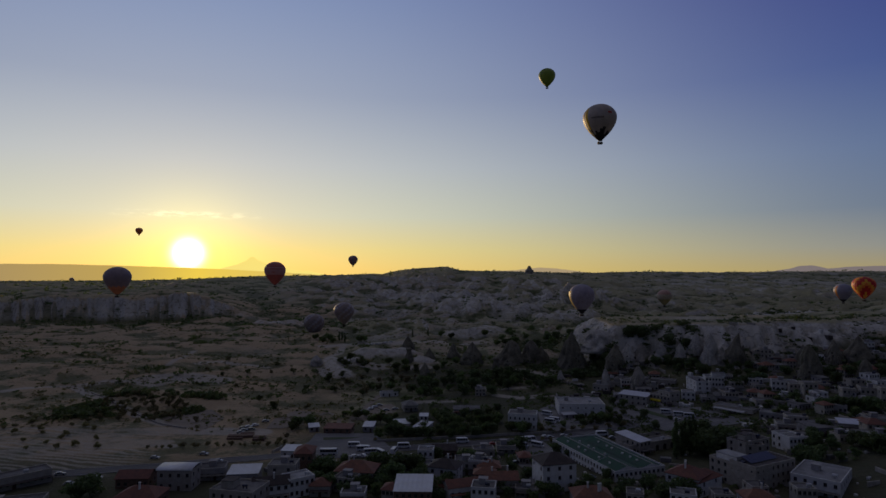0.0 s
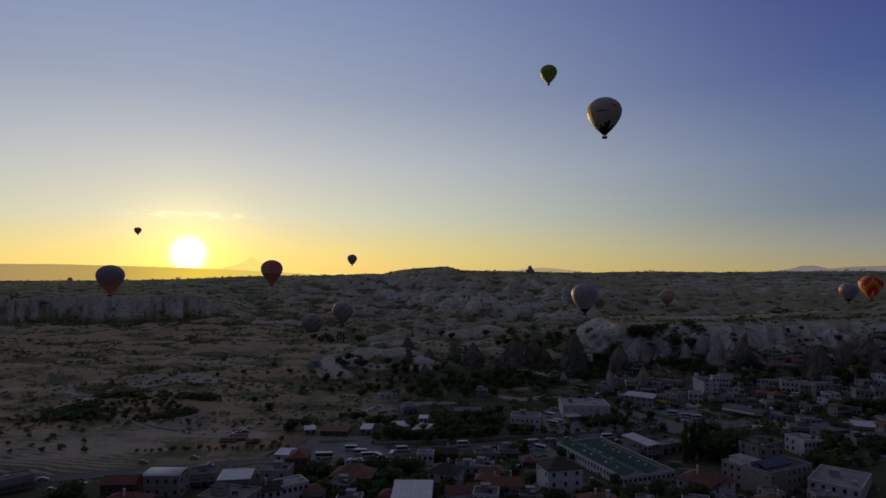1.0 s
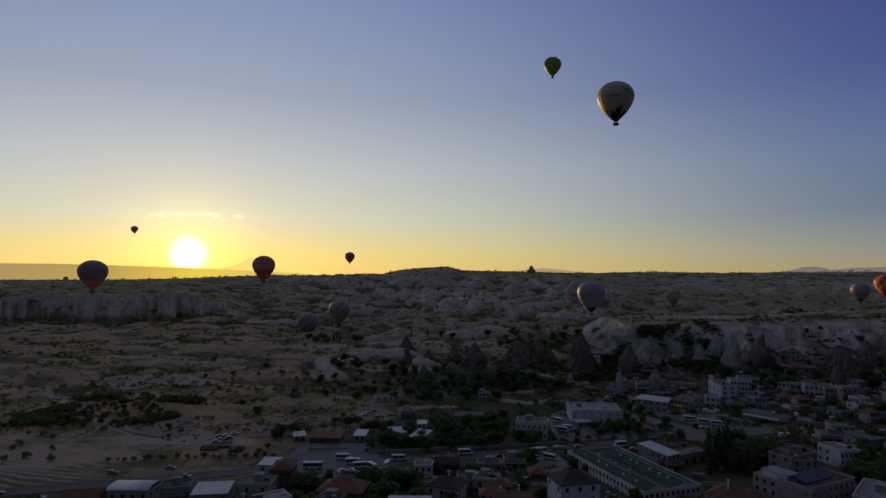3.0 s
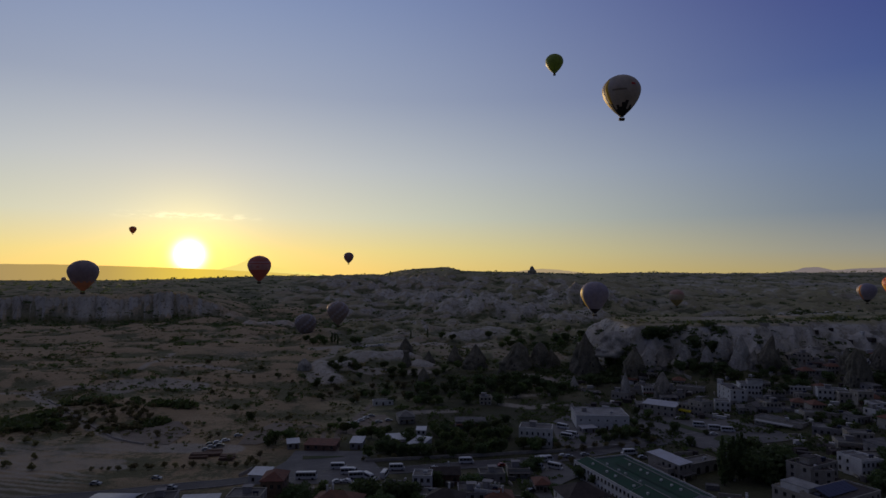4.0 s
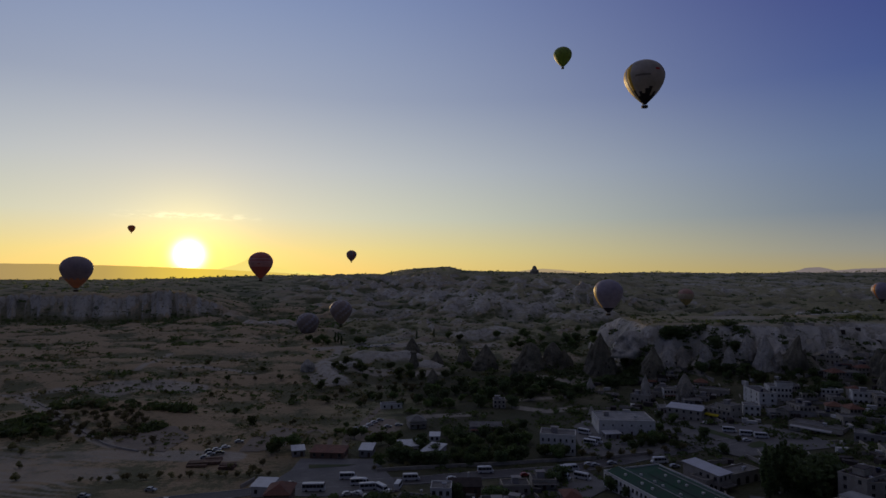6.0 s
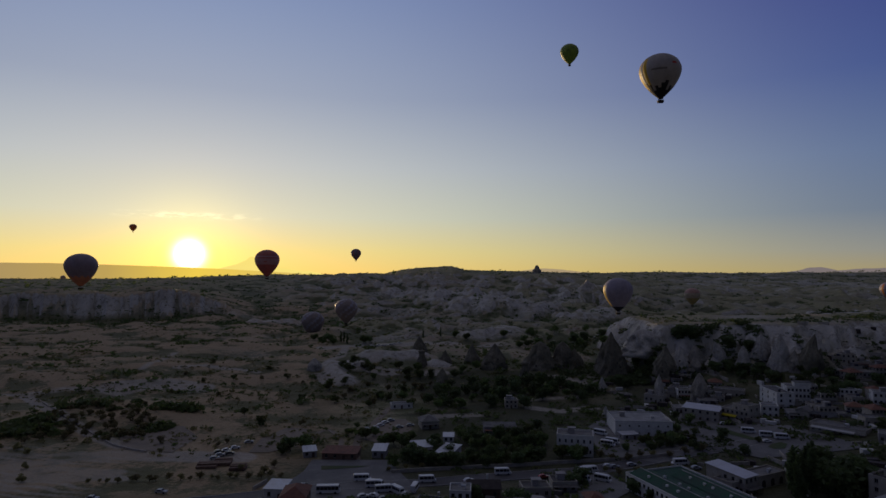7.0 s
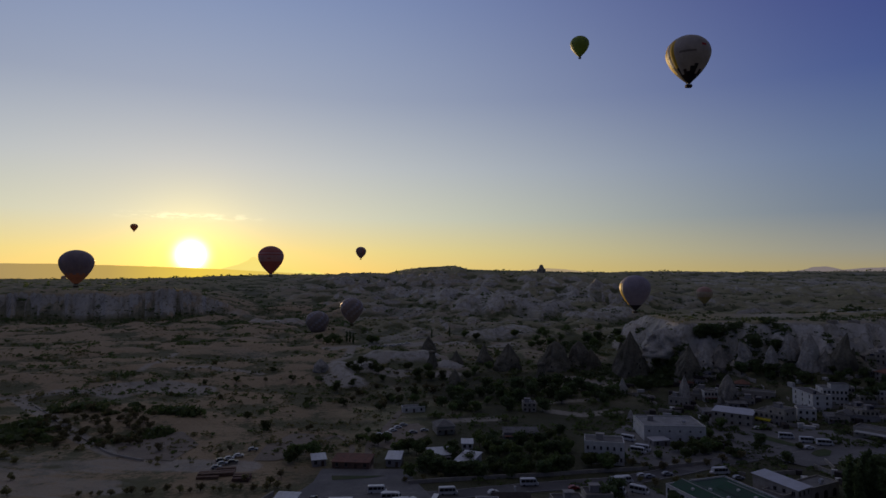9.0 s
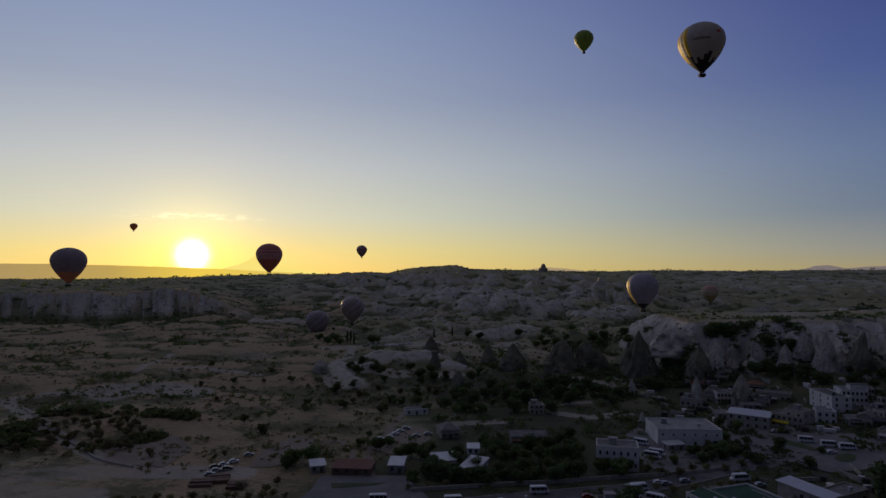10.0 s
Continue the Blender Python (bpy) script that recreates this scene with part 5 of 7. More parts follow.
house('pale stone hotel wing with a white flat roof', 103.0, 249.0, 4.5, -63, 22.1, 11, 9.6, "flat", "stone_wall", "pale_screed", 3, 7, 3, extra=(('block', 2, 12, 2, 9, 2.2, 'white_wall', 'pale_screed'),))
house('stone hotel wing with blue solar panels on its roof', 113.1, 229.3, 4.9, 27, 25.8, 12, 10.2, "flat", "stone_wall", "dark_roof", 3, 8, 3, extra=(('panel', 3, 20, 4, 9, 1.6),))
house('stone hotel tower with arched upper windows', 128.8, 281.9, 4.4, -93, 14.7, 9, 9.0, "flat", "stone_wall", "dark_roof", 3, 3, 2)
house('stone hotel with rows of windows and dark roof terraces', 128.1, 267.2, 5.2, 28, 18.0, 10, 9.2, "flat", "stone_wall", "dark_roof", 3, 6, 2, extra=(('block', 4, 9, 3, 7, 2.4, 'stone_wall', 'dark_roof'),))
house('pale stone guest house with a terrace', 152.4, 289.1, 6.7, -76, 11.3, 9, 7.4, "flat", "white_wall", "screed", 2, 4, 2)
house('guest house with a row of dark windows', 154.2, 276.4, 7.7, 12, 11.0, 9, 6.2, "flat", "white_wall", "screed", 2, 5, 2)
house('broad white flat-roofed building', 127.8, 230.3, 5.6, -43, 17.4, 24, 7.0, "flat", "white_wall", "pale_screed", 2, 5, 5)
house('small house under a red hipped roof', 100.6, 212.0, 4.7, -3, 11.6, 9, 4.5, "hip", "white_wall", "red_tile", 1, 3, 2, chimneys=1)
house('brown-roofed house beside a yard', -138.4, 210.5, 4.8, -1, 15.9, 11, 5.4, "hip", "brown_wall", "red_tile", 1, 5, 2, chimneys=1)
house('long low house under a faded brown roof', -149.3, 231.9, 5.4, 4, 13.1, 9, 4.6, "gable", "brown_wall", "red_tile", 1, 5, 2)
house('grey flat-roofed workshop beside the road', -120.0, 243.3, 4.7, 12, 11.1, 9, 5.0, "flat", "grey_wall", "screed", 1, 4, 2)
house('low stone house at the street edge', -179.5, 197.8, 6.0, 18, 19.1, 10, 5, "flat", "stone_wall", "screed", 1, 6, 2)

# ---- the green-roofed market and the pavilion ----
house('long white market hall with a green roof and rows of windows', 42.1, 294.2, 2.4, -71, 54.1, 26, 6.4, "flat", "white_wall", "green_roof", 2, 22, 11, name='market_hall', win=(1.3, 1.4), extra=(('ridge', 0.8, 38, 0.8, 11.5, 1.5), ('ridge', 8, 53, 14.5, 25.2, 1.5), ('ridge', 38.6, 53.2, 0.8, 13.2, 1.7), ('vents', 5, 49, 3.5, 5), ('vents', 12, 50, 17.5, 6), ('vents', 8, 36, 9.0, 4)))
house('open stone pavilion under a flat white metal roof', 85.3, 288.3, 2.0, 31, 8.2, 16.3, 6.9, "sheet", "stone_wall", "metal_roof", 2, 3, 5)
house('stone arcade wall with low arches', 80.5, 288.6, 2.1, 27, 32.0, 8, 4.6, "flat", "stone_wall", "screed", 1, 0, 0, extra=(('arches', 6, 0.2, 1.8),))

# ---- across the road ----
house('cubic pale stone house with a flat roof', 24.3, 341.6, 1.5, -13, 16.6, 11, 9.2, "flat", "white_wall", "screed", 2, 6, 3, win=(0.9, 1.5))
house('long white hall with a flat pale roof', 61.2, 375.2, 1.3, -4, 29.4, 22, 7.6, "flat", "white_wall", "pale_screed", 2, 6, 4, win=(0.9, 0.8))
house('small kiosk with a pale canopy roof', 62.2, 364.8, 1.6, 13, 8.7, 5, 3, "sheet", "grey_wall", "metal_roof", 1, 2, 1)
house('shed with a bright white sheet roof', -32.8, 333.3, 1.1, -25, 7.7, 13, 3.6, "sheet", "white_wall", "metal_roof", 1, 3, 2)
house('long shed with a bright sheet roof', -42.7, 341.5, 1.1, 11, 9.5, 9, 3.4, "sheet", "grey_wall", "metal_roof", 1, 4, 2)
house('small hut under a white sheet roof', -28.6, 352.0, 1.2, -1, 4.9, 6, 5.6, "sheet", "white_wall", "metal_roof", 2, 2, 1)
house('hut with a pale sheet roof', -61.3, 336.2, 1.2, -3, 6.1, 9, 3.4, "sheet", "grey_wall", "metal_roof", 1, 2, 1)
house('grey farmhouse with a pale roof', -40.3, 386.5, 1.3, 13, 9.3, 11, 4.2, "hip", "stone_wall", "screed", 1, 3, 2)
house('long grey shed among the trees', -7.4, 374.6, 1.6, 0, 16.9, 8, 4.2, "sheet", "grey_wall", "screed", 1, 5, 2)
house('small stone house on the slope', 10.1, 437.8, 1.4, -2, 7.7, 8, 5.0, "flat", "stone_wall", "screed", 2, 3, 2)
house('tent-like hut with a pale roof', -92.5, 335.7, 1.2, 17, 5.8, 7, 3, "sheet", "grey_wall", "metal_roof", 1, 2, 1)
house('open sheds with rusty brown roofs', -83.8, 334.0, 1.2, -5, 15.9, 9, 3, "sheet", "brown_wall", "red_tile", 1, 4, 1)
house('low white wall house at the field edge', -61.1, 434.1, 1.3, 13, 13.4, 6, 3, "flat", "white_wall", "screed", 1, 3, 1)

# ---- the old quarter below the cliff ----
house('stone shop with pale awnings', 103.7, 457.5, 1.6, -37, 12.2, 8, 5.0, "flat", "stone_wall", "pale_screed", 1, 4, 2)
house('long stone house with square windows', 123.8, 467.5, 3.2, -33, 20.4, 8, 6.5, "flat", "stone_wall", "screed", 2, 7, 2)
house('restaurant with a wide curved canopy roof', 110.7, 411.8, 1.6, -36, 19.8, 11, 6.8, "sheet", "stone_wall", "metal_roof", 2, 5, 3)
house('stone restaurant with a yellow awning', 131.1, 406.8, 2.8, -50, 15.4, 12, 6.6, "flat", "stone_wall", "screed", 2, 6, 2, extra=(('awning', 1, 9, 2.0, 3.2, 'awning_yellow'),))
house('tall stone shop house at the corner', 141.0, 395.0, 3.8, 29, 10.1, 10, 8.4, "flat", "stone_wall", "screed", 2, 2, 2)
house('flat stone terrace house', 148.1, 454.5, 5.9, -30, 18.3, 8, 5.2, "flat", "stone_wall", "screed", 1, 6, 2)
house('stone hotel with stepped terraces', 168.0, 434.5, 7.6, -95, 23.0, 10, 9.0, "flat", "white_wall", "screed", 3, 3, 2)
house('white stone hotel with three rows of windows', 175.1, 417.1, 9.0, -13, 12.5, 11, 10.2, "flat", "white_wall", "screed", 3, 6, 3, extra=(('block', 5, 14, 3, 8, 2.6, 'white_wall', 'screed'),))
house('small gabled house of pale stone', 163.3, 388.7, 7.3, -47, 6.4, 9, 5.0, "gable", "stone_wall", "screed", 1, 2, 2)
house('row of low shops with flat roofs', 165.6, 387.8, 7.6, -23, 27.1, 9, 4.2, "flat", "grey_wall", "screed", 1, 8, 2)
house('shop row with pale awnings', 157.8, 367.1, 6.3, -50, 24.3, 10, 4.5, "flat", "stone_wall", "screed", 1, 8, 2, extra=(('awning', 1, 20, 2.2, 3.0, 'metal_roof'),))
house('shop row with a pale edge', 181.8, 360.5, 9.9, -13, 23.7, 9, 4.4, "flat", "stone_wall", "screed", 1, 8, 2)
house('low grey shops with flat roofs', 172.1, 338.3, 8.4, -34, 16.8, 10, 4.0, "flat", "grey_wall", "screed", 1, 6, 2)
house('white stone houses on the slope', 212.1, 397.6, 13.1, -22, 15.6, 8, 7.0, "flat", "white_wall", "screed", 2, 6, 2)
house('stone house cut into the rock', 222.9, 378.0, 14.1, -3, 8.7, 8, 8.0, "flat", "stone_wall", "screed", 2, 3, 2)
house('small white house on the slope', 220.9, 360.7, 14.1, 7, 7.0, 8, 5, "flat", "white_wall", "screed", 2, 2, 2)
house('long house with a bright white flat roof', 206.6, 335.8, 12.9, -25, 13.3, 9, 4.6, "flat", "grey_wall", "pale_screed", 1, 6, 2)
house('two-storey stone house among trees', 233.5, 356.2, 15.1, -19, 7.2, 9, 7.4, "flat", "stone_wall", "screed", 2, 3, 2)
house('pale stone house with few windows', 240.8, 350.5, 15.6, -22, 9.8, 10, 8.6, "flat", "stone_wall", "screed", 2, 4, 2)
house('broad stone house by the slope', 247.1, 342.2, 16.1, -12, 15.5, 10, 9.6, "flat", "stone_wall", "screed", 2, 5, 2)
house('low hall with a grey flat roof', 168.4, 312.6, 7.9, -20, 17.7, 11, 3.8, "flat", "stone_wall", "screed", 1, 6, 2)
house('shed with a long grey roof', 175.4, 291.8, 10.0, 13, 16.1, 11, 5.0, "sheet", "grey_wall", "screed", 1, 5, 2)
house('long shed with bright roof edge', 192.3, 297.2, 12.0, -22, 14.8, 9, 4.4, "sheet", "stone_wall", "metal_roof", 1, 5, 2)
house('wide pale flat roof behind trees', 185.2, 269.5, 12.4, -6, 22.9, 14, 4.2, "flat", "stone_wall", "pale_screed", 1, 6, 3)
house('row of low flat-roofed shops', 211.1, 301.2, 13.6, -9, 21.5, 9, 4.0, "flat", "stone_wall", "screed", 1, 6, 2)
house('small stone house with a flat roof', 194.4, 430.3, 12.0, -22, 6.2, 8.0, 5.6, "flat", "stone_wall", "screed", 2, 4, 2)
house('pale stone house with a roof terrace', 177.5, 420.5, 9.3, -0, 10.9, 6.2, 3.4, "flat", "stone_wall", "screed", 1, 4, 2)
house('narrow white house beside an alley', 205.1, 414.9, 12.8, -16, 9.3, 6.4, 5.6, "flat", "white_wall", "screed", 2, 4, 2)
house('small stone house with a flat roof', 160.0, 410.3, 6.5, -1, 9.2, 7.5, 3.4, "flat", "stone_wall", "screed", 1, 3, 2)
house('stone house with a dusty tiled roof', 216.8, 406.3, 13.5, -14, 6.9, 7.0, 6.4, "hip", "stone_wall", "red_tile", 2, 3, 2)
house('pale stone house with a roof terrace', 188.2, 406.1, 11.0, -4, 9.0, 7.5, 6.4, "flat", "stone_wall", "screed", 2, 4, 2)
house('small stone house with a flat roof', 202.9, 401.2, 12.5, -6, 6.5, 8.2, 3.8, "flat", "stone_wall", "screed", 1, 3, 2)
house('narrow white house beside an alley', 151.0, 400.4, 5.3, -20, 8.8, 8.4, 6.4, "flat", "white_wall", "screed", 2, 3, 2)
house('small stone house with a flat roof', 178.3, 399.8, 9.4, -6, 8.2, 6.3, 3.4, "flat", "stone_wall", "screed", 1, 3, 2)
house('low house with a weathered sheet roof', 160.2, 389.2, 6.7, -12, 10.1, 7.6, 3.8, "sheet", "grey_wall", "screed", 1, 4, 2)
house('stone house with a dusty tiled roof', 189.6, 386.2, 11.1, -26, 7.9, 7.6, 3.8, "hip", "stone_wall", "red_tile", 1, 4, 2)
house('small stone house with a flat roof', 217.5, 385.8, 13.6, -20, 9.7, 8.8, 6.4, "flat", "stone_wall", "screed", 2, 4, 2)
house('small stone house with a flat roof', 173.8, 384.3, 8.8, -3, 8.7, 8.9, 5.6, "flat", "stone_wall", "screed", 2, 4, 2)
house('stone house with a dusty tiled roof', 191.2, 369.1, 11.3, -4, 7.5, 8.5, 5.6, "hip", "stone_wall", "red_tile", 2, 4, 2)
house('stone house with a dusty tiled roof', 272.2, 411.9, 18.4, 10, 7.4, 8.4, 6.4, "hip", "stone_wall", "red_tile", 2, 4, 2)
house('stone house with a dusty tiled roof', 291.0, 411.2, 20.0, 15, 10.9, 7.5, 5.6, "hip", "stone_wall", "red_tile", 2, 3, 2)
house('low house with a weathered sheet roof', 252.9, 407.8, 16.4, 17, 7.3, 8.8, 3.8, "sheet", "grey_wall", "screed", 1, 4, 2)
house('narrow white house beside an alley', 278.0, 395.3, 18.8, 17, 9.2, 7.5, 5.6, "flat", "white_wall", "screed", 2, 4, 2)
house('pale stone house with a roof terrace', 238.9, 391.2, 15.3, 2, 10.1, 7.9, 3.4, "flat", "stone_wall", "screed", 1, 3, 2)
house('small stone house with a flat roof', 257.9, 384.3, 17.1, 4, 10.3, 7.5, 5.6, "flat", "stone_wall", "screed", 2, 3, 2)
house('stone house with a dusty tiled roof', 228.7, 380.2, 14.6, -4, 11.0, 8.5, 3.4, "hip", "stone_wall", "red_tile", 1, 3, 2)
house('narrow white house beside an alley', 265.7, 371.1, 17.8, 10, 8.9, 6.4, 6.4, "flat", "white_wall", "screed", 2, 3, 2)
house('low house with a weathered sheet roof', 238.5, 351.6, 15.4, 22, 11.0, 6.1, 5.6, "sheet", "grey_wall", "screed", 2, 4, 2)
house('small stone house with a flat roof', 257.9, 351.4, 17.2, 18, 10.7, 8.0, 6.4, "flat", "stone_wall", "screed", 2, 3, 2)
house('narrow white house beside an alley', 210.6, 346.9, 13.1, 15, 7.8, 7.0, 5.6, "flat", "white_wall", "screed", 2, 4, 2)
house('low house with a weathered sheet roof', 198.1, 342.4, 12.2, 20, 9.7, 8.0, 3.8, "sheet", "grey_wall", "screed", 1, 4, 2)
house('small stone house with a flat roof', 228.6, 330.9, 14.4, 8, 6.2, 6.7, 5.6, "flat", "stone_wall", "screed", 2, 4, 2)
house('stone house with a dusty tiled roof', 205.1, 329.7, 12.8, 16, 6.9, 6.4, 5.6, "hip", "stone_wall", "red_tile", 2, 4, 2)
house('small stone house with a flat roof', 176.4, 317.0, 9.3, -14, 10.7, 7.8, 5.6, "flat", "stone_wall", "screed", 2, 4, 2)
house('stone house with a dusty tiled roof', 204.9, 299.4, 13.2, 4, 6.5, 6.5, 3.4, "hip", "stone_wall", "red_tile", 1, 4, 2)
house('small stone house with a flat roof', 187.5, 298.3, 11.3, -22, 8.7, 6.6, 3.4, "flat", "stone_wall", "screed", 1, 4, 2)
house('narrow white house beside an alley', 221.4, 293.6, 14.6, 3, 9.5, 8.8, 3.8, "flat", "white_wall", "screed", 1, 4, 2)
house('small stone house with a flat roof', 165.9, 288.0, 8.8, 1, 8.4, 7.4, 3.8, "flat", "stone_wall", "screed", 1, 3, 2)
house('stone house with a dusty tiled roof', 197.0, 283.4, 13.0, -9, 9.8, 8.0, 6.4, "hip", "stone_wall", "red_tile", 2, 3, 2)
house('small stone house with a flat roof', 179.8, 278.0, 11.2, 2, 8.9, 7.8, 3.8, "flat", "stone_wall", "screed", 1, 4, 2)
house('stone house with a dusty tiled roof', 125.4, 493.5, 5.5, -10, 8.5, 6.1, 3.4, "hip", "stone_wall", "red_tile", 1, 4, 2)
house('low house with a weathered sheet roof', 135.4, 489.7, 7.1, 2, 7.6, 6.3, 3.8, "sheet", "grey_wall", "screed", 1, 4, 2)
house('stone house with a dusty tiled roof', 152.9, 472.2, 8.5, -21, 8.3, 8.1, 3.8, "hip", "stone_wall", "red_tile", 1, 3, 2)
house('narrow white house beside an alley', 126.7, 458.8, 3.0, -5, 8.2, 7.0, 6.4, "flat", "white_wall", "screed", 2, 4, 2)
house('narrow white house beside an alley', 142.9, 457.1, 5.3, -0, 10.8, 7.9, 3.8, "flat", "white_wall", "screed", 1, 3, 2)
house('pale stone house with a roof terrace', 141.8, 444.0, 4.2, -16, 8.2, 6.8, 3.8, "flat", "stone_wall", "screed", 1, 3, 2)
house('low house with a weathered sheet roof', 132.4, 438.8, 2.8, -8, 10.9, 7.1, 3.8, "sheet", "grey_wall", "screed", 1, 4, 2)
house('low house with a weathered sheet roof', 111.8, 424.7, 1.5, -5, 6.7, 7.1, 3.4, "sheet", "grey_wall", "screed", 1, 3, 2)
house('low house with a weathered sheet roof', 282.9, 477.1, 26.0, 9, 10.0, 8.0, 5.6, "sheet", "grey_wall", "screed", 2, 3, 2)
house('pale stone house with a roof terrace', 243.0, 470.2, 25.4, -13, 8.5, 6.8, 6.4, "flat", "stone_wall", "screed", 2, 3, 2)
house('small stone house with a flat roof', 270.5, 465.9, 22.4, -8, 9.8, 6.9, 5.6, "flat", "stone_wall", "screed", 2, 3, 2)
house('low house with a weathered sheet roof', 250.5, 465.0, 21.3, 10, 10.4, 7.5, 3.8, "sheet", "grey_wall", "screed", 1, 4, 2)
house('low house with a weathered sheet roof', 232.7, 461.1, 18.8, 1, 6.8, 8.1, 3.4, "sheet", "grey_wall", "screed", 1, 4, 2)
house('stone house with a dusty tiled roof', 268.9, 456.3, 20.3, -13, 6.7, 8.7, 3.8, "hip", "stone_wall", "red_tile", 1, 3, 2)
house('stone house with a dusty tiled roof', 256.0, 456.2, 19.2, -2, 9.8, 6.4, 5.6, "hip", "stone_wall", "red_tile", 2, 4, 2)
house('low house with a weathered sheet roof', 246.6, 455.0, 18.2, -4, 10.9, 8.1, 3.8, "sheet", "grey_wall", "screed", 1, 4, 2)
house('stone house with a dusty tiled roof', 235.5, 451.2, 16.8, 9, 9.5, 8.3, 5.6, "hip", "stone_wall", "red_tile", 2, 4, 2)
house('narrow white house beside an alley', 360.1, 482.1, 31.8, -0, 9.8, 7.2, 6.4, "flat", "white_wall", "screed", 2, 3, 2)
house('narrow white house beside an alley', 334.4, 479.9, 29.9, 1, 8.6, 7.3, 6.4, "flat", "white_wall", "screed", 2, 3, 2)
house('stone house with a dusty tiled roof', 303.6, 472.3, 26.9, 9, 10.2, 8.4, 3.8, "hip", "stone_wall", "red_tile", 1, 3, 2)
house('narrow white house beside an alley', 289.3, 460.6, 22.7, 8, 8.1, 6.7, 5.6, "flat", "white_wall", "screed", 2, 3, 2)
house('low house with a weathered sheet roof', 327.9, 457.1, 25.4, 10, 7.2, 7.2, 5.6, "sheet", "grey_wall", "screed", 2, 4, 2)
house('small stone house with a flat roof', 337.6, 445.3, 25.0, -4, 8.4, 6.7, 3.8, "flat", "stone_wall", "screed", 1, 3, 2)
house('pale stone house with a roof terrace', 329.7, 435.4, 23.6, 13, 9.8, 6.6, 3.4, "flat", "stone_wall", "screed", 1, 4, 2)
house('stone house with a dusty tiled roof', 286.8, 434.9, 20.1, -10, 8.6, 7.7, 3.4, "hip", "stone_wall", "red_tile", 1, 4, 2)
house('stone house with a dusty tiled roof', -1.4, 235.8, 4.4, -6, 9.0, 6.5, 6.4, "hip", "stone_wall", "red_tile", 2, 3, 2)
house('small stone house with a flat roof', -59.8, 232.6, 4.6, -18, 8.8, 6.9, 5.6, "flat", "stone_wall", "screed", 2, 4, 2)
house('stone house with a dusty tiled roof', -19.1, 229.1, 4.4, -13, 10.3, 7.4, 3.8, "hip", "stone_wall", "red_tile", 1, 3, 2)
house('pale stone house with a roof terrace', 14.7, 226.5, 4.2, -8, 8.2, 6.1, 3.4, "flat", "stone_wall", "screed", 1, 4, 2)
house('narrow white house beside an alley', -54.6, 219.3, 4.6, -0, 9.6, 8.0, 3.8, "flat", "white_wall", "screed", 1, 4, 2)
house('narrow white house beside an alley', -3.5, 219.2, 4.4, -9, 9.4, 8.6, 6.4, "flat", "white_wall", "screed", 2, 4, 2)
house('stone house with a dusty tiled roof', -38.3, 218.2, 4.3, -11, 6.4, 7.2, 6.4, "hip", "stone_wall", "red_tile", 2, 4, 2)
house('pale stone house with a roof terrace', 13.2, 291.1, 2.2, 1, 9.5, 7.7, 3.8, "flat", "stone_wall", "screed", 1, 3, 2)
house('pale stone house with a roof terrace', 0.9, 283.6, 2.5, 4, 10.6, 7.4, 3.8, "flat", "stone_wall", "screed", 1, 3, 2)
house('narrow white house beside an alley', -26.5, 270.8, 3.4, -3, 7.5, 7.8, 6.4, "flat", "white_wall", "screed", 2, 3, 2)
house('stone house with a dusty tiled roof', 22.0, 270.5, 3.5, 2, 6.0, 8.1, 3.4, "hip", "stone_wall", "red_tile", 1, 4, 2)
house('narrow white house beside an alley', -39.1, 257.5, 4.1, -20, 6.6, 6.8, 3.4, "flat", "white_wall", "screed", 1, 3, 2)
house('narrow white house beside an alley', -25.1, 257.4, 4.1, -8, 7.6, 7.3, 3.4, "flat", "white_wall", "screed", 1, 3, 2)
house('narrow white house beside an alley', -2.9, 255.2, 3.9, -18, 9.2, 6.4, 6.4, "flat", "white_wall", "screed", 2, 4, 2)
house('small stone house with a flat roof', 107.2, 220.6, 4.8, -1, 6.5, 8.2, 5.6, "flat", "stone_wall", "screed", 2, 3, 2)
house('small stone house with a flat roof', 121.6, 215.0, 5.4, -7, 7.2, 7.0, 6.4, "flat", "stone_wall", "screed", 2, 4, 2)
house('narrow white house beside an alley', 72.5, 214.4, 4.6, -20, 9.5, 8.2, 5.6, "flat", "white_wall", "screed", 2, 4, 2)
house('pale stone house with a roof terrace', 89.1, 213.2, 4.6, -6, 7.2, 7.3, 5.6, "flat", "stone_wall", "screed", 2, 4, 2)
house('small stone house with a flat roof', 55.3, 212.7, 4.4, -16, 6.4, 7.2, 6.4, "flat", "stone_wall", "screed", 2, 3, 2)
house('cave house with a stone front on the slope', 241.2, 464.4, 19.7, -10, 10.9, 6, 4.4, "flat", "stone_wall", "screed", 1, 3, 1, win=(0.8, 1.1))
house('cave house with a stone front on the slope', 251.7, 468.6, 22.7, -18, 8.9, 6, 4, "flat", "stone_wall", "screed", 1, 3, 1, win=(0.8, 1.1))
house('cave house with a stone front on the slope', 256.9, 462.4, 20.9, -14, 9.7, 6, 5, "flat", "stone_wall", "screed", 2, 3, 1, win=(0.8, 1.1))
house('cave house with a stone front on the slope', 267.1, 466.9, 22.9, 1, 8.3, 6, 4.5, "flat", "stone_wall", "screed", 1, 3, 1, win=(0.8, 1.1))
house('cave house with a stone front on the slope', 237.6, 472.1, 25.8, -13, 6.7, 6, 4, "flat", "stone_wall", "screed", 1, 3, 1, win=(0.8, 1.1))
house('cave house with a stone front on the slope', 338.0, 483.8, 30.7, -10, 11.0, 6, 6, "flat", "stone_wall", "screed", 2, 3, 1, win=(0.8, 1.1))
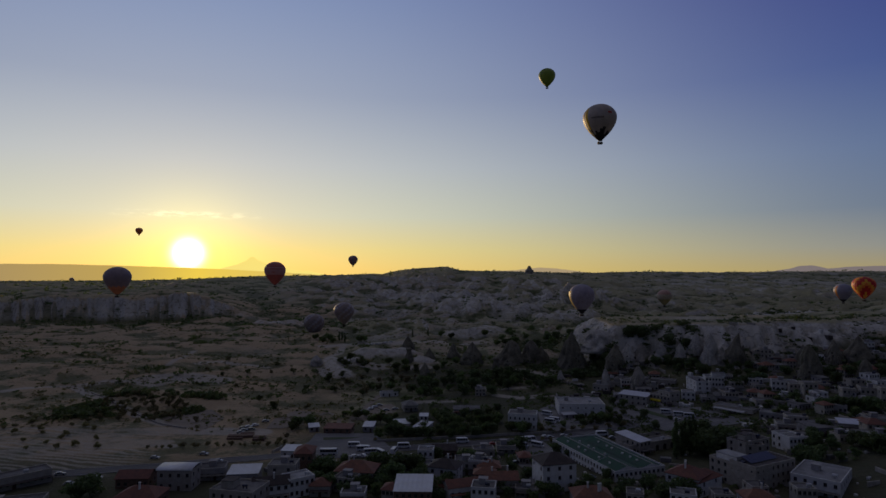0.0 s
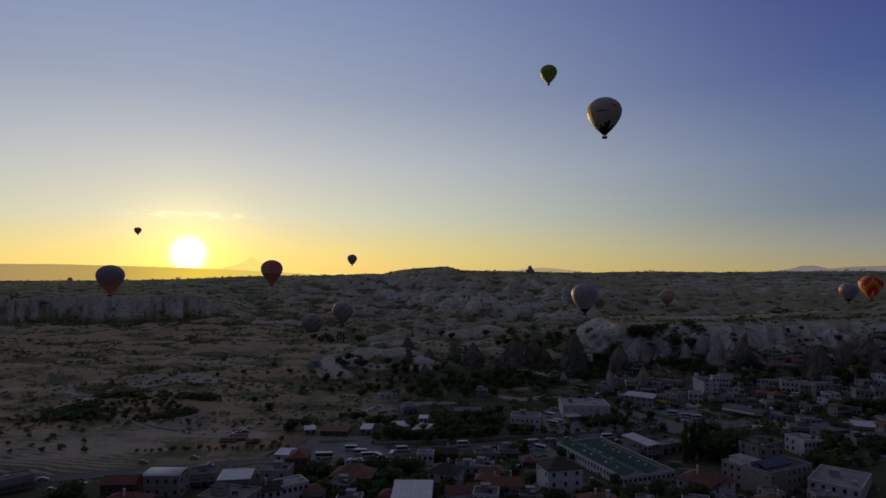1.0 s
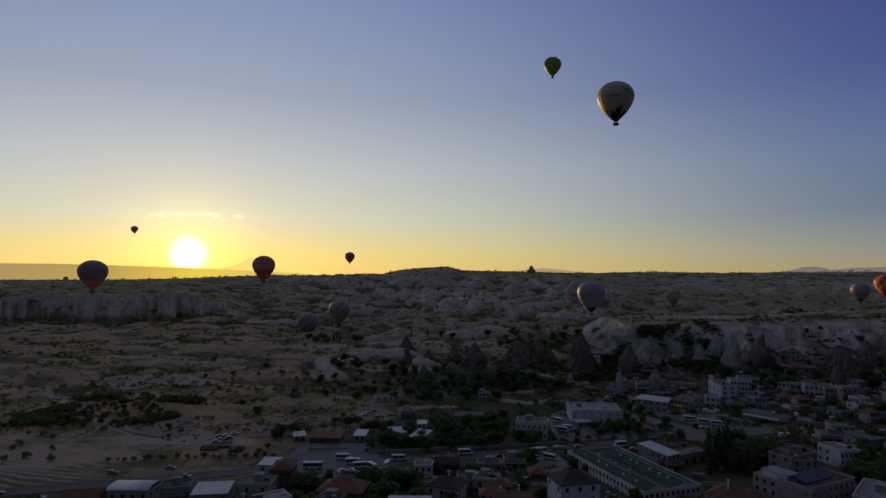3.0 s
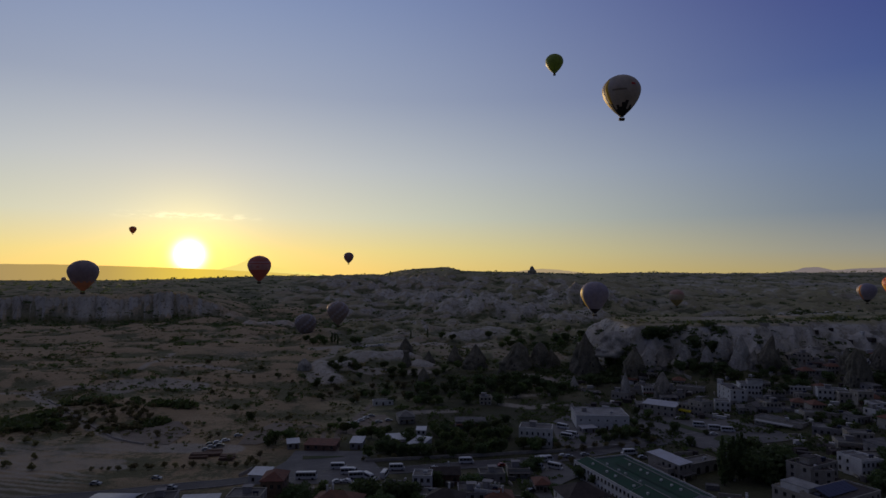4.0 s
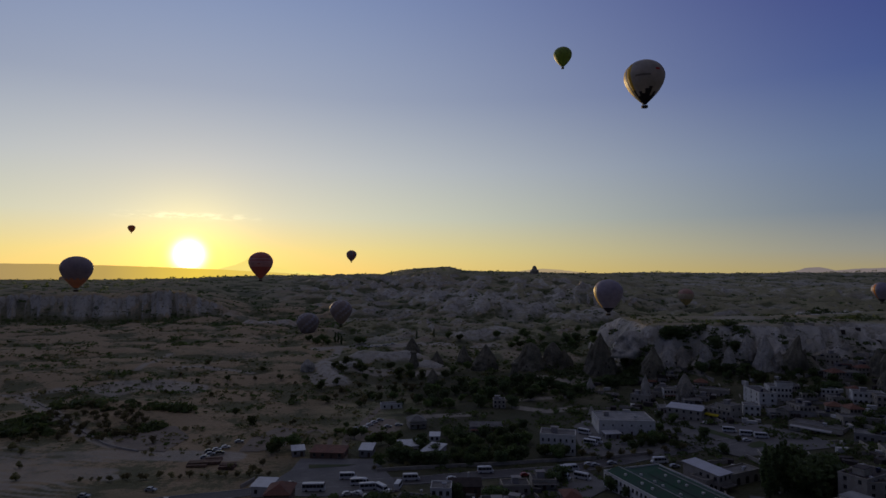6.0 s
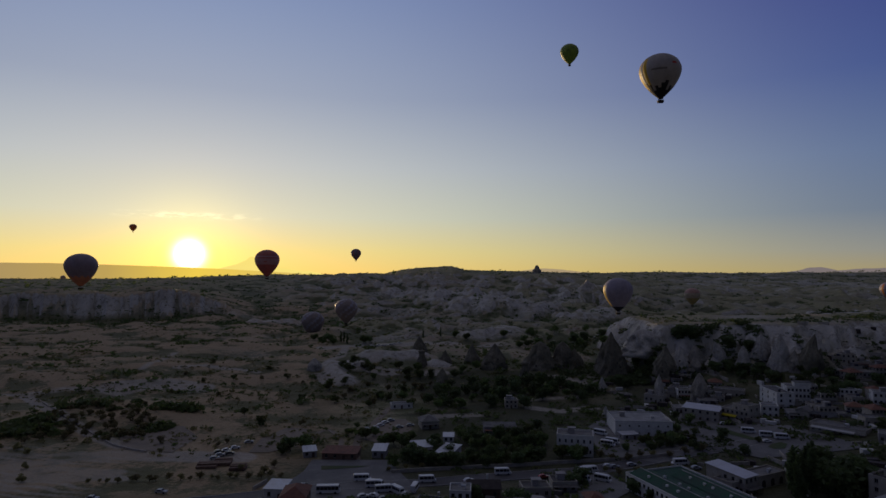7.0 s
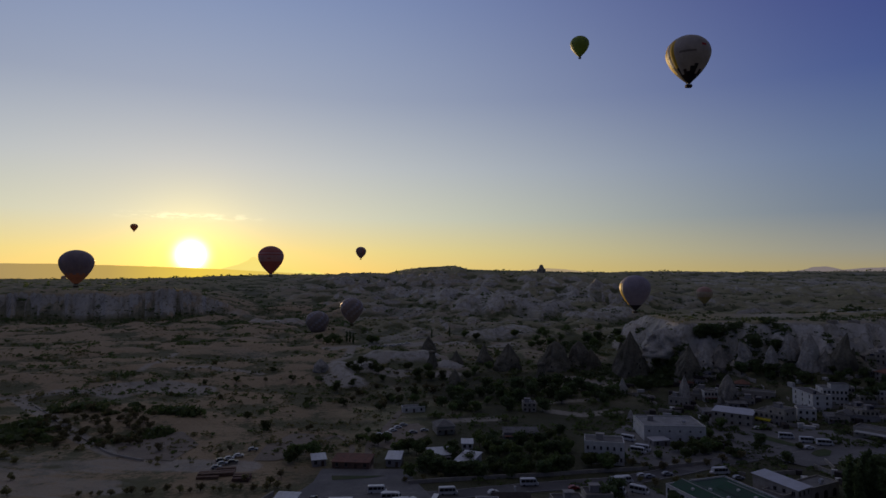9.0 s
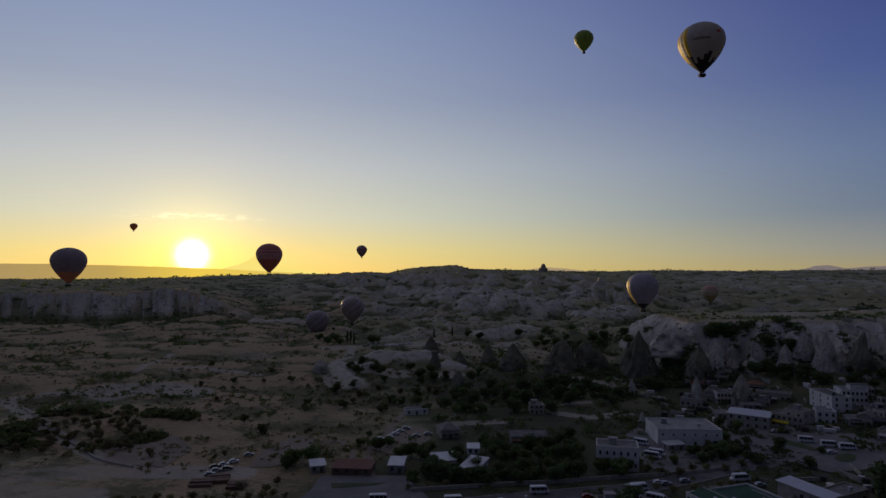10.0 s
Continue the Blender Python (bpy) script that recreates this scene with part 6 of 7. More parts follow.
house('cave house with a stone front on the slope', 322.3, 454.9, 24.7, -17, 9.9, 6, 6, "flat", "stone_wall", "screed", 2, 3, 1, win=(0.8, 1.1))
house('cave house with a stone front on the slope', 293.0, 462.6, 23.6, -10, 8.2, 6, 5, "flat", "stone_wall", "screed", 2, 3, 1, win=(0.8, 1.1))
house('cave house with a stone front on the slope', 123.7, 500.6, 6.3, -33, 11.7, 6, 4, "flat", "stone_wall", "screed", 1, 3, 1, win=(0.8, 1.1))
house('cave house with a stone front on the slope', 135.8, 497.0, 9.8, -30, 14.1, 6, 4, "flat", "stone_wall", "screed", 1, 3, 1, win=(0.8, 1.1))
house('cave house with a stone front on the slope', 118.6, 466.5, 2.7, -23, 11.4, 6, 4, "flat", "stone_wall", "screed", 1, 3, 1, win=(0.8, 1.1))

# ---- fairy chimneys ----
fairy_chimney('broad grey tuff cone of weathered rock', 13.5, 553.3, 8.9, 12.1, 19.5, 1, caves=3, mat='dark_tuff')
fairy_chimney('small grey tuff cone of weathered rock', -4.5, 569.2, 10.9, 7.4, 15.3, 2, mat='dark_tuff')
fairy_chimney('rounded grey tuff cone of weathered rock', 50.5, 553.5, 8.9, 12.7, 21.3, 3, sharp=1.5, caves=2, mat='dark_tuff')
fairy_chimney('grey tuff cone beside its twin', 69.6, 555.7, 9.7, 10.3, 20.5, 4, sharp=1.3, mat='dark_tuff')
fairy_chimney('low tuff cone of weathered rock', 79.5, 557.3, 9.4, 7.9, 14.9, 5, mat='dark_tuff')
fairy_chimney('tall grey tuff cone with cut windows', 103.6, 533.8, 7.8, 13.4, 32.2, 6, caves=4, mat='dark_tuff')
fairy_chimney('slender tuff spire of weathered rock', 99.5, 544.3, 8.2, 7.1, 22.8, 7, mat='dark_tuff')
fairy_chimney('little pointed tuff cone of weathered rock', 84.7, 490.3, 3.3, 4.3, 9.1, 8, mat='pale_tuff')
fairy_chimney('stumpy tuff cone of weathered rock', 67.3, 416.3, 1.4, 3.2, 6.3, 9, mat='pale_tuff')
fairy_chimney('pale tuff pillar of weathered rock', 31.9, 507.2, 5.2, 5.6, 15.3, 10, cap=True, mat='dark_tuff')
fairy_chimney('pointed tuff cone between houses', 114.1, 458.5, 2.0, 5.0, 17.8, 11, mat='pale_tuff', caves=2)
fairy_chimney('tall tuff pillar between houses', 137.1, 449.6, 3.7, 5.9, 18.2, 12, mat='tuff', sharp=1.8, caves=4)
fairy_chimney('carved tuff cone with doors', 135.3, 503.7, 12.6, 10.5, 20.3, 13, caves=6, mat='dark_tuff')
fairy_chimney('pale tuff cone of weathered rock', 146.4, 504.7, 17.3, 9.4, 15.3, 14, mat='pale_tuff', caves=2)
fairy_chimney('fluted tuff cone of weathered rock', 157.1, 503.0, 16.5, 9.4, 16.9, 15, mat='tuff')
fairy_chimney('sharp pale tuff cone of weathered rock', 185.2, 488.7, 18.7, 7.0, 16.5, 16, mat='pale_tuff')
fairy_chimney('leaning pale tuff fin of weathered rock', 174.7, 501.3, 21.6, 7.1, 15.2, 17, mat='pale_tuff', lean=(-0.3, 0))
fairy_chimney('tall fluted cone against the cliff', 208.9, 484.2, 21.3, 9.0, 22.8, 18, mat='pale_tuff')
fairy_chimney('broken tuff cone of weathered rock', 215.4, 478.0, 21.3, 6.8, 12.1, 19, mat='tuff')
fairy_chimney('dark tuff cone against the cliff', 223.3, 475.1, 20.8, 8.9, 24.0, 20, mat='dark_tuff', lean=(0.2, 0))
fairy_chimney('pale tuff knob of weathered rock', 201.5, 495.3, 27.3, 6.5, 15.0, 21, mat='pale_tuff', sharp=1.6)
fairy_chimney('pale rounded tuff dome at the cliff foot', 128.6, 533.9, 24.2, 15.2, 17.9, 22, mat='pale_tuff', sharp=1.8)
fairy_chimney('dark tuff tower above houses', 253.0, 422.3, 16.4, 7.9, 25.0, 23, sharp=1.7, caves=5, mat='dark_tuff')
fairy_chimney('dark tuff cone of weathered rock', 268.8, 455.4, 20.2, 7.5, 17.7, 24, mat='dark_tuff')
fairy_chimney('dark tuff cone with caves', 295.7, 459.7, 23.1, 9.1, 17.8, 25, caves=4, mat='dark_tuff')
fairy_chimney('broad dark tuff cone of weathered rock', 312.0, 454.8, 23.8, 13.0, 20.7, 26, caves=3, mat='dark_tuff')
fairy_chimney('tuff pillar of weathered rock', 258.1, 427.9, 17.1, 5.2, 14.5, 27, sharp=1.8, mat='dark_tuff')
fairy_chimney('tuff pillar beside trees of weathered rock', 287.9, 413.3, 19.7, 5.5, 12.6, 28, sharp=1.6, mat='dark_tuff')
fairy_chimney('low tuff cone in the valley', -29.6, 491.2, 4.1, 7.0, 14.1, 29, mat='dark_tuff')
fairy_chimney('dark tuff pillar of weathered rock', -46.4, 550.5, 9.4, 5.4, 13.8, 30, cap=True, mat='dark_tuff')
fairy_chimney('eroded tuff knoll of weathered rock', -131.4, 539.2, 9.0, 5.9, 9.0, 31, mat='pale_tuff', sharp=1.6)
fairy_chimney('tuff cone on the slope', -27.3, 557.5, 9.4, 6.7, 13.1, 32, mat='dark_tuff')
fairy_chimney('dark tuff cone on the field edge', -50.9, 610.6, 14.4, 8.5, 13.5, 33, mat='dark_tuff')

# ---- roads, yards and walls ----
strip("road", "grey asphalt main road through the town", [(-226.9, 224.0), (-204.4, 242.2), (-177.5, 249.8), (-152.9, 260.4), (-126.6, 272.8), (-102.7, 283.8), (-79.8, 295.3), (-39.4, 301.3), (-9.5, 310.4), (31.4, 318.1), (62.8, 332.4), (89.5, 345.3), (113.9, 357.1), (133.8, 363.0)], 9.0, "asphalt", 0.22, kerbs=True)
surface("pavement", "wide pale paved coach park", [(-88.0, 316.3), (-87.7, 332.6), (-53.4, 333.0), (-42.7, 305.0), (-38.4, 289.1), (-54.7, 282.1), (-76.8, 280.8), (-94.8, 285.7)], "paving", 0.30, "pavement")
surface("pavement", "town square paved in grey", [(98.6, 366.9), (101.1, 402.0), (115.5, 426.8), (126.1, 403.9), (155.0, 379.0), (165.6, 334.8), (143.2, 336.4), (116.5, 335.8), (105.5, 352.8)], "paving", 0.30, "pavement")
surface("pavement", "paved forecourt with parked minibuses", [(48.7, 388.2), (61.9, 409.1), (75.6, 365.5), (98.5, 352.6), (68.7, 329.6), (44.9, 342.5)], "paving", 0.27, "pavement")
surface("pavement", "yard with parked vehicles behind the market", [(14.8, 307.6), (40.7, 317.3), (45.6, 294.3), (31.3, 277.4), (22.6, 263.4), (18.1, 281.8)], "paving", 0.34, "pavement")
surface("pavement", "dusty car park beside the orchard", [(-73.8, 368.7), (-66.6, 403.8), (-50.5, 408.7), (-45.3, 386.0), (-57.5, 358.4)], "dust", 0.25, "car park")
surface("field", "bare pale field beside the valley road", [(-119.5, 341.5), (-120.3, 364.8), (-112.4, 387.4), (-101.5, 384.3), (-99.3, 352.7), (-110.4, 342.8)], "dust", 0.25, "field")
surface("field", "flat dusty plot below the valley path", [(-177.2, 339.6), (-190.4, 360.9), (-182.1, 382.3), (-167.8, 381.8), (-151.3, 361.4), (-153.0, 337.3)], "dust", 0.25, "field")
surface("lawn", "narrow green strip in the coach park", [(-82.0, 323.5), (-80.7, 318.0), (-65.5, 321.7), (-60.3, 324.2)], "lawn", 0.42, "grass")
surface("lawn", "planted island in the square", [(120.4, 391.5), (125.4, 378.8), (130.4, 362.8), (126.1, 362.5), (120.0, 376.3)], "lawn", 0.45, "grass")
surface("lawn", "round flower bed in the square", [(131.5, 354.5), (136.8, 355.8), (137.9, 352.1), (133.5, 346.6), (128.5, 347.0), (127.8, 351.0)], "lawn", 0.45, "grass")
strip("wall", "low stone wall along the road", [(-50.7, 315.3), (-35.7, 318.9), (-7.5, 324.0), (7.8, 324.8), (26.6, 330.0), (54.8, 334.2), (77.7, 339.9)], 0.5, "stone_wall", 0, "wall", high=1.5)
strip("wall", "low wall lining the valley path", [(-278.4, 435.0), (-238.8, 392.8), (-219.9, 377.9), (-200.9, 361.3), (-181.5, 342.4), (-171.5, 336.5), (-164.6, 336.1)], 0.6, "stone_wall", 0, "wall", high=0.9)
strip("path", "pale dusty lane past the orchard", [(-67.6, 330.7), (-71.0, 353.0), (-73.2, 374.3), (-66.6, 403.8), (-62.3, 439.4)], 3.5, "dust", 0.2, "path")
strip("path", "pale dusty loop in the garden", [(-97.4, 367.9), (-91.5, 388.3), (-81.2, 368.7), (-76.2, 353.4), (-81.2, 347.4)], 2.5, "dust", 0.2, "path")
strip("road", "paved side street", [(25.9, 277.9), (25.3, 254.8), (24.5, 233.4), (23.9, 215.6)], 5, "paving", 0.24)

# ---- trees ----
TREES = {
    "a": tree("dark green round-crowned broadleaf tree", 1, 8.0, 8.0, "leaf_dark"),
    "b": tree("olive green broadleaf tree with an uneven crown", 2, 7.0, 7.0, "leaf"),
    "c": tree("small dusty green fruit tree", 3, 4.5, 4.6, "leaf_dry", count=380),
    "d": tree("tall slim dark poplar", 4, 16.0, 3.6, "leaf_dark", True, count=800),
    "e": tree("wide tangled dark green tree", 5, 9.5, 11.0, "leaf_dark", count=900),
}


def plant(kind, size, *spots):
    """Trees of one kind and size at the given spots; the first one is the pattern itself."""
    for x, y in spots:
        turn = (x * 37.7 + y * 91.3) % 360
        m = on_ground(x, y, turn, size)
        if kind in PATTERNS:
            PATTERNS.discard(kind)
            TREES[kind].matrix_world = m
            TREES[kind].scale = (1, 1, 1)
        else:
            copy_thing(TREES[kind], m)


PATTERNS = set(TREES)
plant("e", 1.0, (-155, 224), (-27, 259), (-37, 245), (82, 226), (219, 340), (224, 334), (192, 410))
plant("e", 0.9, (-158, 220), (-70, 255), (-2, 272), (74, 223), (210, 340))
plant("e", 0.8, (-60, 250), (-52, 232), (-18, 279), (26, 302), (60, 229), (153, 265), (186, 300))
plant("e", 1.1, (-44, 259), (-35, 256), (184, 260), (232, 328), (214, 421))
plant("e", 0.7, (-46, 239), (4, 266), (21, 296), (72, 236), (10, 234), (30, 227))
plant("e", 0.6, (45, 232))
plant("e", 1.4, (117, 282), (122, 291))
plant("e", 0.9, (168, 279), (183, 269), (205, 420))
plant("a", 0.8, (-24, 240), (-4, 234), (23, 247), (29, 263), (43, 288), (87, 247), (85, 222), (-24, 328), (-16, 333), (-9, 358), (-14, 367), (-1, 369))
plant("a", 0.8, (16, 355), (22, 385), (114, 368), (237, 392))
plant("a", 0.9, (-68, 238), (-62, 234), (-45, 331), (-40, 329), (-34, 325), (-28, 324), (-9, 331), (-3, 333), (4, 325), (9, 366), (-38, 450), (64, 460))
plant("a", 0.9, (72, 479))
plant("a", 0.6, (47, 280), (76, 351), (89, 357), (70, 348))
plant("a", 0.7, (57, 246), (112, 342), (106, 410), (82, 354), (84, 494))
plant("a", 1, (14, 330), (-21, 459), (-29, 440), (-32, 477), (104, 494), (123, 534), (191, 463), (231, 444), (246, 441))
plant("a", 1.2, (1, 440), (37, 458), (55, 493), (12, 493), (164, 487), (176, 493), (180, 481), (195, 499), (126, 645), (259, 401), (297, 428), (300, 414))
plant("a", 1.3, (11, 460), (21, 478), (47, 478), (42, 499), (183, 506), (112, 705), (119, 691), (276, 414))
plant("a", 1.4, (32, 492), (154, 530))
plant("a", 1.1, (61, 482), (22, 439), (-0, 469), (100, 501), (191, 478), (93, 670), (269, 422))
plant("a", 1.6, (163, 527))
plant("a", 1.5, (158, 529))
plant("d", 1.3, (105, 285))
plant("d", 0.7, (-131, 677), (-127, 672), (-134, 676))
plant("d", 1.1, (108, 289), (110, 287), (104, 290), (113, 293), (116, 296))
plant("d", 1.0, (101, 281))
plant("d", 0.6, (-50, 684), (-32, 689))
plant("b", 0.9, (-68, 367), (-45, 362), (-43, 338), (-39, 333), (-104, 340), (-16, 357), (-2, 330), (10, 333), (15, 377), (71, 357), (79, 358), (85, 361))
plant("b", 0.9, (110, 401), (84, 378), (-56, 459), (128, 524))
plant("b", 0.8, (-65, 372), (-35, 330), (-15, 330), (-9, 326), (89, 357), (96, 381), (-50, 440), (-81, 514), (119, 516))
plant("b", 1, (-57, 355), (-13, 348), (-8, 355), (-4, 348), (2, 352), (5, 336), (17, 361), (21, 357), (35, 336), (-21, 519), (-14, 535))
plant("b", 1.1, (-53, 357), (-49, 353), (-96, 349), (26, 336), (-138, 660), (46, 647), (56, 659), (-64, 543), (-50, 539), (-3, 547))
plant("b", 0.5, (-76, 388), (127, 359))
plant("b", 0.6, (-78, 375), (42, 344), (58, 348))
plant("b", 1.2, (-101, 345), (30, 332), (-161, 678), (-105, 677), (-4, 692), (-17, 690), (-46, 515), (-57, 525))
plant("b", 1.3, (-150, 655), (37, 706))
plant("b", 1.5, (-146, 674))
plant("b", 1.4, (-111, 675))
plant("b", 0.7, (-70, 460), (-76, 440))
plant("c", 0.8, (43, 336), (48, 334), (62, 338), (68, 338), (75, 337), (45, 314), (54, 316), (64, 318), (96, 384), (-229, 393), (-237, 417), (-219, 369))
plant("c", 0.8, (-241, 377), (-228, 347), (-193, 404), (-104, 314), (-102, 322), (-102, 343), (-129, 400), (-127, 304), (-103, 307))
plant("c", 0.9, (55, 333), (84, 342), (95, 348), (-106, 347))
plant("c", 0.7, (69, 320), (-23, 326), (-158, 335), (-214, 354), (-237, 383), (-221, 407), (-204, 399), (-193, 422), (-134, 353), (-115, 317), (-150, 299), (-145, 299))
plant("c", 0.7, (-139, 303), (-134, 302), (-108, 306), (-100, 310))
plant("c", 0.6, (41, 319), (33, 316), (-45, 320), (-38, 322), (-30, 324), (-195, 386), (-196, 356), (-136, 348), (-79, 374), (-156, 296), (-152, 299), (-143, 300))
plant("c", 0.6, (-116, 307), (-113, 307), (-95, 307))
plant("c", 0.5, (-52, 318), (-76, 363), (-153, 465), (-167, 295), (-160, 296), (-130, 302), (-120, 304))
plant("c", 1.0, (-165, 350), (-98, 358))
plant("c", 0.4, (-163, 296), (-123, 306))


def grove(kind, low, high, *spots):
    """A stand of trees that merge into one another."""
    rnd = random.Random(len(spots) * 31 + round(spots[0][0]))
    tall, wide, leaf = {"a": (8.0, 8.5, "leaf_dark"), "b": (7.0, 7.5, "leaf"), "c": (4.5, 4.8, "leaf_dry"), "e": (9.5, 11.0, "leaf_dark")}[kind]
    verts, faces, slots = [], [], []
    for x, y in spots:
        s = rnd.uniform(low, high)
        z = ground_at(x, y)
        tv, tf = [], []
        limb(tv, tf, (0, 0, -0.5), (0, 0, tall * 0.6 * s), tall * 0.026 * s, tall * 0.01 * s)
        lobes = [(rnd.uniform(-.3, .3) * wide * s, rnd.uniform(-.3, .3) * wide * s, tall * rnd.uniform(0.28, 0.78) * s, wide * rnd.uniform(.18, .3) * s, tall * rnd.uniform(.14, .24) * s) for _ in range(8)]
        lv, lf = leaf_cloud(rnd, lobes, 520, (0.066 * (tall + wide) / 2 + 0.12) * s)
        for v, f, slot in ((tv, tf, 0), (lv, lf, 1)):
            k = len(verts)
            verts += [(a + x, b + y, c + z) for a, b, c in v]
            faces += [tuple(i + k for i in q) for q in f]
            slots += [slot] * len(f)
    ob = link("grove", verts, faces, [M["bark"], M[leaf]], indices=slots)
    return tagged(ob, "dense stand of dusty green trees", "trees", kind="stuff")



grove("a", 0.8, 1.3, (49, 496), (57, 493), (18, 490), (-27, 443), (61, 469), (-9, 491), (14, 503), (33, 474), (-8, 478), (34, 505), (58, 486), (-24, 484), (9, 469), (-30, 459), (39, 480), (-14, 473), (-32, 470))
grove("b", 0.8, 1.3, (-18, 438), (77, 484), (0, 494), (38, 466), (-10, 455), (49, 476), (-32, 432), (4, 463), (41, 496), (43, 472), (63, 477), (55, 468), (75, 511), (-26, 471), (-20, 475), (67, 488), (26, 498))
grove("a", 0.6, 1.0, (-15, 345), (-9, 332), (-10, 324), (-13, 377), (-42, 336), (-22, 323), (-32, 358), (11, 354), (-34, 348), (0, 368), (-26, 338), (5, 374), (-31, 341), (-13, 360), (-23, 349))
grove("b", 0.6, 1.0, (-50, 323), (8, 329), (6, 351), (-5, 343), (-20, 373), (-20, 365), (15, 358), (11, 342), (13, 363), (-29, 326), (-43, 343), (-16, 336), (-5, 328), (6, 368), (18, 352))
grove("a", 1.3, 1.8, (127, 299), (122, 291), (116, 283), (133, 298))
grove("e", 1.2, 1.7, (124, 284), (115, 289), (128, 291), (122, 303))
grove("a", 0.6, 1.0, (175, 277), (163, 253), (175, 291), (189, 259), (183, 280), (171, 271), (173, 257), (210, 281))
grove("e", 0.6, 0.9, (163, 275), (153, 254), (159, 260), (200, 279), (150, 261), (185, 289))
grove("a", 0.7, 1.2, (229, 462), (214, 460), (141, 508), (185, 471), (218, 441), (186, 483), (131, 507), (174, 486), (177, 475), (205, 438), (194, 474), (221, 465), (197, 440))
grove("b", 0.7, 1.2, (205, 431), (158, 495), (122, 515), (193, 467), (211, 424), (216, 472), (179, 483), (204, 452), (212, 445), (190, 459), (197, 463), (184, 491), (203, 421))
grove("a", 0.6, 1.0, (266, 376), (227, 365), (231, 341), (214, 355), (225, 377), (246, 352), (190, 344), (224, 335), (212, 371), (202, 348))
grove("b", 0.6, 1.0, (261, 368), (222, 351), (190, 333), (231, 326), (250, 343), (197, 365), (215, 318), (183, 340), (239, 380), (188, 356))
grove("a", 0.6, 1.1, (-26, 242), (-22, 229), (-41, 265), (-49, 246), (-39, 236), (-29, 234), (-65, 252), (-61, 231), (-68, 261), (-55, 227), (-60, 239))
grove("b", 0.6, 1.1, (-39, 246), (-47, 233), (-25, 258), (-21, 236), (-71, 238), (-23, 249), (-31, 265), (-54, 261), (-41, 227), (-52, 238), (-60, 264))
grove("a", 0.6, 1.0, (12, 225), (76, 217), (17, 258), (8, 239), (-5, 256), (-16, 231), (29, 237), (-12, 239), (-17, 223), (39, 248), (29, 255))
grove("b", 0.6, 1.0, (-5, 222), (40, 231), (21, 221), (15, 234), (47, 227), (53, 232), (47, 238), (55, 224), (64, 221), (-0, 233), (26, 228))
grove("b", 0.5, 0.9, (71, 348), (98, 366), (88, 358), (103, 377), (109, 363), (77, 358), (80, 365), (92, 351), (97, 373), (81, 353))
grove("b", 0.7, 1.3, (-101, 546), (-100, 494), (-65, 457), (-92, 540), (-57, 475), (-86, 531), (-56, 511), (-72, 464), (-38, 519), (-103, 531), (-109, 485), (-99, 450), (-109, 540))
grove("c", 0.7, 1.3, (-84, 496), (-74, 446), (-56, 523), (-68, 486), (-72, 530), (-38, 496), (-44, 483), (-48, 449), (-95, 463), (-93, 478), (-49, 490), (-42, 457), (-58, 497))
grove("b", 0.8, 1.2, (298, 410), (288, 435), (298, 438), (305, 451), (321, 449), (301, 424), (269, 427), (270, 396), (308, 430), (281, 405), (270, 437), (280, 419), (293, 425), (322, 440))
grove("c", 0.75, 1.1, (-183, 360), (-203, 365), (-229, 380), (-194, 394), (-201, 400), (-198, 370), (-232, 364), (-214, 388), (-192, 382), (-241, 394), (-245, 395), (-220, 395), (-228, 399), (-221, 371), (-186, 375), (-221, 409), (-207, 395), (-215, 378), (-187, 387), (-212, 410), (-239, 380), (-189, 362), (-236, 371), (-210, 389), (-216, 358), (-225, 381), (-208, 408), (-202, 377), (-206, 376), (-209, 363), (-214, 373), (-242, 404), (-230, 389), (-232, 413), (-240, 386), (-203, 395), (-193, 356), (-206, 383), (-235, 405), (-205, 416), (-180, 362), (-198, 388), (-193, 389), (-225, 353), (-185, 367), (-217, 363))
grove("c", 0.5, 0.85, (-206, 298), (-212, 291), (-245, 352), (-203, 311), (-193, 295), (-262, 350), (-278, 335), (-270, 356), (-226, 289), (-237, 318), (-245, 346), (-222, 311), (-222, 299), (-231, 335), (-294, 358), (-291, 348), (-266, 328), (-215, 329), (-244, 291), (-259, 342), (-243, 325), (-223, 318), (-251, 295), (-252, 318), (-243, 362), (-223, 335), (-253, 353), (-268, 319), (-237, 303), (-271, 350))
grove("b", 0.5, 0.9, (-182, 500), (-128, 390), (-168, 540), (-146, 512), (-121, 453), (-201, 491), (-143, 406))
grove("c", 0.5, 0.9, (-219, 557), (-176, 454), (-211, 464), (-222, 513), (-107, 394), (-165, 511), (-132, 502))
grove("b", 1.0, 1.5, (63, 655), (70, 713), (109, 708), (109, 672), (114, 716), (71, 681), (97, 742), (130, 730), (53, 672), (123, 622), (86, 716), (67, 729))

# ---- stacks beside the valley road ----
def timber_stack(x, y, turn, length, rows):
    """Bundles of red-brown planks stacked in layers on bearers."""
    root = thing("timber_stack", "red-brown stacked planks on bearers beside the road", "timber stack", "timber stacks in the yard")
    rnd = random.Random(round(x * 3 + y))
    for k in range(rows):
        v, f = [], []
        yy = k * 2.1
        for layer in range(rnd.choice((3, 4, 5))):
            inset = rnd.uniform(0, 0.5)
            box_faces(v, f, inset, length - rnd.uniform(0, 0.6), yy, yy + 1.5, 0.15 + layer * 0.3, 0.15 + layer * 0.3 + 0.26)
        link("planks", v, f, M["brown_wall"], root)
        v, f = [], []
        for px in (0.8, length / 2, length - 0.9):
            box_faces(v, f, px, px + 0.15, yy + 0.05, yy + 1.45, -0.5, 0.15)
        link("bearer", v, f, M["bark"], root)
    root.matrix_world = on_ground(x, y, turn)


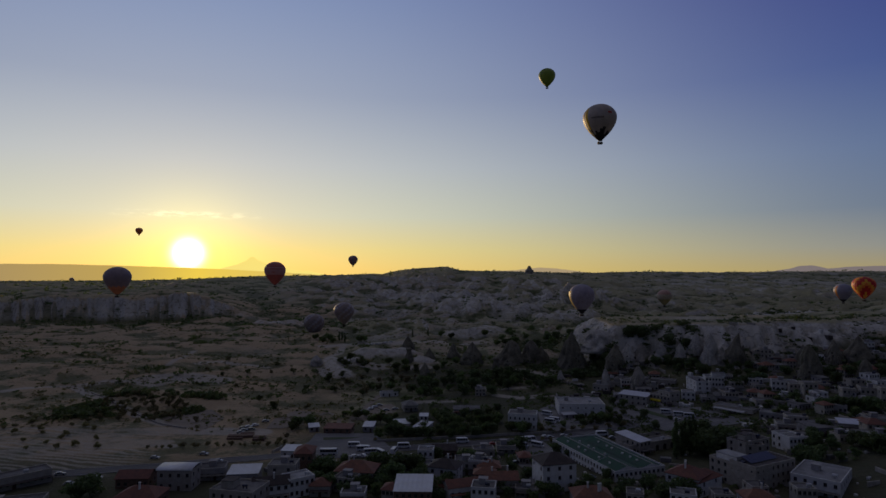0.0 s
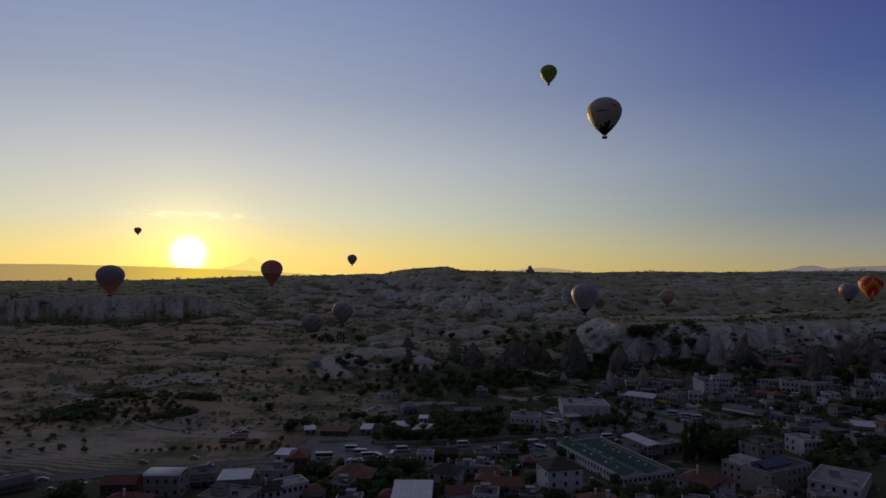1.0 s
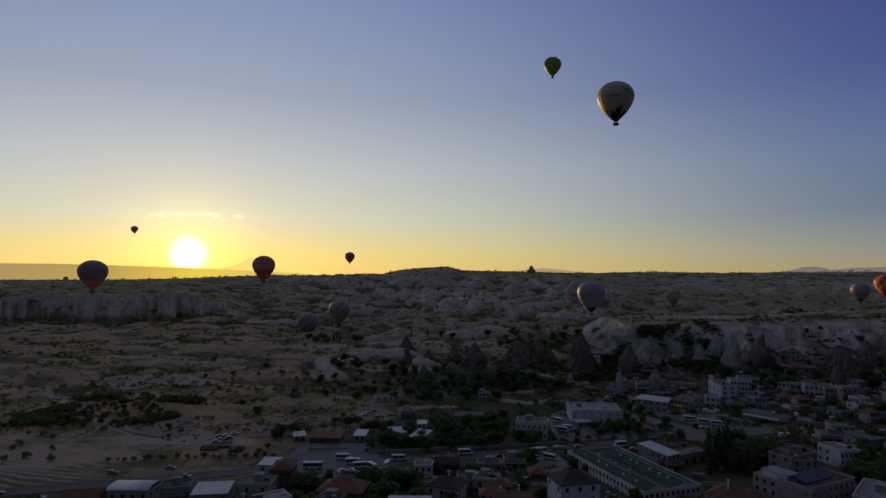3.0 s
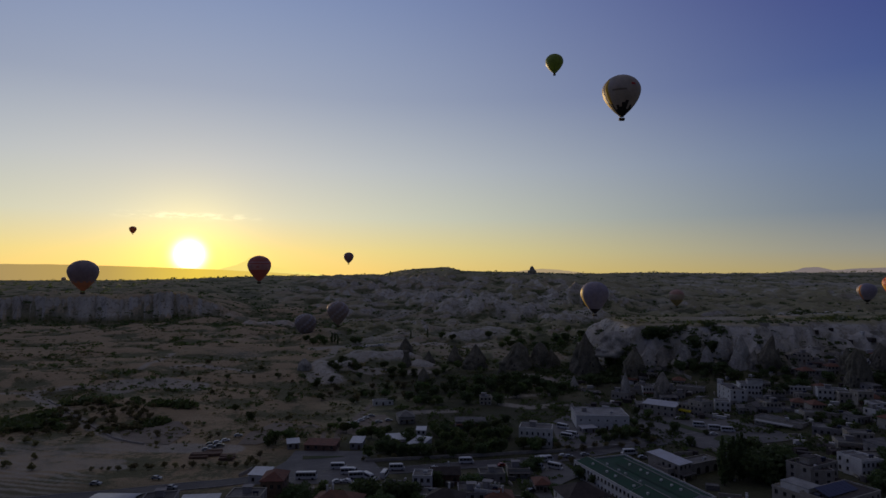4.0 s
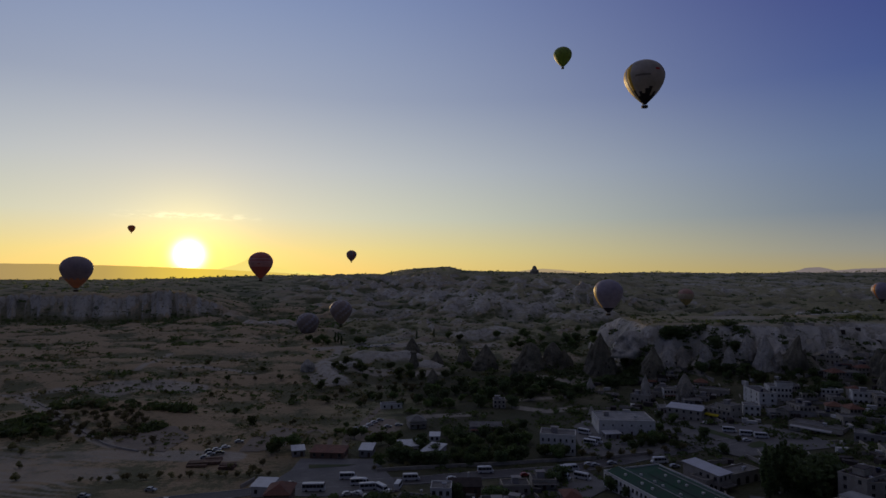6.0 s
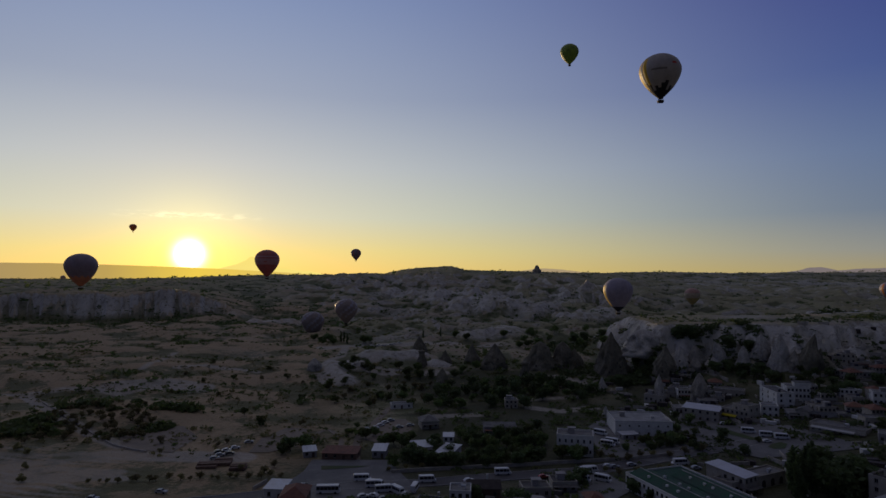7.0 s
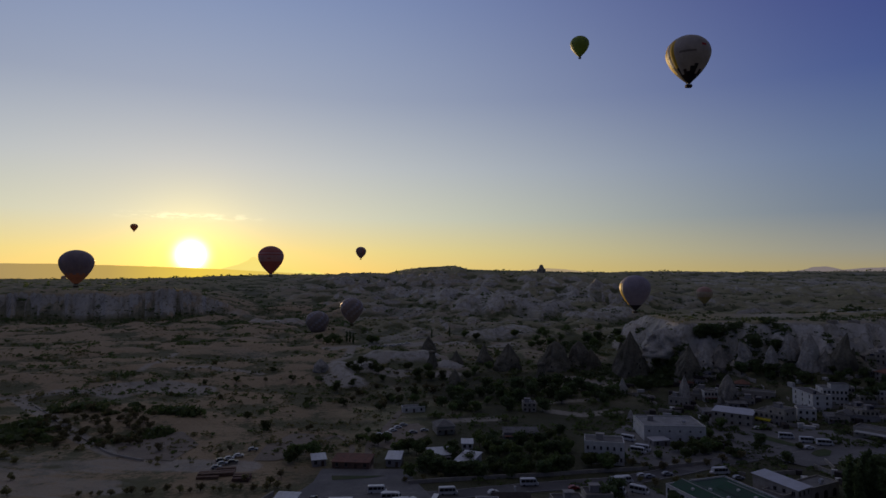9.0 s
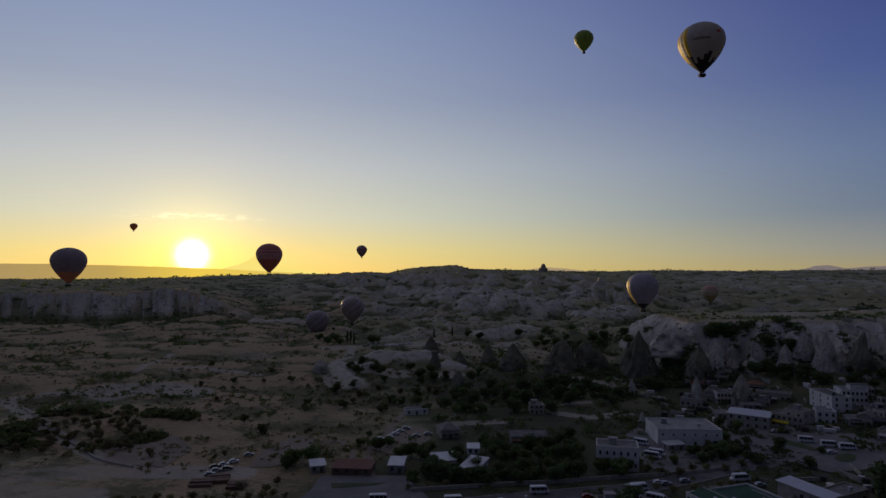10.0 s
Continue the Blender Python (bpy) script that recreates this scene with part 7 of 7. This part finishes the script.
STACKS = [(-134.5, 316.7, 8, 9, 3), (-128.7, 320.7, 12, 8, 4), (-119.7, 315.4, 6, 7, 3)]
for spot in STACKS:
    timber_stack(*spot)

# ---- vehicles ----
VEHICLES = {
    "minibus": vehicle("minibus", "white parked tourist minibus with dark windows", 7.0, 2.1, 2.8, "car_white", "minibus"),
    "coach": vehicle("coach", "white midsize coach with a dark window band", 8.8, 2.4, 3.2, "car_white", "coach"),
    "white": vehicle("car", "small white car parked outdoors", 4.3, 1.8, 1.5, "car_white", "car"),
    "silver": vehicle("car", "silver grey car parked outdoors", 4.4, 1.8, 1.5, "car_silver", "car"),
    "dark": vehicle("car", "dark grey parked saloon car", 4.5, 1.8, 1.5, "car_dark", "car"),
    "red": vehicle("car", "dull red car parked outdoors", 4.2, 1.75, 1.5, "car_red", "car"),
}
WAITING = set(VEHICLES)


def park(kind, *spots):
    """Vehicles of one kind, each at x, y and heading."""
    for x, y, turn in spots:
        m = pose(x, y, ground_at(x, y) + 0.31, 0, 0, turn)
        if kind in WAITING:
            WAITING.discard(kind)
            VEHICLES[kind].matrix_world = m
        else:
            copy_thing(VEHICLES[kind], m)


park("coach", (-72.0, 287.6, 3))
park("minibus", (-55.6, 296.0, 8), (-51.1, 290.0, 10), (-45.9, 288.5, -50), (-35.0, 303.0, 6), (-39.6, 292.6, 80))
park("minibus", (-61.3, 303.9, 5), (-55.1, 296.2, -8))
park("minibus", (53.5, 375.2, -38), (51.8, 355.1, -30), (55.2, 359.1, -30), (34.1, 317.3, 8), (76.2, 326.5, 8))
park("minibus", (130.9, 375.5, -18), (135.7, 366.4, -16), (140.0, 360.3, -14), (-3.6, 313.8, 4))
park("minibus", (31.5, 315.8, 10), (27.6, 305.0, -30), (36.0, 304.8, -35))
park("white", (-54.5, 284.3, 150), (-58.2, 283.3, 20), (-43.1, 286.8, 80), (-18.4, 304.1, 30), (74.2, 326.8, 5), (33.2, 260.6, 20))
park("silver", (-134.0, 285.4, -4), (-122.1, 272.9, -8), (-181.0, 246.0, 24), (-162.7, 242.0, 15), (-169.8, 234.6, 3), (-153.9, 275.6, 0))
park("dark", (23.6, 276.3, 30), (50.4, 247.9, -30), (20.4, 271.2, 30), (-83.3, 296.0, 80), (35.4, 242.9, -30), (-50.2, 281.1, 20))
park("red", (12.7, 309.3, 10), (65.3, 246.6, -20))
park("white", (-70.0, 379.3, 20), (-67.6, 381.7, 20), (-65.4, 386.2, 22), (-63.2, 391.6, 25), (-61.2, 397.0, 28), (-14.0, 381.8, 80), (-13.6, 368.8, 80), (-24.3, 350.2, 75))
park("silver", (-69.0, 383.7, 20), (-58.5, 402.2, 10), (-52.5, 388.4, 8), (-46.9, 391.9, 8), (54.2, 325.8, 5), (46.0, 323.0, 5), (80.4, 320.4, 4))
park("white", (131.1, 357.8, -4), (43.4, 324.1, 5))
park("white", (-100.0, 662.4, 5), (-92.4, 651.8, 5), (-84.2, 646.0, 4), (-77.1, 649.9, 4), (-72.4, 654.1, 5), (149.2, 423.3, 0), (126.5, 393.7, -15), (-129.8, 341.3, 25), (-127.1, 345.4, 25))
park("silver", (-93.5, 640.7, 5), (-86.9, 642.5, 5), (-80.0, 647.5, 4), (-131.0, 330.0, 20), (-130.3, 334.7, 22), (-123.7, 354.6, 20))
park("dark", (-132.3, 338.6, 24), (-126.9, 337.3, 20), (130.0, 392.5, -15), (256.7, 392.0, 20))


# ---- rock castle on the skyline, scrub and far woods ----
def rock_castle(x, y, r, h):
    verts, faces = [], []
    n, rows = 36, 18
    z = ground_at(x, y) - 6
    for k in range(rows + 1):
        s = k / rows
        for i in range(n):
            a = i * math.tau / n
            prof = (1 - 0.3 * s) if s < 0.6 else (0.66 - 0.42 * (s - 0.6) / 0.4)
            rr = r * prof * (1 + 0.22 * noise.noise((math.cos(a) * 1.8, math.sin(a) * 1.8, s * 5)) + 0.1 * math.sin(3 * a))
            verts.append((x + rr * math.cos(a), y + rr * math.sin(a), z + (h + 6) * s))
    for k in range(rows):
        for i in range(n):
            faces.append((k * n + i, k * n + (i + 1) % n, (k + 1) * n + (i + 1) % n, (k + 1) * n + i))
    faces.append(tuple(range(rows * n, rows * n + n)))
    return tagged(link("rock_outcrop", verts, faces, M["tuff"], smooth=True), "dark castle-like rock outcrop on the skyline", "rock")


rock_castle(320, 2303, 17, 31)


def hollow_at(x, y, reach=16.0):
    """How far a spot lies below the ground round it, in metres."""
    return (height(x + reach, y) + height(x - reach, y) + height(x, y + reach) + height(x, y - reach)) / 4 - height(x, y)


def scrub(name, label, count, seed, region, size, mat, leaves):
    """Low bushes over a stretch of country, each a loose clump of leaf sprays; region(rng, n) gives places and chances."""
    rng = np.random.default_rng(seed)
    xs, ys = np.empty(0), np.empty(0)
    while len(xs) < count:
        x, y, want = region(rng, count * 3)
        keep = rng.random(len(x)) < want
        xs, ys = np.append(xs, x[keep]), np.append(ys, y[keep])
    xs, ys = xs[:count], ys[:count]
    zs = height(xs, ys)
    s = np.repeat(size * rng.lognormal(-0.05, 0.42, count), leaves)
    low = rng.random(count * leaves) < 0.35
    d = rng.normal(size=(count * leaves, 3))
    d /= np.linalg.norm(d, axis=1, keepdims=True)
    d[:, 2] = np.abs(d[:, 2]) * 0.9 - 0.15
    reach = rng.uniform(0.5, 1.05, count * leaves) * s
    side = np.repeat(rng.normal(0, 0.5, (count, 2)), leaves, axis=0) * (s * low)[:, None]
    c = np.stack([np.repeat(xs, leaves) + d[:, 0] * reach + side[:, 0], np.repeat(ys, leaves) + d[:, 1] * reach + side[:, 1],
                  np.repeat(zs, leaves) + np.maximum(0.05, 0.45 * s + d[:, 2] * reach * 0.62 - 0.1)], -1)
    a = rng.normal(size=c.shape) * (1, 1, 0.7)
    a /= np.linalg.norm(a, axis=1, keepdims=True)
    b = np.cross(a, d + rng.uniform(-0.6, 0.6, d.shape))
    b /= np.maximum(np.linalg.norm(b, axis=1, keepdims=True), 1e-6)
    q = (s * 0.42 * rng.uniform(0.6, 1.3, len(s)))[:, None]
    quad = np.stack([c - a * q, c - b * q * 0.6 + a * q * 0.1, c + a * q, c + b * q * 0.6 - a * q * 0.1], 1).reshape(-1, 3)
    me = bpy.data.meshes.new(name)
    n = len(c)
    me.vertices.add(n * 4)
    me.vertices.foreach_set("co", quad.ravel().astype(np.float32))
    me.loops.add(n * 4)
    me.loops.foreach_set("vertex_index", np.arange(n * 4, dtype=np.int32))
    me.polygons.add(n)
    me.polygons.foreach_set("loop_start", np.arange(0, n * 4, 4, dtype=np.int32))
    me.polygons.foreach_set("loop_total", np.full(n, 4, dtype=np.int32))
    me.update(calc_edges=True)
    me.materials.append(M[mat])
    return tagged(new(name, me), label, "bushes", kind="stuff")


def fan(rng, n, y0, y1, b0=-0.78, b1=0.78):
    y = rng.uniform(y0, y1, n)
    return -14 + rng.uniform(b0, b1, n) * (y + 18), y


def valley(rng, n):
    x, y = fan(rng, n, 330, 1000, -0.78, 0.3)
    open_ground = np.clip(ease(-20, -90, x) + ease(450, 520, y), 0, 1)
    return x, y, open_ground * (0.12 + ease(0.45, 0.62, fractal(x / 38, y / 30, 91))) * (0.35 + ease(-0.3, 0.8, hollow_at(x, y, 9))) * (1 - 0.9 * mound_share(x, y)[0])


def badland(rng, n):
    x, y = fan(rng, n, 800, 2400)
    return x, y, (0.1 + ease(0.42, 0.62, fractal(x / 90, y / 70, 93))) * ease(-0.8, 2.2, hollow_at(x, y, 18))


def rimland(rng, n):
    x, y = fan(rng, n, 1780, 2640)
    b = (x + 14) / (y + 18)
    return x, y, np.where(b > -0.3, y > 2380, y < 1900) * ease(0.3, 0.65, fractal(x / 60, y / 60, 95))


def slopes(rng, n):
    x, y = rng.uniform(60, 520, n), rng.uniform(400, 700, n)
    s = mesa_share(x, y)
    return x, y, np.where(s < 0.25, 0.9, np.where(s < 0.85, 0.35, 0.06)) * ease(0.44, 0.6, fractal(x / 24, y / 24, 97)) * ease(440, 480, y)


def gardens(rng, n):
    x, y = rng.uniform(-30, 330, n), rng.uniform(225, 470, n)
    return x, y, ease(0.5, 0.65, fractal(x / 22, y / 22, 99)) * 0.8


def orchard(rng, n):
    x, y = rng.uniform(-262, -172, n), rng.uniform(345, 432, n)
    edge = ease(0, 12, 432 - y - 0.3 * np.abs(x + 215)) * ease(0, 14, y - 345 - 0.25 * (x + 262))
    return x, y, edge * ease(0.40, 0.56, fractal(x / 26, y / 20, 101))


def old_gardens(rng, n):
    x, y = rng.uniform(90, 360, n), rng.uniform(300, 505, n)
    return x, y, ease(0.46, 0.6, fractal(x / 18, y / 18, 102)) * (1 - ease(0.1, 0.4, mesa_share(x, y)))


def copse(rng, n):
    x, y = rng.uniform(-150, 75, n), rng.uniform(415, 640, n)
    return x, y, ease(0.48, 0.6, fractal(x / 30, y / 34, 104)) * (1 - mound_share(x, y)[0]) * ease(-150, -110, x)


def hedgerow(rng, n):
    x, y = fan(rng, n, 430, 860, -0.70, -0.12)
    line = np.abs(fractal(x / 85, y / 60, 105) - 0.5)
    return x, y, ease(0.035, 0.012, line)


def thicket(rng, n):
    x, y = rng.uniform(98, 208, n), rng.uniform(498, 534, n)
    low = np.where(x < 152, ease(530, 518, y), ease(498, 506, y))
    return x, y, low * ease(0.36, 0.5, fractal(x / 16, y / 12, 103))


def mesa_edge(rng, n):
    x = rng.uniform(150, 560, n)
    y = mesa_rim(x) + rng.uniform(2, 34, n)
    return x, y, ease(0.4, 0.6, fractal(x / 18, y / 18, 98))


scrub("scrub", "dusty green and olive bushes of the valley", 4200, 11, valley, 1.0, "leaf_dry", 14)
scrub("scrub", "low dark thorn bushes of the valley", 1800, 16, valley, 1.2, "leaf", 14)
scrub("scrub", "dark scrub and small trees in the gullies of the badlands", 11000, 12, badland, 2.5, "leaf_dark", 8)
scrub("far_woods", "small dark trees along the plateau rim", 900, 13, rimland, 3.2, "leaf_dark", 8)
scrub("scrub", "dark bushes on the slopes below the cliff", 2200, 14, slopes, 1.7, "leaf_dark", 16)
scrub("scrub", "dark bushes along the top of the cliff", 420, 17, mesa_edge, 1.3, "leaf_dark", 12)
scrub("hedge", "garden shrubs between the houses", 1800, 15, gardens, 1.1, "leaf", 14)
scrub("hedge", "dark green shrubs among the old stone houses", 1500, 18, old_gardens, 1.4, "leaf_dark", 14)
scrub("scrub", "dark bushes and small trees of the valley bottom", 420, 21, copse, 1.6, "leaf", 18)
scrub("hedge", "straggling hedgerows of olive bushes across the fields", 1500, 22, hedgerow, 1.3, "leaf", 14)
scrub("scrub", "dark green thicket under the pale cliff", 620, 20, thicket, 1.9, "leaf_dark", 18)
scrub("scrub", "tangled olive green orchard and thicket", 900, 19, orchard, 1.7, "leaf", 22)


# ---- yard walls, lean-tos and clutter between the houses ----
def is_paved(x, y):
    for pts, width in PAVED:
        if width:
            if float(segment_distance(np.array(x), np.array(y), pts)) < width / 2 + 3:
                return True
            continue
        odd = False
        for (ax, ay), (bx, by) in zip(pts, pts[1:] + pts[:1]):
            if (ay > y) != (by > y) and x < (bx - ax) * (y - ay) / (by - ay) + ax:
                odd = not odd
        if odd:
            return True
    return False


def clutter(name, label, count, seed, region, sizes, mat):
    """Upright blocks of mixed size strewn over yards; sizes: ranges of length, width and height."""
    rnd = random.Random(seed)
    verts, faces = [], []
    done = 0
    while done < count:
        x, y = region(rnd)
        if is_paved(x, y):
            continue
        done += 1
        a, b, c = (rnd.uniform(*q) for q in sizes)
        turn = math.radians(rnd.choice((-12, 78, 8, 98, -30)) + rnd.uniform(-6, 6))
        z = ground_at(x, y)
        v, f = [], []
        box_faces(v, f, -a / 2, a / 2, -b / 2, b / 2, -0.8, c)
        k = len(verts)
        verts += [(x + p * math.cos(turn) - q * math.sin(turn), y + p * math.sin(turn) + q * math.cos(turn), z + h) for p, q, h in v]
        faces += [tuple(i + k for i in q) for q in f]
    return tagged(link(name, verts, faces, M[mat]), label, "yard clutter", kind="stuff")


def old_town(rnd):
    y = rnd.uniform(300, 510)
    return rnd.uniform(0.2, 0.78) * (y + 18) - 14, y


def near_town(rnd):
    y = rnd.uniform(195, 300)
    return rnd.uniform(-0.3, 0.78) * (y + 18) - 14, y


clutter("yard_wall", "low stone walls between gardens and terraces", 210, 31, old_town, ((4, 13), (0.35, 0.5), (1.0, 2.2)), "stone_wall")
clutter("lean_to", "small dark sheds and canopies in the yards", 110, 32, old_town, ((2, 7), (2, 4), (1.8, 2.8)), "dark_roof")
clutter("lean_to", "small pale sheds and stalls in the yards", 90, 33, old_town, ((1.5, 6), (1.5, 3), (1.2, 2.6)), "white_wall")
clutter("yard_wall", "rubble walls round the near gardens", 90, 34, near_town, ((3, 11), (0.35, 0.5), (0.8, 2.0)), "stone_wall")
clutter("lean_to", "weathered sheet-roofed lean-tos beside the houses", 60, 35, near_town, ((1.5, 5), (1.5, 3), (1.2, 2.4)), "screed")
clutter("crate", "stacked crates and garden tables", 160, 36, near_town, ((0.6, 1.4), (0.6, 1.2), (0.5, 1.1)), "white_wall")
